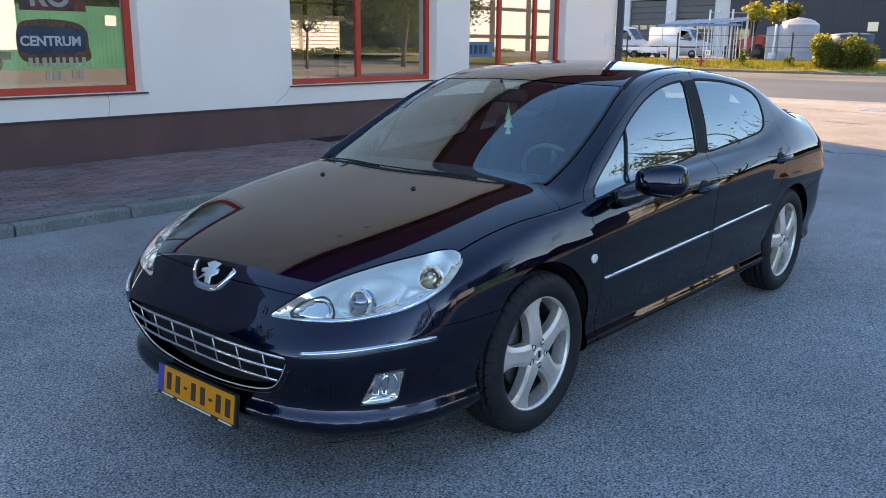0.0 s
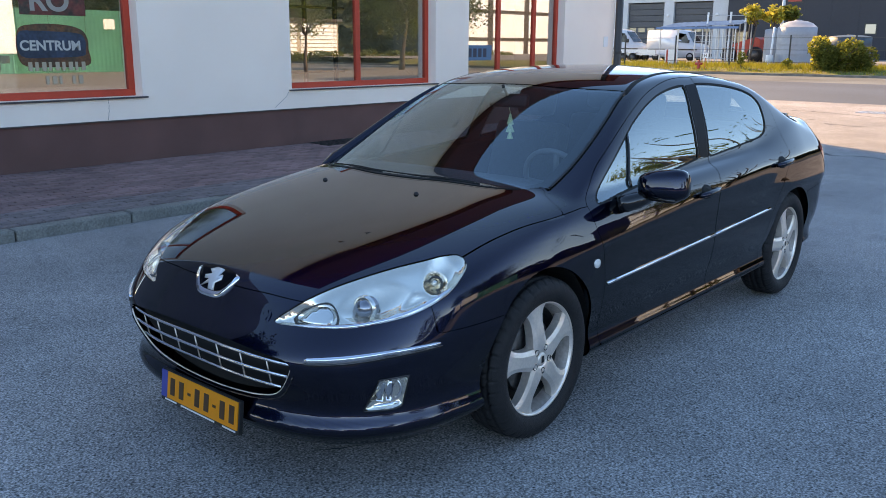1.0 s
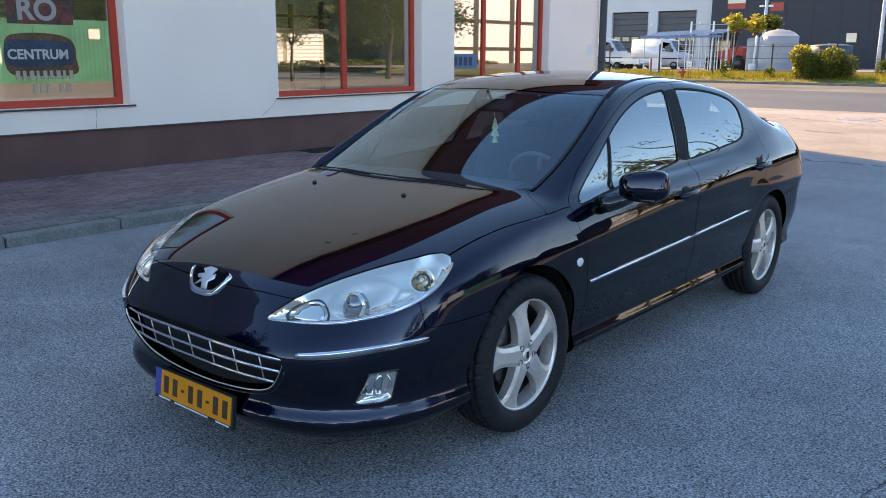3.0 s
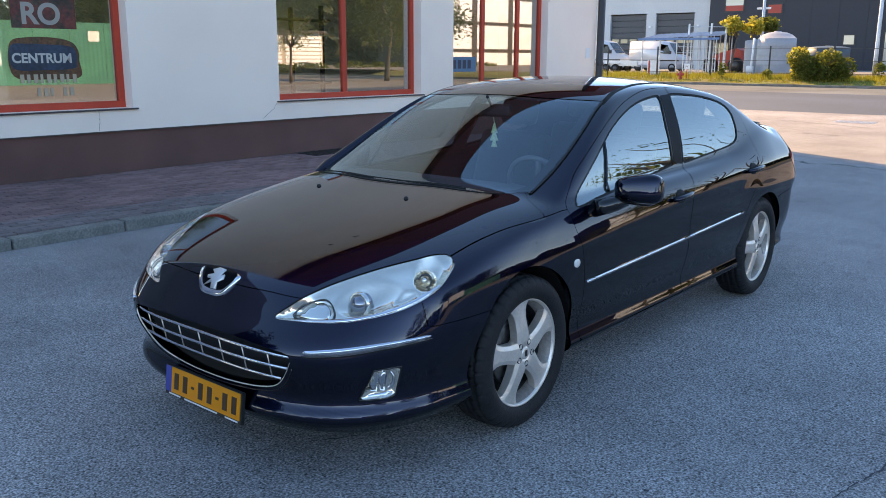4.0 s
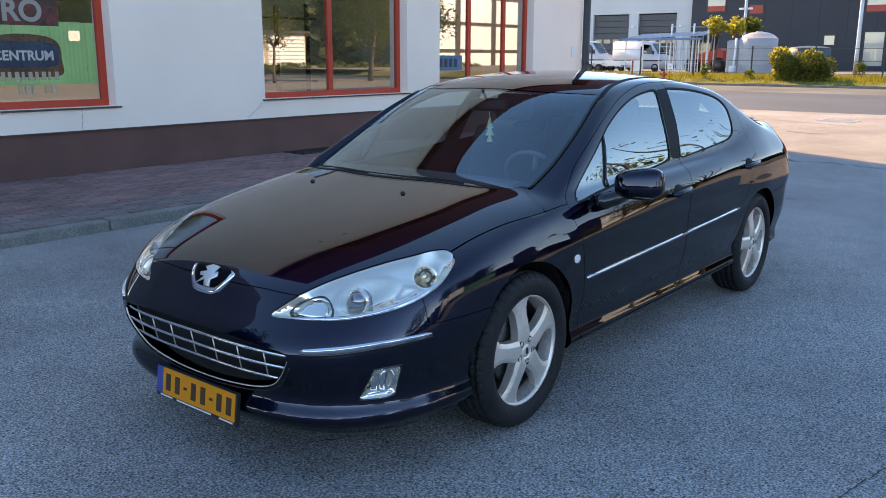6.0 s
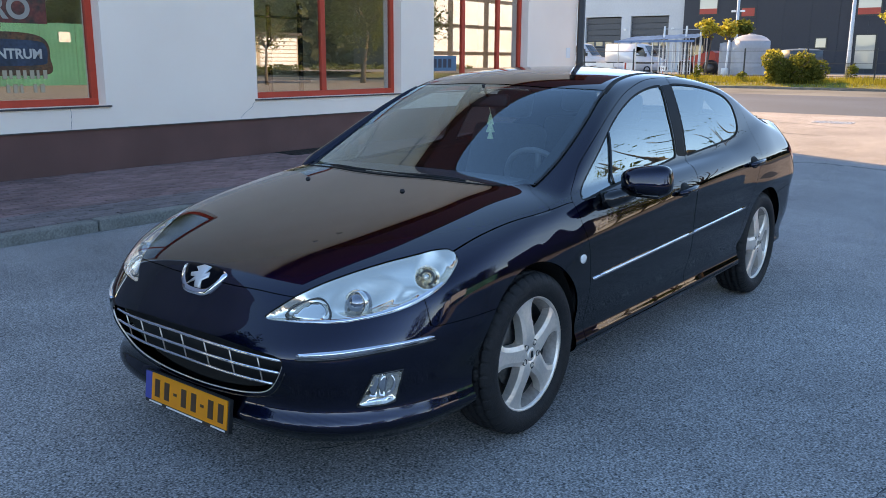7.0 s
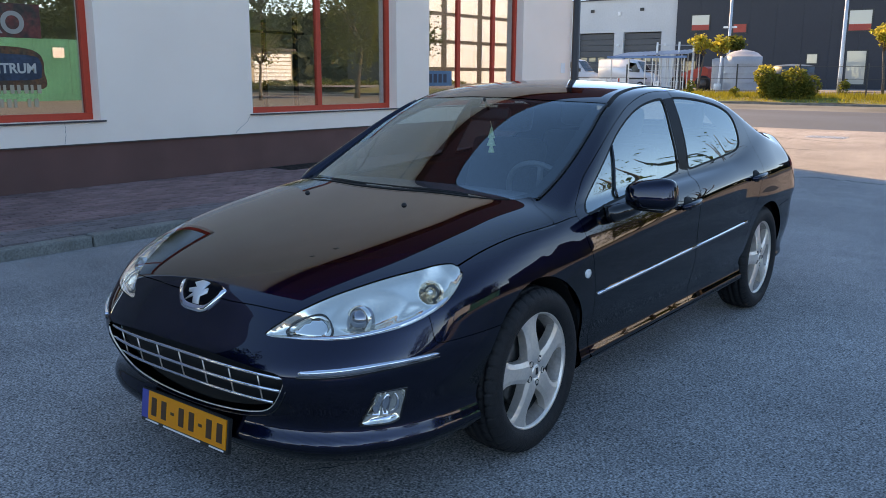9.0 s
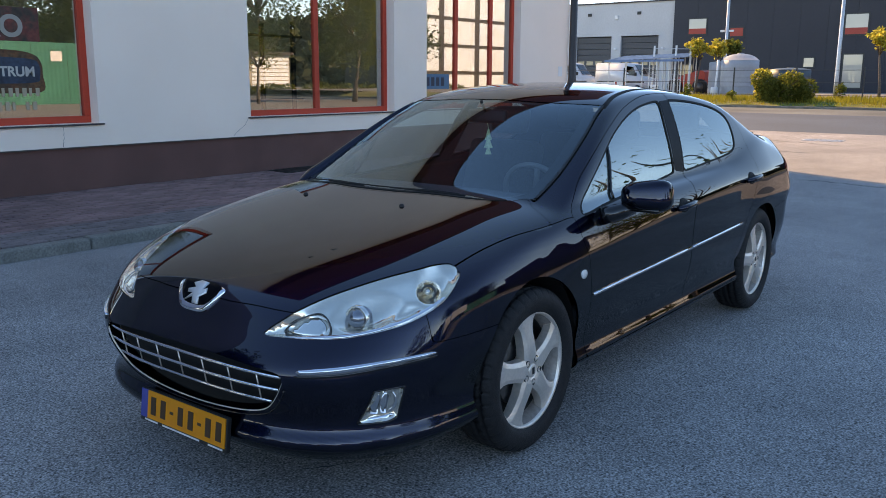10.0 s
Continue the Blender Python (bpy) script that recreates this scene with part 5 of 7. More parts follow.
def flat(bm_loop, thick=0.0015):
    bm = bmesh.new()
    f = bm.faces.new([bm.verts.new((q[0], q[1], 0)) for q in bm_loop])
    r = bmesh.ops.extrude_face_region(bm, geom=[f])
    for v in r["geom"]:
        if isinstance(v, bmesh.types.BMVert):
            v.co.z += thick
    bmesh.ops.recalc_face_normals(bm, faces=bm.faces)
    return bm


def lettering(name, text, size, mat, parent, at, label="", shear=0.0, heavy=0.0):
    cu = bpy.data.curves.new(name, "FONT")
    cu.body, cu.size, cu.extrude, cu.shear, cu.offset = text, size, 0.002, shear, heavy
    tmp = new(name + "_curve", cu)
    me = bpy.data.meshes.new_from_object(tmp.evaluated_get(bpy.context.evaluated_depsgraph_get()))
    bpy.data.objects.remove(tmp)
    me.materials.append(mat)
    ob = new(name, me)
    ob.parent = parent
    ob.matrix_basis = at
    return tagged(ob, label)


board = empty("shop_sign", (0, 0, 0), "maroon and blue shop sign with pale lettering stuck on the window", "sign")
def bar(x0, x1, z0, z1, mat, dz=0.004, name="bar"):
    ob = part(name, flat([(0, 0), (x0 - x1, 0), (x0 - x1, z1 - z0), (0, z1 - z0)]), mat, board)
    ob.matrix_basis = on_glass(x0, z0, GLASS_Y + dz)
    return ob
bar(-1.74, -2.52, 1.865, 2.25, POSTER_RED, 0.0, "top_panel")
swell = outline([(0.02, -0.25), (0.0, 0.12), (0.20, 0.20), (0.54, 0.20), (0.75, 0.15), (0.825, 0.05), (0.83, -0.08), (0.82, -0.27), (0.42, -0.29)], 6)
ob = part("cushion_panel", flat([tuple(q) for q in swell], 0.0015), POSTER_TAN, board, "brown rounded panel")
ob.matrix_basis = on_glass(-1.69, 1.56, GLASS_Y)
band = outline([(0.02, -0.16), (0.01, 0.10), (0.2, 0.125), (0.45, 0.12), (0.72, 0.10), (0.795, 0.03), (0.795, -0.10), (0.74, -0.165), (0.35, -0.18)], 5)
ob = part("blue_field", flat([tuple(q) for q in band], 0.0015), POSTER_BLUE, board, "dark blue field")
ob.matrix_basis = on_glass(-1.69, 1.56, GLASS_Y + 0.002)
lettering("lettering", "CENTRUM", 0.155, GREY_TEXT, board, on_glass(-1.70, 1.467, GLASS_Y + 0.004), "pale bold capital lettering", heavy=0.0045)
lettering("lettering", "RO", 0.34, DIM_TEXT, board, on_glass(-1.845, 1.92, GLASS_Y + 0.004), "pale capital lettering", heavy=0.010)
for row, x0, z0, count in ((0, -1.775, 1.230, 9), (1, -1.966, 1.070, 6)):
    for k in range(count):
        if row == 1 and k == 3:
            continue
        wide = (0.048, 0.040, 0.052, 0.034)[(k + row) % 4]
        bar(x0 - 0.080 * k, x0 - 0.080 * k - wide, z0, z0 + 0.100, FAINT_TEXT)
tagged(part("curtain", boxes(((-1.66, FACE - REVEAL - 0.12, 0.98), (-0.75, FACE - REVEAL - 0.10, 3.6)), bevel=0.006), CURTAIN), "pale curtain hanging inside the window", "curtain")

rack = empty("training_rack", (-6.9, FACE - 1.6, 0.2), "dark metal training rack standing inside the shop", "rack")
for x in (-0.55, 0.55):
    for y in (-0.4, 0.4):
        part("post", boxes(((x - 0.03, y - 0.03, 0), (x + 0.03, y + 0.03, 2.2))), STEEL_DARK, rack)
for z in (0.9, 1.95):
    part("bar", tube(bmesh.new(), [(-0.75, 0.4, z), (0.75, 0.4, z)], 0.022, 8), STEEL_DARK, rack, "", True)
part("seat", boxes(((-0.25, -0.3, 0.42), (0.25, 0.6, 0.5)), bevel=0.02), SEAT, rack)
ARMCHAIR = material("brown_cover", (0.22, 0.11, 0.05), 0.8, grain=0.2, grain_size=40.0)
chair = empty("armchair", (-5.95, FACE - 1.0, 0.2), "brown padded armchair inside the shop", "chair")
for nm, lo, hi in (("seat", (-0.3, -0.3, 0.0), (0.3, 0.3, 0.42)), ("backrest", (-0.3, -0.42, 0.3), (0.3, -0.28, 0.95)), ("armrest", (-0.4, -0.4, 0.0), (-0.28, 0.3, 0.6)), ("armrest", (0.28, -0.4, 0.0), (0.4, 0.3, 0.6))):
    part(nm, boxes((lo, hi), bevel=0.05), ARMCHAIR, chair, "", True)
sign = empty("window_banner", (-10.03, GLASS_Y, 1.27), "blue banner with dark lettering low in the window", "banner")
part("sheet", boxes(((-0.52, 0.0, 0.0), (0.40, 0.002, 0.28))), material("banner_blue", (0.010, 0.15, 0.25), 0.5, grain=0.05, grain_size=20.0), sign)
BANNER_INK = material("banner_ink", (0.02, 0.035, 0.06), 0.6)
for k in range(5):
    part("bar", boxes(((0.24 - 0.15 * k, 0.002, 0.06), (0.34 - 0.15 * k, 0.004, 0.22))), BANNER_INK, sign)

# cracks and tar marks in the asphalt
TAR = material("old_tar", (0.045, 0.048, 0.055), 0.8, grain=0.3, grain_size=60.0)
rng = random.Random(15)


def crack(line, wide, steps=22, stray=0.02):
    """A ragged dark seam along a line on the ground."""
    bm = bmesh.new()
    line = [Vector((x, y, 0)) for x, y in line]
    lengths = [(b - a).length for a, b in zip(line, line[1:])]
    total, pairs, drift = sum(lengths), [], 0.0
    for k in range(steps + 1):
        s, i = total * k / steps, 0
        while i < len(lengths) - 1 and s > lengths[i]:
            s -= lengths[i]
            i += 1
        way = (line[i + 1] - line[i]).normalized()
        across = Vector((-way.y, way.x, 0))
        drift = 0.7 * drift + rng.uniform(-stray, stray)
        p = line[i] + way * s + across * drift
        w = wide * rng.uniform(0.25, 1.0) * (0.2 if k in (0, steps) else 1.0)
        pairs.append([bm.verts.new(p + across * w + Vector((0, 0, 0.003))), bm.verts.new(p - across * w + Vector((0, 0, 0.003)))])
    for a, b in zip(pairs, pairs[1:]):
        bm.faces.new((a[0], a[1], b[1], b[0]))
    bmesh.ops.recalc_face_normals(bm, faces=bm.faces)
    for f in bm.faces:
        if f.normal.z < 0:
            f.normal_flip()
    return part("crack", bm, TAR, road)


for line, wide, steps, stray in (([(-0.95, 2.20), (-0.694, 2.174), (-0.488, 2.154), (-0.232, 2.083), (0.0, 2.04)], 0.005, 40, 0.008),
                                 ([(-0.694, 2.174), (-0.60, 2.30), (-0.52, 2.42)], 0.004, 16, 0.008),
                                 ([(0.70, 0.29), (0.60, 0.364), (0.52, 0.41)], 0.006, 8, 0.006),
                                 ([(-0.90, 2.06), (-0.93, 2.16)], 0.006, 6, 0.006),
                                 ([(-10.75, -1.48), (-10.46, -1.07), (-10.60, -0.71), (-10.46, -0.28), (-10.31, 0.01), (-10.2, 0.6)], 0.045, 60, 0.05),
                                 ([(-15.94, -2.96), (-15.67, -2.48), (-15.72, -2.05)], 0.06, 24, 0.06), ([(-19.26, -5.14), (-19.17, -4.11), (-18.71, -3.05), (-18.25, -2.12)], 0.05, 60, 0.06),
                                 ([(-17.1, -5.2), (-16.9, -4.0), (-16.6, -3.3)], 0.035, 30, 0.05)):
    crack(line, wide, steps, stray)
for k in range(26):
    x, y, r = rng.uniform(-2.6, 0.9), rng.uniform(1.05, 2.9), rng.uniform(0.004, 0.012)
    bm = bmesh.new()
    f = bm.faces.new([bm.verts.new((x + r * rng.uniform(0.6, 1.4) * math.cos(a), y + r * rng.uniform(0.6, 1.4) * math.sin(a), 0.003)) for a in np.linspace(0, math.tau, 8)[:-1]])
    part("tar_spot", bm, TAR, road)

# hairline cracks in the wall render
for line in (((-2.606, 0.880), (-2.612, 0.747), (-2.594, 0.630)), ((-5.160, 0.640), (-5.255, 0.713), (-5.376, 0.791), (-5.42, 0.86))):
    bm = bmesh.new()
    pairs = []
    for k in range(13):
        i = min(int(k / 12 * (len(line) - 1)), len(line) - 2)
        f = k / 12 * (len(line) - 1) - i
        x = line[i][0] + f * (line[i + 1][0] - line[i][0]) + rng.uniform(-0.006, 0.006)
        z = line[i][1] + f * (line[i + 1][1] - line[i][1])
        w = 0.0025 * rng.uniform(0.4, 1.2)
        pairs.append((bm.verts.new((x - w, FACE + 0.002, z)), bm.verts.new((x + w, FACE + 0.002, z + 0.002))))
    for a, b in zip(pairs, pairs[1:]):
        bm.faces.new((a[0], a[1], b[1], b[0]))
    part("crack", bm, TAR, wall)

# kerb stones and pavers
kerb = empty("kerb", (0, 0, 0), "row of grey concrete kerb stones along the pavement", "kerb", kind="structure")
stone = bmesh.new()
box(stone, (0.007, -0.15, -0.05), (0.993, 0.0, PAVED), 0.016)
stone_mesh = bpy.data.meshes.new("kerb_stone")
stone.to_mesh(stone_mesh)
stone.free()
stone_mesh.materials.append(KERB)
rng = random.Random(4)
for k in range(24):
    ob = new("kerb_stone", stone_mesh)
    ob.parent = kerb
    ob.matrix_basis = pose(-14.09 + k, KERB_Y + rng.uniform(-0.006, 0.006), rng.uniform(-0.008, 0.006), 0, rng.uniform(-0.3, 0.3), rng.uniform(-0.3, 0.3))
pavement = empty("pavement", (0, 0, 0), "red and grey block paving beside the building", "pavement", kind="structure")
part("bed", boxes(((CORNER + 0.02, FACE - 0.02, -0.02), (PAVED_END, KERB_Y - 0.15, PAVED - 0.018))), JOINT, pavement, "dark sand joints")
PW, PL = 0.10, 0.20
rows = int((KERB_Y - 0.15 - FACE) / PW)
paver_meshes = {}
for kind, mat in (("red", PAVER_RED), ("grey", PAVER_GREY)):
    bm = bmesh.new()
    made = box(bm, (0.004, 0.004, -0.04), (PL - 0.004, PW - 0.004, 0.0), 0.0)
    top = [f for f in bm.faces if f.normal.z > 0.5]
    r = bmesh.ops.inset_region(bm, faces=top, thickness=0.008, depth=0.004)
    me = bpy.data.meshes.new("paver")
    bm.to_mesh(me)
    bm.free()
    me.materials.append(mat)
    paver_meshes[kind] = me
rest = {"red": ([], []), "grey": ([], [])}
for j in range(rows):
    y = KERB_Y - 0.15 - (j + 1) * PW
    kind = "grey" if j < 6 else "red"
    for i in range(-68, 30):
        x = i * PL + (0.5 * PL if j % 2 else 0)
        if x < CORNER + 0.05 or x > 4:
            continue
        z = PAVED + rng.uniform(-0.004, 0.002)
        if -3.0 < x < 0.4 and y > -6.0:
            ob = new("paver", paver_meshes[kind])
            ob.parent = pavement
            ob.matrix_basis = pose(x, y, z, rng.uniform(-0.6, 0.6), rng.uniform(-0.6, 0.6), 0)
        else:
            vs, fs = rest[kind]
            b = len(vs)
            g, q = 0.004, 0.011
            for h, m in ((-0.03, g), (-0.004, g), (0.0, q)):
                vs += [(x + m, y + m, z + h), (x + PL - m, y + m, z + h), (x + PL - m, y + PW - m, z + h), (x + m, y + PW - m, z + h)]
            fs += [(b + 8, b + 9, b + 10, b + 11)]
            for s in (0, 4):
                fs += [(b + s + k, b + s + (k + 1) % 4, b + s + 4 + (k + 1) % 4, b + s + 4 + k) for k in range(4)]
for kind, mat in (("red", PAVER_REST), ("grey", PAVER_REST_GREY)):
    me = bpy.data.meshes.new("pavers")
    me.from_pydata(*[rest[kind][0], [], rest[kind][1]])
    me.materials.append(mat)
    ob = new("pavers", me)
    ob.parent = pavement
    tagged(ob, "%s paving blocks further along" % kind, kind="stuff")

# dark grating set in the paving by the wall
mat_ob = empty("floor_grating", (-6.2, -7.02, PAVED), "dark steel grating set in the paving by the wall", "grating")
part("tray", boxes(((-0.52, -0.24, -0.01), (0.52, 0.24, 0.004))), PAINT_DARK, mat_ob)
for k in range(13):
    part("bar", boxes(((-0.50 + 0.078 * k, -0.23, 0.004), (-0.475 + 0.078 * k, 0.23, 0.012))), STEEL_DARK, mat_ob)

# ---------------------------------------------------------------- across the street: verge, fence, yard and halls
LOT_Z = 0.45


def bank(x, y):
    return float(np.interp(x, (-49.5, -47.5, -46.2, -45.6), (LOT_Z, 0.36, 0.20, 0.12))) + 0.03 * math.sin(y * 1.3)


sheet("lawn", np.linspace(-50.5, -45.62, 10), np.linspace(-60, 30, 91), bank, GRASS, "sunlit yellow-green grass verge", "grass")
sheet("lot", (-110, -50.4), (-90, 60), lambda x, y: LOT_Z, LOT, "grey gravel yard behind the fence", "ground")
tagged(part("kerb_far", boxes(((-45.62, -90, -0.02), (-45.44, 60, 0.12)), bevel=0.015), KERB), "dark concrete kerb of the street", "kerb", kind="structure")


def leaf_material(name, base, through_colour, vary=0.35):
    m = bpy.data.materials.new(name)
    m.use_nodes = True
    nt = m.node_tree
    nt.nodes.clear()
    out, mixer, dif, tra = (nt.nodes.new(k) for k in ("ShaderNodeOutputMaterial", "ShaderNodeMixShader", "ShaderNodeBsdfDiffuse", "ShaderNodeBsdfTranslucent"))
    geo, rnd = nt.nodes.new("ShaderNodeNewGeometry"), nt.nodes.new("ShaderNodeMapRange")
    rnd.inputs["To Min"].default_value, rnd.inputs["To Max"].default_value = 1 - vary, 1 + vary
    nt.links.new(geo.outputs["Random Per Island"], rnd.inputs["Value"])
    for c, sh in ((base, dif), (through_colour, tra)):
        mul = nt.nodes.new("ShaderNodeMix")
        mul.data_type, mul.blend_type = "RGBA", "MULTIPLY"
        mul.inputs["Factor"].default_value = 1.0
        mul.inputs["A"].default_value = (*c, 1)
        nt.links.new(rnd.outputs["Result"], mul.inputs["B"])
        nt.links.new(mul.outputs["Result"], sh.inputs["Color"])
    mixer.inputs[0].default_value = 0.45
    nt.links.new(dif.outputs[0], mixer.inputs[1])
    nt.links.new(tra.outputs[0], mixer.inputs[2])
    nt.links.new(mixer.outputs[0], out.inputs[0])
    return m


LEAF = leaf_material("leaf_green", (0.095, 0.115, 0.033), (0.21, 0.23, 0.05))
LEAF_YELLOW = leaf_material("leaf_yellow", (0.33, 0.30, 0.060), (0.66, 0.55, 0.12))
LEAF_DARK = leaf_material("leaf_dark", (0.035, 0.06, 0.015), (0.06, 0.09, 0.015))
BLADE = leaf_material("grass_blade", (0.20, 0.19, 0.04), (0.40, 0.36, 0.06))
BARK = material("bark", (0.13, 0.10, 0.08), 0.9, grain=0.35, grain_size=25.0, bump=0.8, bump_size=40.0)


def leaves(points, size, rng, droop=0.0):
    """One mesh of small folded leaves at the given points."""
    vs, fs = [], []
    for p in points:
        m = Euler((rng.uniform(-1.2, 1.2), rng.uniform(-1.2, 1.2), rng.uniform(0, 6.3))).to_matrix()
        s = size * rng.uniform(0.6, 1.3)
        b = len(vs)
        for q in ((0, -0.6, 0), (0.38, 0, 0.10), (0, 0.7, -droop), (-0.38, 0, 0.10)):
            vs.append(tuple(Vector(p) + m @ (Vector(q) * s)))
        fs += [(b, b + 1, b + 2), (b, b + 2, b + 3)]
    return vs, fs


def leaf_part(name, points, size, mat, parent, rng, label=""):
    vs, fs = leaves(points, size, rng)
    me = bpy.data.meshes.new(name)
    me.from_pydata(vs, [], fs)
    me.materials.append(mat)
    ob = new(name, me)
    ob.parent = parent
    return tagged(ob, label)


def cloud(rng, centre, radii, n, lumps=7, shell_part=0.75):
    """Points near the surface of a lumpy crown."""
    bumps = [(Vector((rng.gauss(0, 1), rng.gauss(0, 1), rng.gauss(0, 1))).normalized(), rng.uniform(-0.25, 0.22)) for _ in range(lumps)]
    out = []
    while len(out) < n:
        d = Vector((rng.gauss(0, 1), rng.gauss(0, 1), rng.gauss(0, 1))).normalized()
        k = 1 + sum(h * max(0, d.dot(u)) ** 3 for u, h in bumps)
        r = k * (rng.uniform(shell_part, 1.0) if rng.random() < 0.8 else rng.uniform(0.3, 1.0))
        out.append(Vector(centre) + Vector((d.x * radii[0], d.y * radii[1], d.z * radii[2])) * r)
    return out


def tree(at, trunk_h, crown_at, radii, n, leaf, mat, seed, label, trunk_r=0.07, bend=0.1, limbs=6, group=""):
    rng = random.Random(seed)
    t = empty("tree", at, label, "tree", group)
    top = Vector((rng.uniform(-bend, bend), rng.uniform(-bend, bend), trunk_h))
    part("trunk", tube(bmesh.new(), [(0, 0, -0.1), top * 0.33 + Vector((0.02, 0.03, 0)), top * 0.7, top], [trunk_r * 1.25, trunk_r, trunk_r * 0.85, trunk_r * 0.6], 8), BARK, t, "", True)
    bm = bmesh.new()
    c = Vector((0, 0, crown_at))
    for k in range(limbs):
        a = math.tau * k / limbs + rng.uniform(-0.4, 0.4)
        end = c + Vector((math.cos(a) * radii[0] * 0.8, math.sin(a) * radii[1] * 0.8, radii[2] * rng.uniform(-0.3, 0.7)))
        tube(bm, [top * 0.9, (top + end) / 2 + Vector((0, 0, 0.1 * radii[2])), end], [trunk_r * 0.55, trunk_r * 0.35, trunk_r * 0.12], 5)
    part("limbs", bm, BARK, t, "", True)
    knots = cloud(rng, c, radii, limbs * 7, shell_part=0.45)
    tufts = []
    for _ in range(n):
        q, s = knots[rng.randrange(len(knots))], 0.17
        tufts.append(q + Vector((rng.gauss(0, s * radii[0]), rng.gauss(0, s * radii[1]), rng.gauss(0, s * radii[2]))))
    leaf_part("crown", tufts, leaf, mat, t, rng)
    return t


tree((-53.0, -19.25, LOT_Z), 2.6, 3.20, (0.70, 0.68, 0.55), 620, 0.18, LEAF_YELLOW, 1, "small tree with a sunlit yellow crown", bend=0.4, group="young trees by the yard")
tree((-53.6, -18.05, LOT_Z), 2.5, 3.05, (0.68, 0.66, 0.50), 620, 0.20, LEAF_YELLOW, 2, "small tree with a sunlit yellow crown", group="young trees by the yard")
tree((-54.4, -17.30, LOT_Z), 2.6, 3.15, (0.58, 0.56, 0.50), 500, 0.20, LEAF, 3, "small tree with a green and yellow crown", group="young trees by the yard")
tree((-50.2, -7.45, LOT_Z), 2.7, 3.30, (0.72, 0.75, 0.58), 620, 0.20, LEAF_YELLOW, 4, "small tree with a sunlit yellow crown", bend=0.3, group="young trees by the yard")

# the clipped bush and a few shoots on the verge
rng = random.Random(11)
bush = empty("bush", (-47.3, -11.85, 0.2), "broad green bush on the verge, its sunlit side put in as yellow leaves", "bush")
LUMPS = [(rng.uniform(-0.25, 0.25), -1.25 + 0.42 * k + rng.uniform(-0.12, 0.12), rng.uniform(0.62, 1.02), rng.uniform(0.48, 0.68)) for k in range(7)]
LUMPS += [(rng.uniform(-0.3, 0.3), -1.05 + 0.52 * k, 0.36, 0.50) for k in range(5)]
pts = []
while len(pts) < 6400:
    x, y, z, r = LUMPS[rng.randrange(len(LUMPS))]
    d = Vector((rng.gauss(0, 1), rng.gauss(0, 1), rng.gauss(0, 1))).normalized()
    p = Vector((x, y, z * 1.28)) + d * r * (rng.uniform(0.82, 1.08) if rng.random() < 0.8 else rng.uniform(0.3, 0.9)) * (1 + 0.25 * noise.noise(d * 2.4 + Vector((x, y, z))))
    if p.z > 0.02:
        pts.append(p)
leaf_part("foliage", pts[:3000], 0.13, LEAF, bush, rng)
leaf_part("outer_foliage", pts[3000:], 0.12, LEAF, bush, rng)
# Sunlight painted in: yellow leaves on the bush's left side and top.
tagged(leaf_part("sunlit_leaves", [p + Vector((0, 0, rng.uniform(0.02, 0.2))) for p in pts if (p.z > 1.45 and (p.y < -0.4 or rng.random() < 0.30)) or p.y < -1.35][:1100], 0.12, LEAF_YELLOW, bush, rng), "yellow leaves laid on for sunlight, left and top", kind="stuff")
bm = bmesh.new()
for k in range(9):
    tube(bm, [(rng.uniform(-0.3, 0.3), rng.uniform(-1.2, 1.2), 0), (rng.uniform(-0.6, 0.6), rng.uniform(-1.4, 1.4), 1.3)], [0.03, 0.01], 5)
part("stems", bm, BARK, bush)
for k, (x, y, h) in enumerate(((-47.1, -17.35, 0.9), (-48.9, -9.2, 0.9), (-47.6, -14.9, 0.5))):
    s = empty("shrub", (x, y, bank(x, y)), "small thin shrub growing in the grass", "shrub", "shrubs on the verge")
    leaf_part("foliage", cloud(rng, (0, 0, h * 0.6), (0.33, 0.38, h * 0.5), 160, shell_part=0.3), 0.13, LEAF, s, rng)
    part("stem", tube(bmesh.new(), [(0, 0, -0.05), (0.03, 0.02, h * 0.7)], [0.02, 0.008], 5), BARK, s)
vs, fs = [], []
for k in range(9000):
    x, y = rng.uniform(-50, -45.8), rng.uniform(-34, -4)
    h = rng.uniform(0.06, 0.16) if x > -46.8 else rng.uniform(0.12, 0.36)
    z, b = bank(x, y) - 0.02, len(vs)
    lean = (rng.uniform(-0.08, 0.08), rng.uniform(-0.08, 0.08))
    vs += [(x, y - 0.025, z), (x, y + 0.025, z), (x + lean[0], y + lean[1], z + h)]
    fs.append((b, b + 1, b + 2))
me = bpy.data.meshes.new("grass")
me.from_pydata(vs, [], fs)
me.materials.append(BLADE)
tagged(new("grass", me), "dry yellow-green grass blades on the verge", "grass", kind="stuff")

# fence
DARK_METAL = material("dark_green_metal", (0.03, 0.035, 0.035), 0.6, grain=0.1, grain_size=20.0)
SILVER = material("galvanised", (0.55, 0.56, 0.57), 0.45, 0.6, grain=0.12, grain_size=15.0)
WHITE_METAL = material("white_metal", (0.75, 0.76, 0.76), 0.35, grain=0.04, grain_size=8.0, stain=0.06, stain_size=1.0)
fence = empty("fence", (-47.7, -16.5, 0.33), "dark wire fence on thin posts along the verge", "fence")
for k in range(9):
    part("post", boxes(((-0.035, -8.8 + 3.5 * k - 0.035, -0.1), (0.035, -8.8 + 3.5 * k + 0.035, 1.88)), bevel=0.005), DARK_METAL, fence)
for z in (0.35, 1.05, 1.72):
    part("wire", tube(bmesh.new(), [(0, -8.8, z), (0, 19.2, z)], 0.012, 4), DARK_METAL, fence)

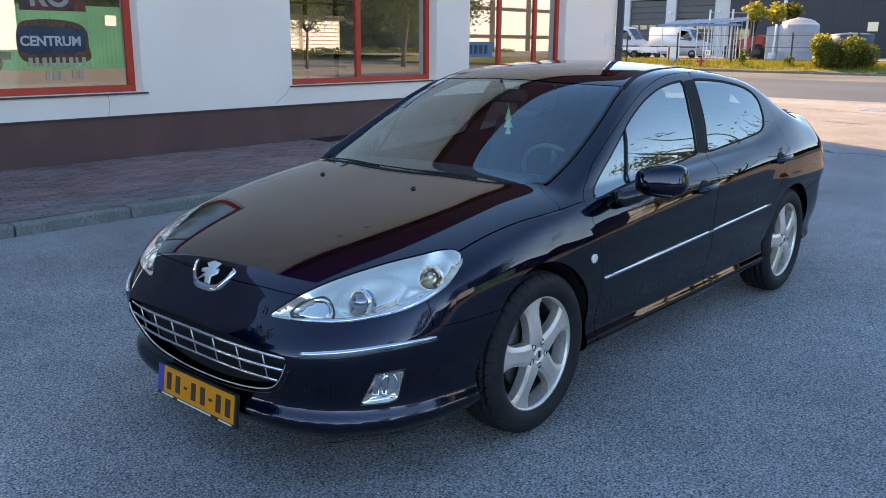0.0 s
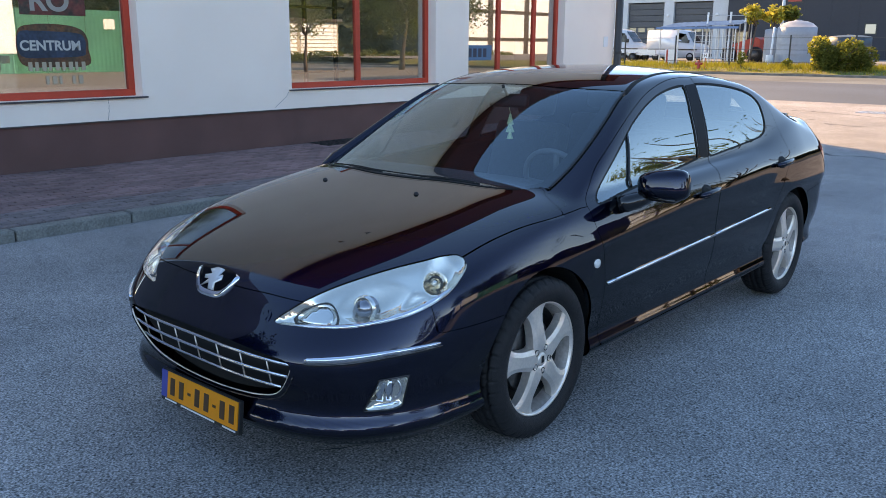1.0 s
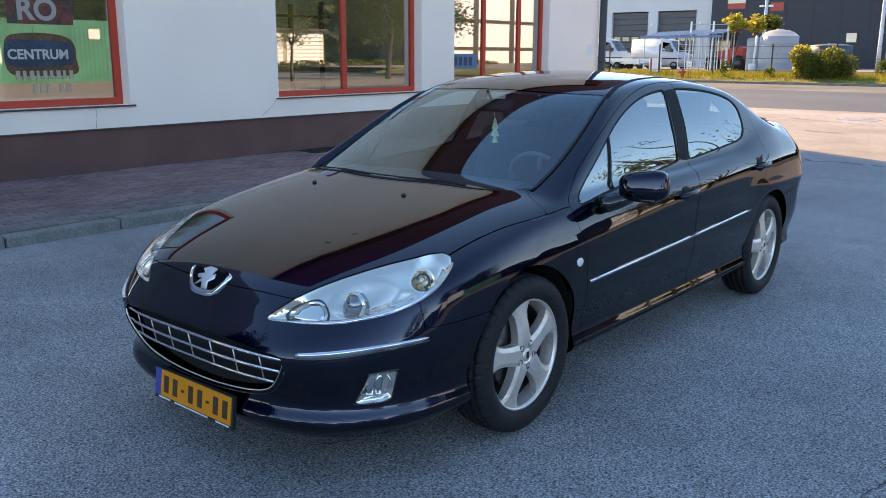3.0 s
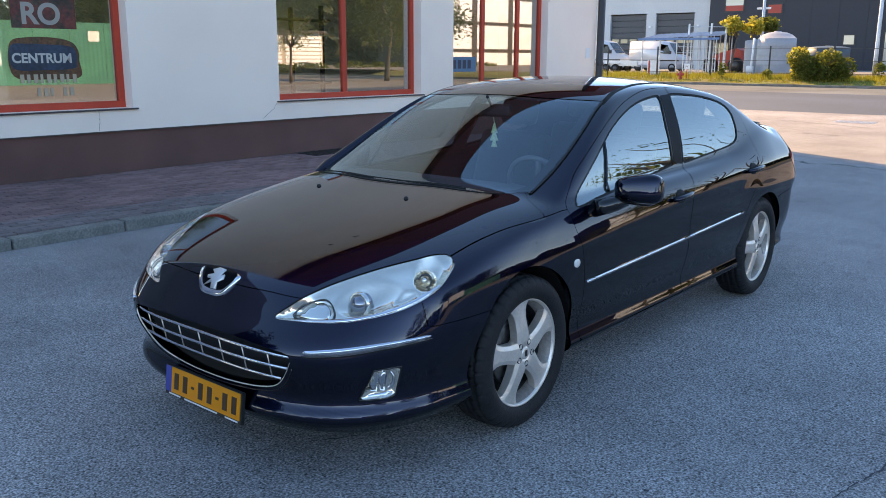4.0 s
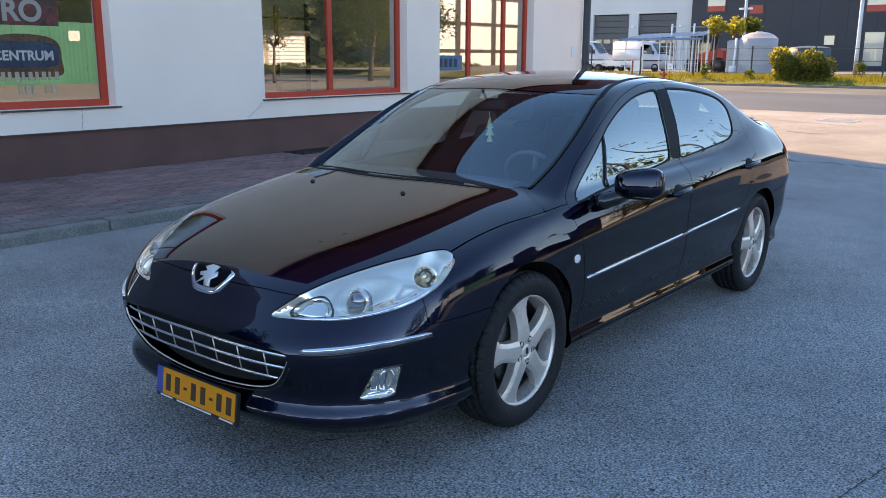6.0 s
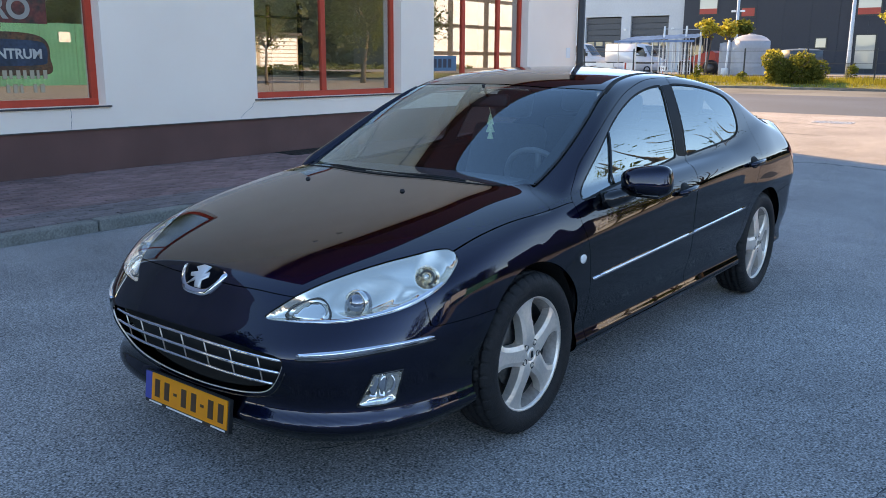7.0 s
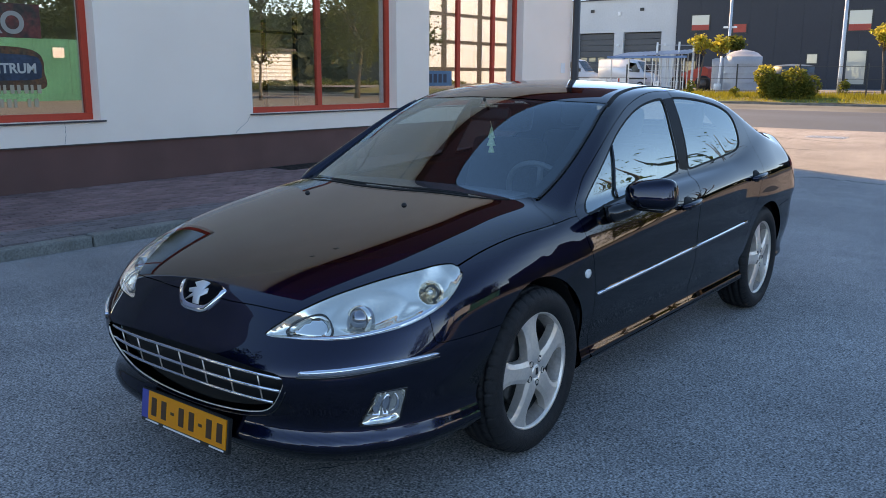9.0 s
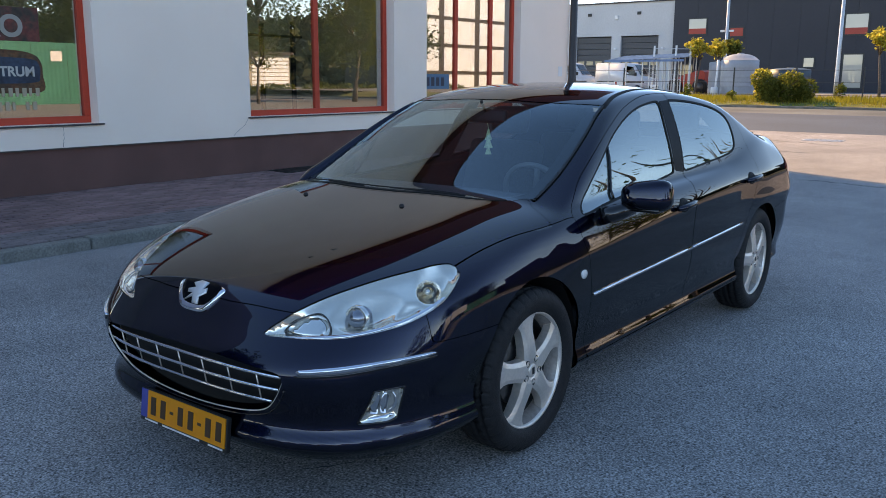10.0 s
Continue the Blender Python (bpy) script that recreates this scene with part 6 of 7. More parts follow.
# hydrant with its sign, tail board
RED_IRON = material("red_iron", (0.50, 0.05, 0.03), 0.5, grain=0.15, grain_size=30.0)
hydrant = empty("hydrant", (-46.7, -19.75, bank(-46.7, -19.75)), "red cast-iron hydrant standing in the grass", "hydrant")
bm = bmesh.new()
lathe(bm, [(0.0, 0.52), (0.06, 0.50), (0.09, 0.45), (0.09, 0.10), (0.12, 0.08), (0.12, -0.05)], 14, "Z")
part("body", bm, RED_IRON, hydrant, "", True)
for y0, y1 in ((-0.22, -0.06), (0.06, 0.22)):
    bm = bmesh.new()
    lathe(bm, [(0.0, y0), (0.075, y0), (0.075, y1), (0.0, y1)], 12, "Y", (0, 0, 0.30))
    part("outlet", bm, RED_IRON, hydrant)
hsign = empty("hydrant_sign", (-46.7, -19.36, bank(-46.7, -19.36)), "small white sign with a black letter H on a post", "sign")
part("post", tube(bmesh.new(), [(0, 0, -0.05), (0, 0, 0.75)], 0.02, 6), RED_IRON, hsign)
part("plate", boxes(((0.02, -0.17, 0.62), (0.035, 0.17, 0.92)), bevel=0.004), WHITE_METAL, hsign)
lettering("letter", "H", 0.26, INK, hsign, Matrix.Translation((0.037, -0.085, 0.68)) @ Matrix.Rotation(math.pi / 2, 4, "Z") @ Matrix.Rotation(math.pi / 2, 4, "X"))
tail = empty("tail_board", (-48.2, -22.3, LOT_Z - 0.02), "white and red striped trailer board leaning at the fence", "board")
part("plate", boxes(((-0.02, -0.42, 0.0), (0.02, 0.42, 0.95)), bevel=0.01), WHITE_METAL, tail)
for y in (-0.34, 0.22):
    part("stripe", boxes(((0.02, y, 0.03), (0.026, y + 0.12, 0.92))), RED_IRON, tail)

# tanks
TANK = material("tank_plastic", (0.34, 0.355, 0.38), 0.5, grain=0.05, grain_size=6.0, stain=0.1, stain_size=0.7)


def tank(at, r, h, dome, label, mat=TANK):
    t = empty("tank", at, label, "tank")
    bm = bmesh.new()
    prof = [(0.0, 0.0), (r, 0.0)]
    n = max(3, int(h / 0.5))
    for k in range(n):
        z0, z1 = h * k / n, h * (k + 1) / n
        prof += [(r, z0 + 0.05), (r * 1.012, z0 + 0.09), (r * 1.012, z0 + 0.13), (r, z0 + 0.17), (r, z1)]
    prof += [(r * 0.99, h), (r * 0.75, h + dome * 0.55), (r * 0.5, h + dome * 0.82), (r * 0.2, h + dome * 0.95), (r * 0.18, h + dome)]
    lathe(bm, prof, 40, "Z")
    part("shell", bm, mat, t, "", True)
    bm = bmesh.new()
    lathe(bm, [(r * 0.17, h + dome * 0.9), (r * 0.17, h + dome + 0.015), (0.0, h + dome + 0.03)], 20, "Z")
    part("lid", bm, mat, t, "", True)
    return t


tank((-52.6, -16.15, LOT_Z), 1.15, 2.28, 0.42, "large pale grey plastic water tank")
tank((-53.2, -17.75, LOT_Z), 0.60, 2.15, 0.08, "smaller pale grey tank beside the large one")
tank((-57.5, -14.4, LOT_Z), 1.3, 1.75, 0.12, "dark teal tank standing behind the bush", material("tank_teal", (0.05, 0.085, 0.10), 0.5, grain=0.1, grain_size=6.0))
tagged(part("white_pipe", tube(bmesh.new(), [(-51.6, -17.30, LOT_Z), (-51.6, -17.28, 1.3), (-51.6, -17.20, 2.75)], 0.07, 8), WHITE_METAL, None, "", True), "white upright pipe beside the tank", "pipe")
drum = bmesh.new()
lathe(drum, [(0.0, 0.0), (0.22, 0.0), (0.22, 0.55), (0.2, 0.6), (0.0, 0.6)], 16, "Z", (-51.3, -17.25, LOT_Z))
tagged(part("drum", drum, WHITE_METAL, None, "", True), "small white drum on the gravel", "drum")

# open shelter with a blue roof
BLUE_ROOF = material("blue_sheet", (0.060, 0.19, 0.37), 0.45, grain=0.08, grain_size=6.0, stain=0.1, stain_size=0.8)
shelter = empty("shelter", (-53, -22.3, LOT_Z), "open steel shelter with a blue sheet roof", "shelter")
bm = bmesh.new()
n = 28
top = [[bm.verts.new((x, -2.85 + 5.7 * i / n, 2.68 + (x + 1.4) * -0.13 + 0.02 * (i % 2) + 0.16 * (i / n))) for i in range(n + 1)] for x in (-1.5, 1.5)]
for i in range(n):
    bm.faces.new((top[0][i], top[0][i + 1], top[1][i + 1], top[1][i]))
bmesh.ops.solidify(bm, geom=bm.faces[:], thickness=0.04)
part("roof", bm, BLUE_ROOF, shelter)
part("fascia", boxes(((1.46, -2.85, 2.22), (1.52, 2.85, 2.36))), BLUE_ROOF, shelter)
for y in (-2.6, -1.3, -0.1, 0.4, 0.9, 1.35, 1.8, 2.2, 2.6):
    for x in (-1.3, 1.3):
        part("post", boxes(((x - 0.03, y - 0.03, 0), (x + 0.03, y + 0.03, 2.6 if x < 0 else 2.30))), SILVER, shelter)
for y in (0.15, 1.7, 2.7):
    part("mast", tube(bmesh.new(), [(0.2, y, 0), (0.2, y + 0.06, 3.3)], 0.07, 8), WHITE_METAL, shelter)
part("rail", tube(bmesh.new(), [(0.2, 0.2, 3.12), (0.2, 2.75, 3.05)], 0.02, 6), SILVER, shelter)
for z in (0.35, 0.7, 1.05, 1.4, 1.8):
    part("rail", tube(bmesh.new(), [(1.3, -0.1, z), (1.3, 2.6, z)], 0.02, 6), SILVER, shelter)

# vans, trailer, red machine
VAN_WHITE = material("van_white", (0.62, 0.63, 0.64), 0.3, coat=0.4, stain=0.05, stain_size=1.5)
VAN_GLASS = material("van_glass", (0.02, 0.025, 0.03), 0.08, coat=0.6)


def road_wheel(parent, x, y, r, w, rim_mat=None):
    s = empty("wheel")
    s.parent = parent
    bm = bmesh.new()
    lathe(bm, [(r * 0.6, -w / 2), (r * 0.95, -w / 2), (r, -w / 3), (r, w / 3), (r * 0.95, w / 2), (r * 0.6, w / 2)], 24, "X", (x, y, r))
    part("tyre", bm, RUBBER, s, "", True)
    bm = bmesh.new()
    lathe(bm, [(0.0, -w / 2.2), (r * 0.61, -w / 2.2), (r * 0.61, w / 2.2), (0.0, w / 2.2)], 20, "X", (x, y, r))
    part("rim", bm, rim_mat or STEEL_DARK, s, "", True)


def van(at, length, high, label):
    """A panel van, nose towards +y."""
    v = empty("van", at, label, "van", "vans in the yard")
    L, W = length, 1.85
    prof = [(0.0, 0.35), (0.0, high * 0.95), (0.12, high), (L * 0.60, high), (L * 0.70, high * 0.95), (L * 0.83, high * 0.56), (L * 0.97, high * 0.47), (L, high * 0.36), (L, 0.30), (L * 0.5, 0.26)]
    bm = bmesh.new()
    rings = [[bm.verts.new((sx * (W / 2 - (0.10 if z > high * 0.56 else 0.0)), y, z)) for y, z in prof] for sx in (-1, 1)]
    n = len(prof)
    for i in range(n):
        bm.faces.new((rings[0][i], rings[0][(i + 1) % n], rings[1][(i + 1) % n], rings[1][i]))
    bm.faces.new(rings[0][::-1])
    bm.faces.new(rings[1])
    bmesh.ops.recalc_face_normals(bm, faces=bm.faces)
    bmesh.ops.bevel(bm, geom=bm.edges[:], offset=0.04, segments=2, affect="EDGES")
    part("body", bm, VAN_WHITE, v, "", True)
    for sx in (-1, 1):
        x = sx * (W / 2 - 0.06)
        bm = bmesh.new()
        loop = [(L * 0.56, high * 0.60), (L * 0.78, high * 0.57), (L * 0.71, high * 0.86), (L * 0.58, high * 0.90)]
        f = bm.faces.new([bm.verts.new((x + sx * (0.075 if z < high * 0.6 else 0.03), y, z)) for y, z in loop])
        bmesh.ops.solidify(bm, geom=[f], thickness=0.02)
        part("side_window", bm, VAN_GLASS, v)
        part("moulding", boxes(((sx * W / 2 - 0.01, L * 0.04, high * 0.34), (sx * W / 2 + 0.012, L * 0.92, high * 0.38))), PLASTIC, v)
        part("mirror", boxes(((sx * (W / 2 + 0.02) - 0.07, L * 0.74, high * 0.57), (sx * (W / 2 + 0.02) + 0.07, L * 0.78, high * 0.68)), bevel=0.02), PLASTIC, v)
        for y in (L * 0.18, L * 0.80):
            road_wheel(v, sx * (W / 2 - 0.10), y, 0.32, 0.2)
    bm = bmesh.new()
    f = bm.faces.new([bm.verts.new((sx, y, z)) for sx, y, z in ((-0.72, L * 0.835, high * 0.585), (0.72, L * 0.835, high * 0.585), (0.66, L * 0.715, high * 0.93), (-0.66, L * 0.715, high * 0.93))])
    bmesh.ops.solidify(bm, geom=[f], thickness=0.02)
    part("windscreen", bm, VAN_GLASS, v)
    part("bumper", boxes(((-0.85, L - 0.06, 0.28), (0.85, L + 0.08, 0.55)), bevel=0.04), PLASTIC, v)
    return v


van((-62.5, -37.3, LOT_Z), 5.9, 2.45, "white panel van parked in the yard")
van((-61.5, -30.6, LOT_Z), 4.7, 2.35, "white panel van behind the shelter")
trailer = empty("car_trailer", (-56.5, -29.2, LOT_Z), "low galvanised car trailer in the yard", "trailer")
part("bed", boxes(((-0.9, -2.4, 0.45), (0.9, 2.0, 0.55)), ((-0.95, -2.4, 0.55), (-0.87, 2.0, 0.85)), ((0.87, -2.4, 0.55), (0.95, 2.0, 0.85))), SILVER, trailer)
part("drawbar", tube(bmesh.new(), [(0, 2.0, 0.5), (0, 3.4, 0.5)], 0.05, 6), SILVER, trailer)
for y in (-0.6, 0.2):
    for x in (-1.0, 1.0):
        road_wheel(trailer, x, y, 0.30, 0.18)
        part("mudguard", boxes(((x - 0.12, y - 0.36, 0.60), (x + 0.12, y + 0.36, 0.66)), bevel=0.02), SILVER, trailer)
machine = empty("loader", (-58.5, -21.6, LOT_Z), "red and black wheel loader parked in the yard", "machine")
bm = bmesh.new()
prof = [(-1.3, 0.5), (-1.3, 1.0), (-0.2, 1.45), (0.9, 1.75), (1.2, 1.6), (1.3, 0.5)]
rings = [[bm.verts.new((sx, y, z)) for y, z in prof] for sx in (-0.7, 0.7)]
for i in range(6):
    bm.faces.new((rings[0][i], rings[0][(i + 1) % 6], rings[1][(i + 1) % 6], rings[1][i]))
bm.faces.new(rings[0][::-1]), bm.faces.new(rings[1])
bmesh.ops.recalc_face_normals(bm, faces=bm.faces)
part("hood", bm, RED_IRON, machine)
part("cab", boxes(((-0.6, -0.9, 1.3), (0.6, 0.3, 2.75)), bevel=0.08), VAN_GLASS, machine, "dark glazed cab")
part("cab_roof", boxes(((-0.68, -1.0, 2.75), (0.68, 0.4, 2.85)), bevel=0.03), DARK_METAL, machine)
for x in (-0.8, 0.8):
    for y in (-0.95, 0.95):
        road_wheel(machine, x, y, 0.55, 0.4)

# lamp posts
for x, y, r0, r1, label in ((-56.0, -18.35, 0.11, 0.08, "thin grey steel lamp post with cameras"), (-49.3, -9.55, 0.115, 0.075, "thick pale steel lamp post on the verge")):
    lp = empty("lamp_post", (x, y, LOT_Z - 0.1), label, "lamp post")
    part("pole", tube(bmesh.new(), [(0, 0, -0.1), (0, 0, 1.2), (0, 0, 9.0)], [r0 * 1.1, r0, r1], 12), SILVER, lp, "", True)
    part("arm", tube(bmesh.new(), [(0, 0, 9.0), (0.6, 0, 9.3), (1.3, 0, 9.35)], 0.04, 8), SILVER, lp, "", True)
    part("head", boxes(((1.2, -0.14, 9.30), (1.9, 0.14, 9.42)), bevel=0.03), SILVER, lp)
    if x < -55:
        for s in (-1, 1):
            part("camera_head", boxes(((-0.06, s * 0.30 - 0.16, 4.35), (0.06, s * 0.30 + 0.16, 4.48)), bevel=0.03), WHITE_METAL, lp)

# halls
HALL_GREY = material("hall_grey", (0.52, 0.53, 0.53), 0.75, grain=0.04, grain_size=6.0, stain=0.06, stain_size=0.3)
HALL_DARK = material("hall_dark", (0.019, 0.024, 0.034), 0.6, grain=0.06, grain_size=6.0, stain=0.1, stain_size=0.2)
GATE = material("gate_dark", (0.055, 0.062, 0.07), 0.5, grain=0.06, grain_size=4.0)
# Tan base paints in the yellow-brown reflection on the gate panes.
GATE_PANE = material("gate_pane", (0.30, 0.24, 0.16), 0.25, coat=0.5)
# Pale base stands in for what the hall's windows reflect.
HALL_PANE = material("hall_pane", (0.45, 0.42, 0.36), 0.15, coat=0.8)
HX = -80.0


def hall_part(h, name, lo, hi, mat, bevel=0.0, label=""):
    return part(name, boxes((lo, hi), bevel=bevel), mat, h, label)


hall = empty("hall", (0, 0, 0), "light grey industrial hall with two dark roller gates", "hall")
for lo, hi in (((HX - 25, -75, LOT_Z), (HX, -43.15, 9.2)), ((HX - 25, -39.0, LOT_Z), (HX, -37.95, 9.2)), ((HX - 25, -33.8, LOT_Z), (HX, -32.15, 9.2)),
               ((HX - 25, -43.15, 5.92), (HX, -39.0, 9.2)), ((HX - 25, -37.95, 5.92), (HX, -33.8, 9.2))):
    hall_part(hall, "wall", lo, hi, HALL_GREY)
hall_part(hall, "coping", (HX - 25, -75, 9.2), (HX + 0.15, -32.15, 9.32), HALL_DARK)
for y0, y1 in ((-43.15, -39.0), (-37.95, -33.8)):
    g = empty("gate")
    g.parent = hall
    for k in range(9):
        z = LOT_Z + 0.6 * k
        hall_part(g, "slat", (HX - 0.35, y0, z), (HX - 0.28, y1, z + 0.57), GATE, 0.01)
    for k in range(4):
        w = (y1 - y0) / 4
        hall_part(g, "pane", (HX - 0.29, y0 + k * w + 0.15, 2.97), (HX - 0.26, y0 + (k + 1) * w - 0.12, 3.42), GATE_PANE, 0.02)
    hall_part(hall, "gate_lamp", (HX, y1 + 0.35, 4.5), (HX + 0.15, y1 + 0.6, 4.7), WHITE_METAL, 0.02)
for y in (-41.6, -36.0):
    hall_part(hall, "vent", (HX, y - 0.2, 8.0), (HX + 0.1, y + 0.2, 8.3), DARK_METAL)
hall_part(hall, "floodlight", (HX, -38.6, 7.6), (HX + 0.2, -38.3, 8.0), WHITE_METAL, 0.03)
back_hall = empty("back_hall", (0, 0, 0), "dark hall rising behind the grey one", "hall")
hall_part(back_hall, "wall", (HX - 60, -90, LOT_Z), (HX - 30, -47.5, 12), HALL_DARK)
hall_part(back_hall, "coping", (HX - 60, -90, 12), (HX - 29.8, -47.4, 12.2), DARK_METAL)

dark_hall = empty("dark_hall", (0, 0, 0), "large dark blue-grey hall with vertical cladding panels", "hall")
y = -32.1
while y < 20:
    hall_part(dark_hall, "cladding", (HX - 1, y, LOT_Z), (HX + 0.4, y + 2.39, 10.0), HALL_DARK, 0.004)
    y += 2.40
hall_part(dark_hall, "core", (HX - 30, -32.0, LOT_Z), (HX - 0.9, 20, 9.9), HALL_DARK)
for k, (y0, y1, z0, z1, red) in enumerate(((-30.5, -28.8, 5.9, 7.3, 0.5), (-16.25, -14.45, 5.5, 7.2, 0.55), (-19.5, -18.65, 2.72, 3.5, 0), (-16.15, -14.6, 0.9, 3.75, 0), (-26.4, -25.2, 5.6, 6.35, 9))):
    w = empty("window")
    w.parent = dark_hall
    hall_part(w, "frame", (HX + 0.38, y0 - 0.12, z0 - 0.12), (HX + 0.44, y1 + 0.12, z1 + 0.12), DARK_METAL)
    if red != 9:
        hall_part(w, "pane", (HX + 0.44, y0, z0 + red), (HX + 0.46, y1, z1), HALL_PANE)
    # In the first two windows the red is a painted reflection.
    if red:
        hall_part(w, "red_panel", (HX + 0.44, y0, z0), (HX + 0.46, y1, z0 + min(red, z1 - z0)), RED_IRON)

# drain grate in the yard
grate = empty("drain_grate", (-19.9, -2.9, 0.0), "cast-iron drain grate set in the asphalt", "drain")
part("frame", boxes(((-0.3, -0.45, -0.02), (-0.26, 0.45, 0.012)), ((0.26, -0.45, -0.02), (0.3, 0.45, 0.012)), ((-0.26, -0.45, -0.02), (0.26, -0.41, 0.012)), ((-0.26, 0.41, -0.02), (0.26, 0.45, 0.012))), SILVER, grate)
for k in range(8):
    part("bar", boxes(((-0.26, -0.38 + 0.1 * k, -0.01), (0.26, -0.34 + 0.1 * k, 0.008))), SILVER, grate)

# ---------------------------------------------------------------- the far side of the yard, which shows in glass and paint
GREEN_SHEET = material("green_sheet", (0.15, 0.78, 0.58), 0.5, grain=0.08, grain_size=6.0, stain=0.12, stain_size=0.8)
TAN_WALL = material("tan_wall", (0.42, 0.37, 0.30), 0.85, grain=0.08, grain_size=5.0, stain=0.12, stain_size=0.4)
# Blue put into the white to cancel the sun's orange light.
PANEL_BLUED = material("panel_blued", (0.80, 0.90, 0.98), 0.7, grain=0.03, grain_size=5.0, stain=0.05, stain_size=0.4)
BAND_DARK = material("band_dark", (0.06, 0.05, 0.045), 0.5, grain=0.1, grain_size=5.0)
gfence = empty("sheet_fence", (-22.5, 28.0, 0), "green corrugated sheet-metal fence", "fence")
for k in range(10):
    bm = bmesh.new()
    x0 = -10 + 2.0 * k
    cols = []
    for i in range(33):
        d = (0.0, 0.0, 0.019, 0.019)[i % 4]
        cols.append([bm.verts.new((x0 + 1.98 * i / 32, d, z)) for z in (0.0, 3.3)])
    for a, b in zip(cols, cols[1:]):
        bm.faces.new((a[0], b[0], b[1], a[1]))
    bmesh.ops.solidify(bm, geom=bm.faces[:], thickness=0.006)
    part("sheet", bm, GREEN_SHEET, gfence)
part("notice", boxes(((0.3, -0.03, 2.3), (0.95, -0.015, 2.85))), WHITE_METAL, gfence, "small white notice")
truck = empty("box_truck", (-11.6, 25.0, 0), "cream box truck parked by the green fence", "truck")
part("cargo_box", boxes(((-3.4, -1.2, 1.05), (2.6, 1.2, 3.75)), bevel=0.03), PANEL_BLUED, truck)
part("chassis", boxes(((-3.3, -0.5, 0.6), (4.6, 0.5, 0.95)), bevel=0.02), BAND_DARK, truck)
part("cab", boxes(((2.75, -1.1, 0.6), (4.7, 1.1, 2.6)), bevel=0.15), PANEL_BLUED, truck, "", True)
part("windscreen", boxes(((4.68, -0.95, 1.55), (4.73, 0.95, 2.35)), bevel=0.02), VAN_GLASS, truck)
for x in (-2.2, 3.6):
    for y in (-0.95, 0.95):
        bm = bmesh.new()
        lathe(bm, [(0.0, -0.14), (0.40, -0.14), (0.45, -0.10), (0.45, 0.10), (0.40, 0.14), (0.0, 0.14)], 24, "Y", (x, y, 0.45))
        part("wheel", bm, RUBBER, truck, "", True)
garage = empty("garage", (-56.0, 52.0, 0), "low tan garage building with a white slatted gate in the sun", "garage")
part("wall", boxes(((-4.7, 0, 0), (16, 5, 3.9))), TAN_WALL, garage)
part("roof", boxes(((-5.0, -0.4, 3.9), (16.3, 5.3, 4.15))), BAND_DARK, garage)
for x in (-4.5, 1.0):
    for k in range(9):
        part("slat", boxes(((x, -0.06, 0.4 * k + 0.08), (x + 5.0, 0.0, 0.4 * k + 0.38)), bevel=0.01), PANEL_BLUED, garage)
# Added out of view: its sunlit panels give the third window a bright reflection.
house = empty("office_house", (-93.1, 50.0, 0), "unseen white panelled house with dark joints, added to mirror in the third window", "house")
part("core", boxes(((-14.5, 0.05, 0), (15.6, 10, 13))), BAND_DARK, house)
for i in range(4):
    for k in range(4):
        part("panel", boxes(((-14.5 + 7.8 * i, -0.02, -0.9 + 3.4 * k), (-14.5 + 7.8 * i + 6.7, 0.06, -0.9 + 3.4 * k + 2.95)), bevel=0.02), PANEL_BLUED, house)
part("roof", boxes(((-14.8, -0.3, 13.0), (15.9, 10.3, 13.25))), BAND_DARK, house)
BEYOND = [(-30.0, 21.0, 3.0, (1.7, 1.5, 1.2), 900, 0.12, LEAF), (-37.5, 20.5, 4.9, (3.0, 2.8, 3.0), 5200, 0.17, LEAF), (-45.0, 23.0, 4.2, (2.8, 2.6, 2.5), 3600, 0.18, LEAF_DARK),
          (-24.0, 36.0, 8.0, (5.0, 4.5, 5.0), 6500, 0.27, LEAF_DARK), (-13.0, 36.0, 6.5, (4.6, 4.6, 3.5), 4600, 0.27, LEAF_DARK), (-33.0, 38.0, 8.5, (5.0, 4.5, 5.2), 6500, 0.27, LEAF_DARK),
          (-43.0, 46.0, 10.0, (5.5, 5.0, 6.0), 7000, 0.30, LEAF_DARK), (-56.0, 61.0, 13.0, (6.0, 5.0, 10.0), 6000, 0.34, LEAF_DARK), (-66.0, 63.0, 13.0, (6.0, 5.0, 10.0), 6000, 0.34, LEAF_DARK), (-47.0, 60.0, 13.0, (6.0, 5.0, 10.0), 6000, 0.34, LEAF_DARK),
          (-38.0, 55.0, 13.0, (6.0, 5.0, 10.0), 6000, 0.34, LEAF_DARK), (-28.0, 50.0, 12.0, (6.0, 5.0, 9.0), 6000, 0.34, LEAF_DARK), (-18.0, 48.0, 11.5, (6.0, 5.0, 8.5), 5000, 0.34, LEAF_DARK),
          (2.0, 38.0, 6.0, (4.5, 4.5, 3.5), 2200, 0.34, LEAF), (18.0, 36.0, 6.0, (4.6, 4.6, 3.5), 2200, 0.34, LEAF)]
for k, (x, y, h, radii, n, leaf, mat) in enumerate(BEYOND):
    tree((x, y, 0), h * 0.75, h, radii, n, leaf, mat, 30 + k, "broad leafy tree beyond the yard", trunk_r=0.05 * radii[0], bend=0.3, limbs=9, group="trees beyond the yard")
tree((-14.2, 6.5, 0), 1.5, 3.6, (1.8, 1.5, 1.0), 130, 0.08, LEAF_DARK, 77, "half-bare tree with arching dark limbs", trunk_r=0.075, bend=0.3, limbs=9)
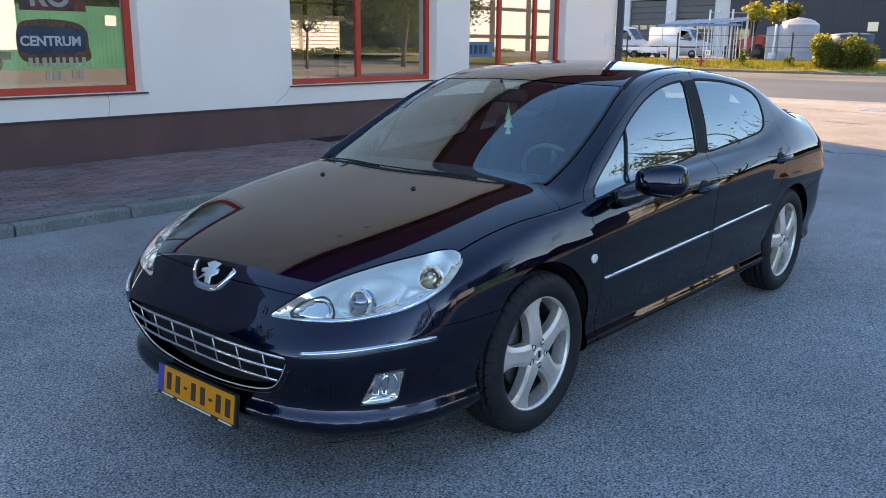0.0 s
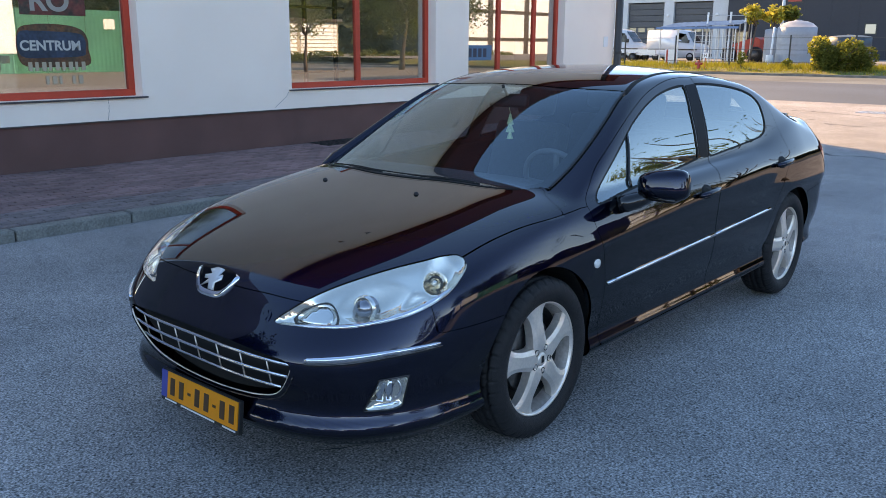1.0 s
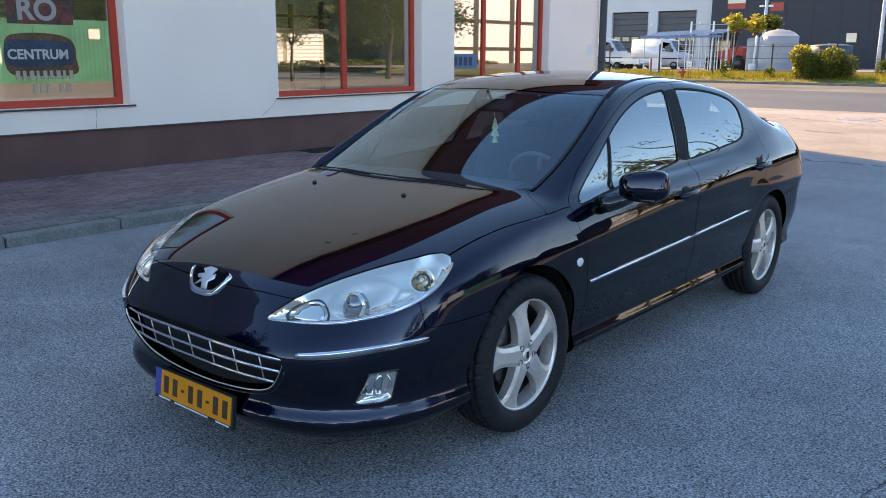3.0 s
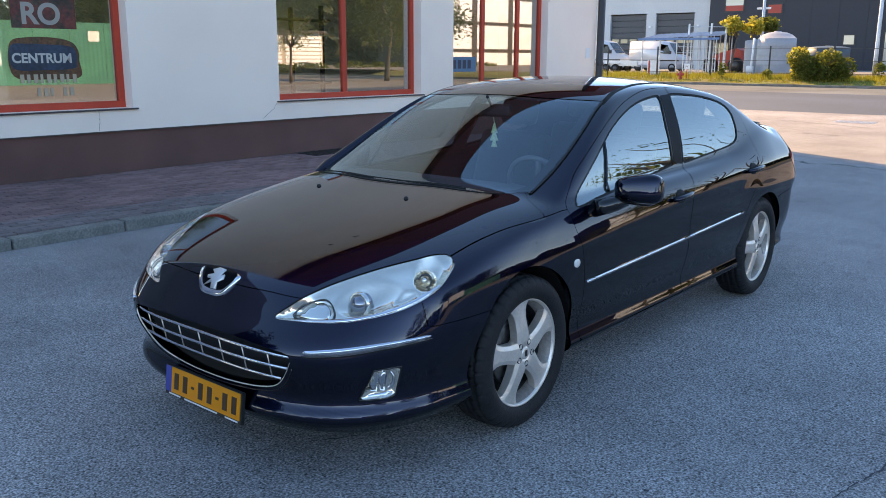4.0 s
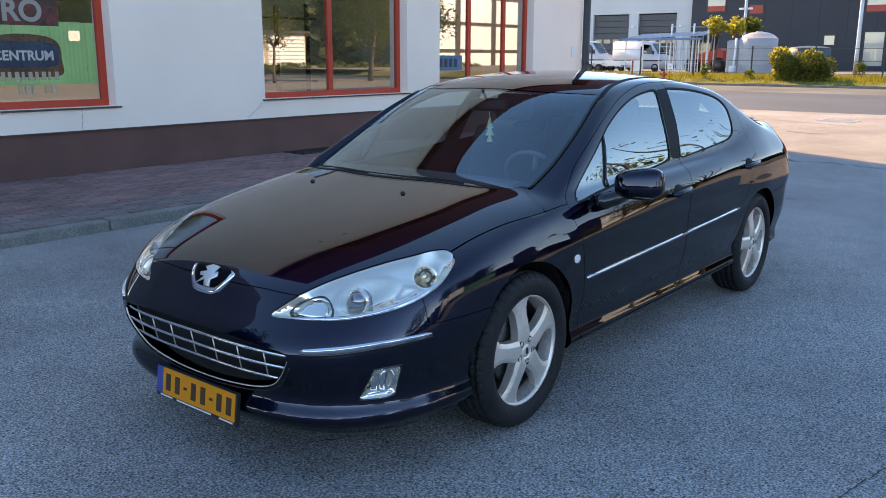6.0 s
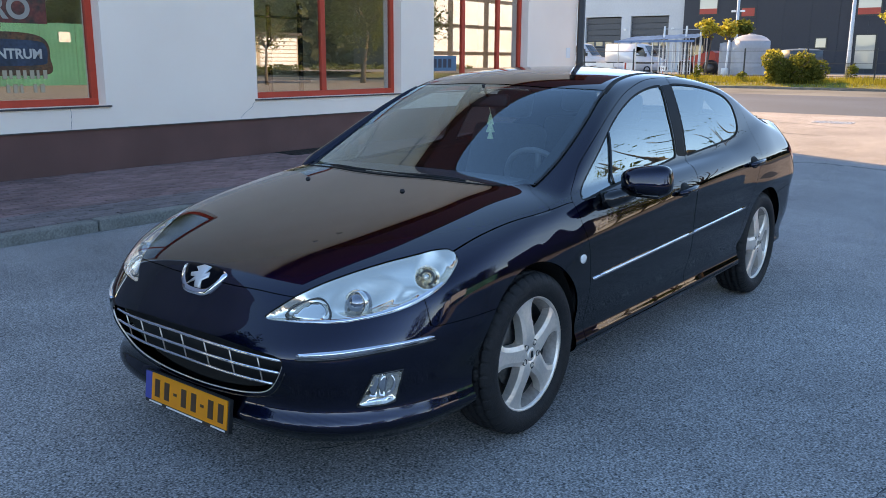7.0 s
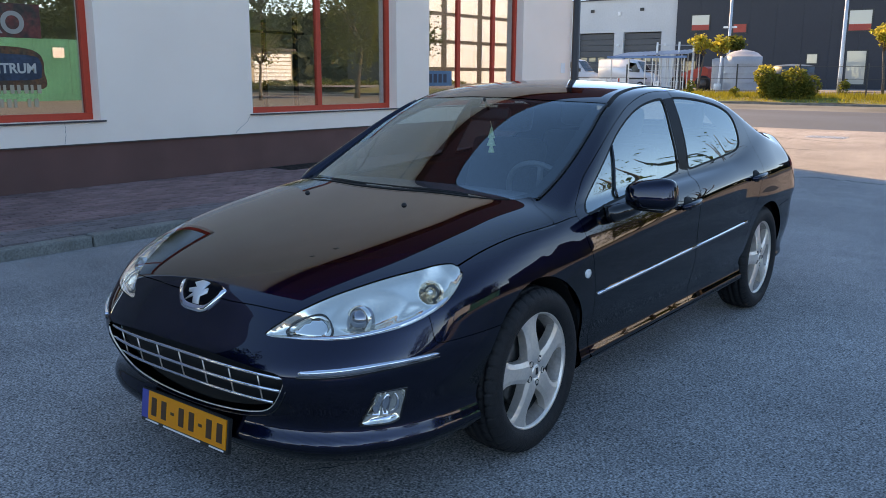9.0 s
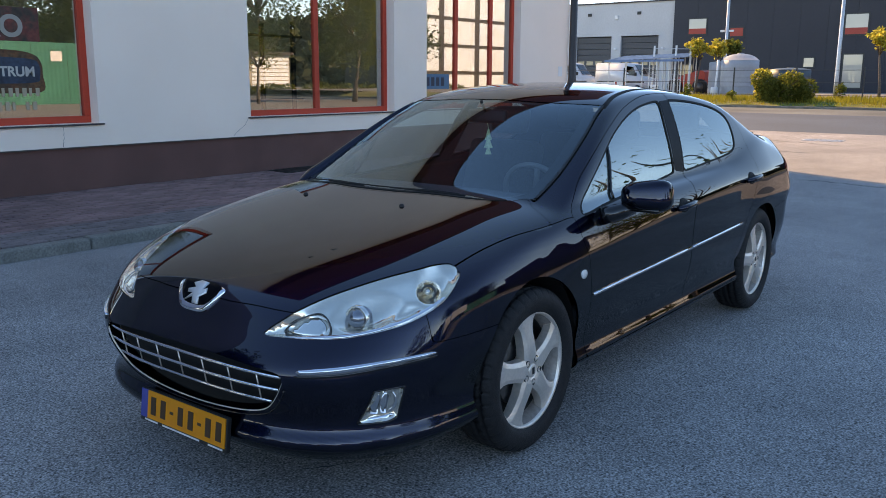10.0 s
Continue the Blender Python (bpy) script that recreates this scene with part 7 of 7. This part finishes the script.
for k, (x, y, h, radii) in enumerate(((13.0, -9.6, 5.6, (2.6, 2.4, 4.2)), (17.0, -9.0, 5.0, (2.6, 2.4, 3.8)), (13.5, -15.0, 7.0, (3.2, 3.0, 5.0)), (18.0, -14.5, 7.0, (3.2, 3.0, 5.0)))):
    tree((x, y, 0), h * 0.6, h, radii, 6000, 0.30, LEAF_DARK, 60 + k, "dense dark tree beside the building", trunk_r=0.13, bend=0.2, limbs=9, group="trees beside the building")
# Tree belt out of view, added to keep the bright horizon from reflections.
WOODS = material("far_leaves", (0.035, 0.05, 0.022), 0.8, island=0.35)
rng = random.Random(8)
far = []
for k in range(34000):
    a = radians(rng.uniform(-25, 171))
    top = 10 + 1.8 * math.sin(a * 9) + 1.2 * math.sin(a * 23 + 1)
    r = 125 + 9 * math.sin(a * 5) + rng.uniform(-6, 6)
    far.append(Vector((r * math.cos(a), r * math.sin(a), top * rng.random() ** 0.9)))
vs, fs = leaves(far, 1.4, rng)
behind = [Vector((p.x * 1.07, p.y * 1.07, p.z * 0.85)) for p in far[::4]]
more, faces = leaves(behind, 3.2, rng)
fs = list(fs) + [tuple(i + len(vs) for i in f) for f in faces]
vs = list(vs) + list(more)
me = bpy.data.meshes.new("far_woods")
me.from_pydata(vs, [], fs)
me.materials.append(WOODS)
tagged(new("far_woods", me), "distant belt of dark green trees, added to block the bright horizon", "woods", kind="stuff")
rng = random.Random(21)
for k in range(17):
    # Shrubs at x = 38: added out of view to darken the nose's reflections.
    at = (-78.0 + 5.2 * k, 44.0 + rng.uniform(-0.5, 0.5), 0) if k < 9 else (38.0 + rng.uniform(-0.6, 0.6), -12.0 + 5.0 * (k - 9), 0)
    hedge = empty("hedge_shrub", at, "loose green shrub in the sun", "shrub", "shrubs beyond the yard")
    leaf_part("foliage", cloud(rng, (0, 0, 0.45), (2.8, 1.0, 0.55) if k < 9 else (1.3, 3.0, 1.2 + 0.4 * rng.random()), 420, shell_part=0.5), 0.28, LEAF, hedge, rng)
    part("stems", tube(bmesh.new(), [(0, 0, -0.1), (0.1, 0, 1.0)], [0.06, 0.03], 6), BARK, hedge)
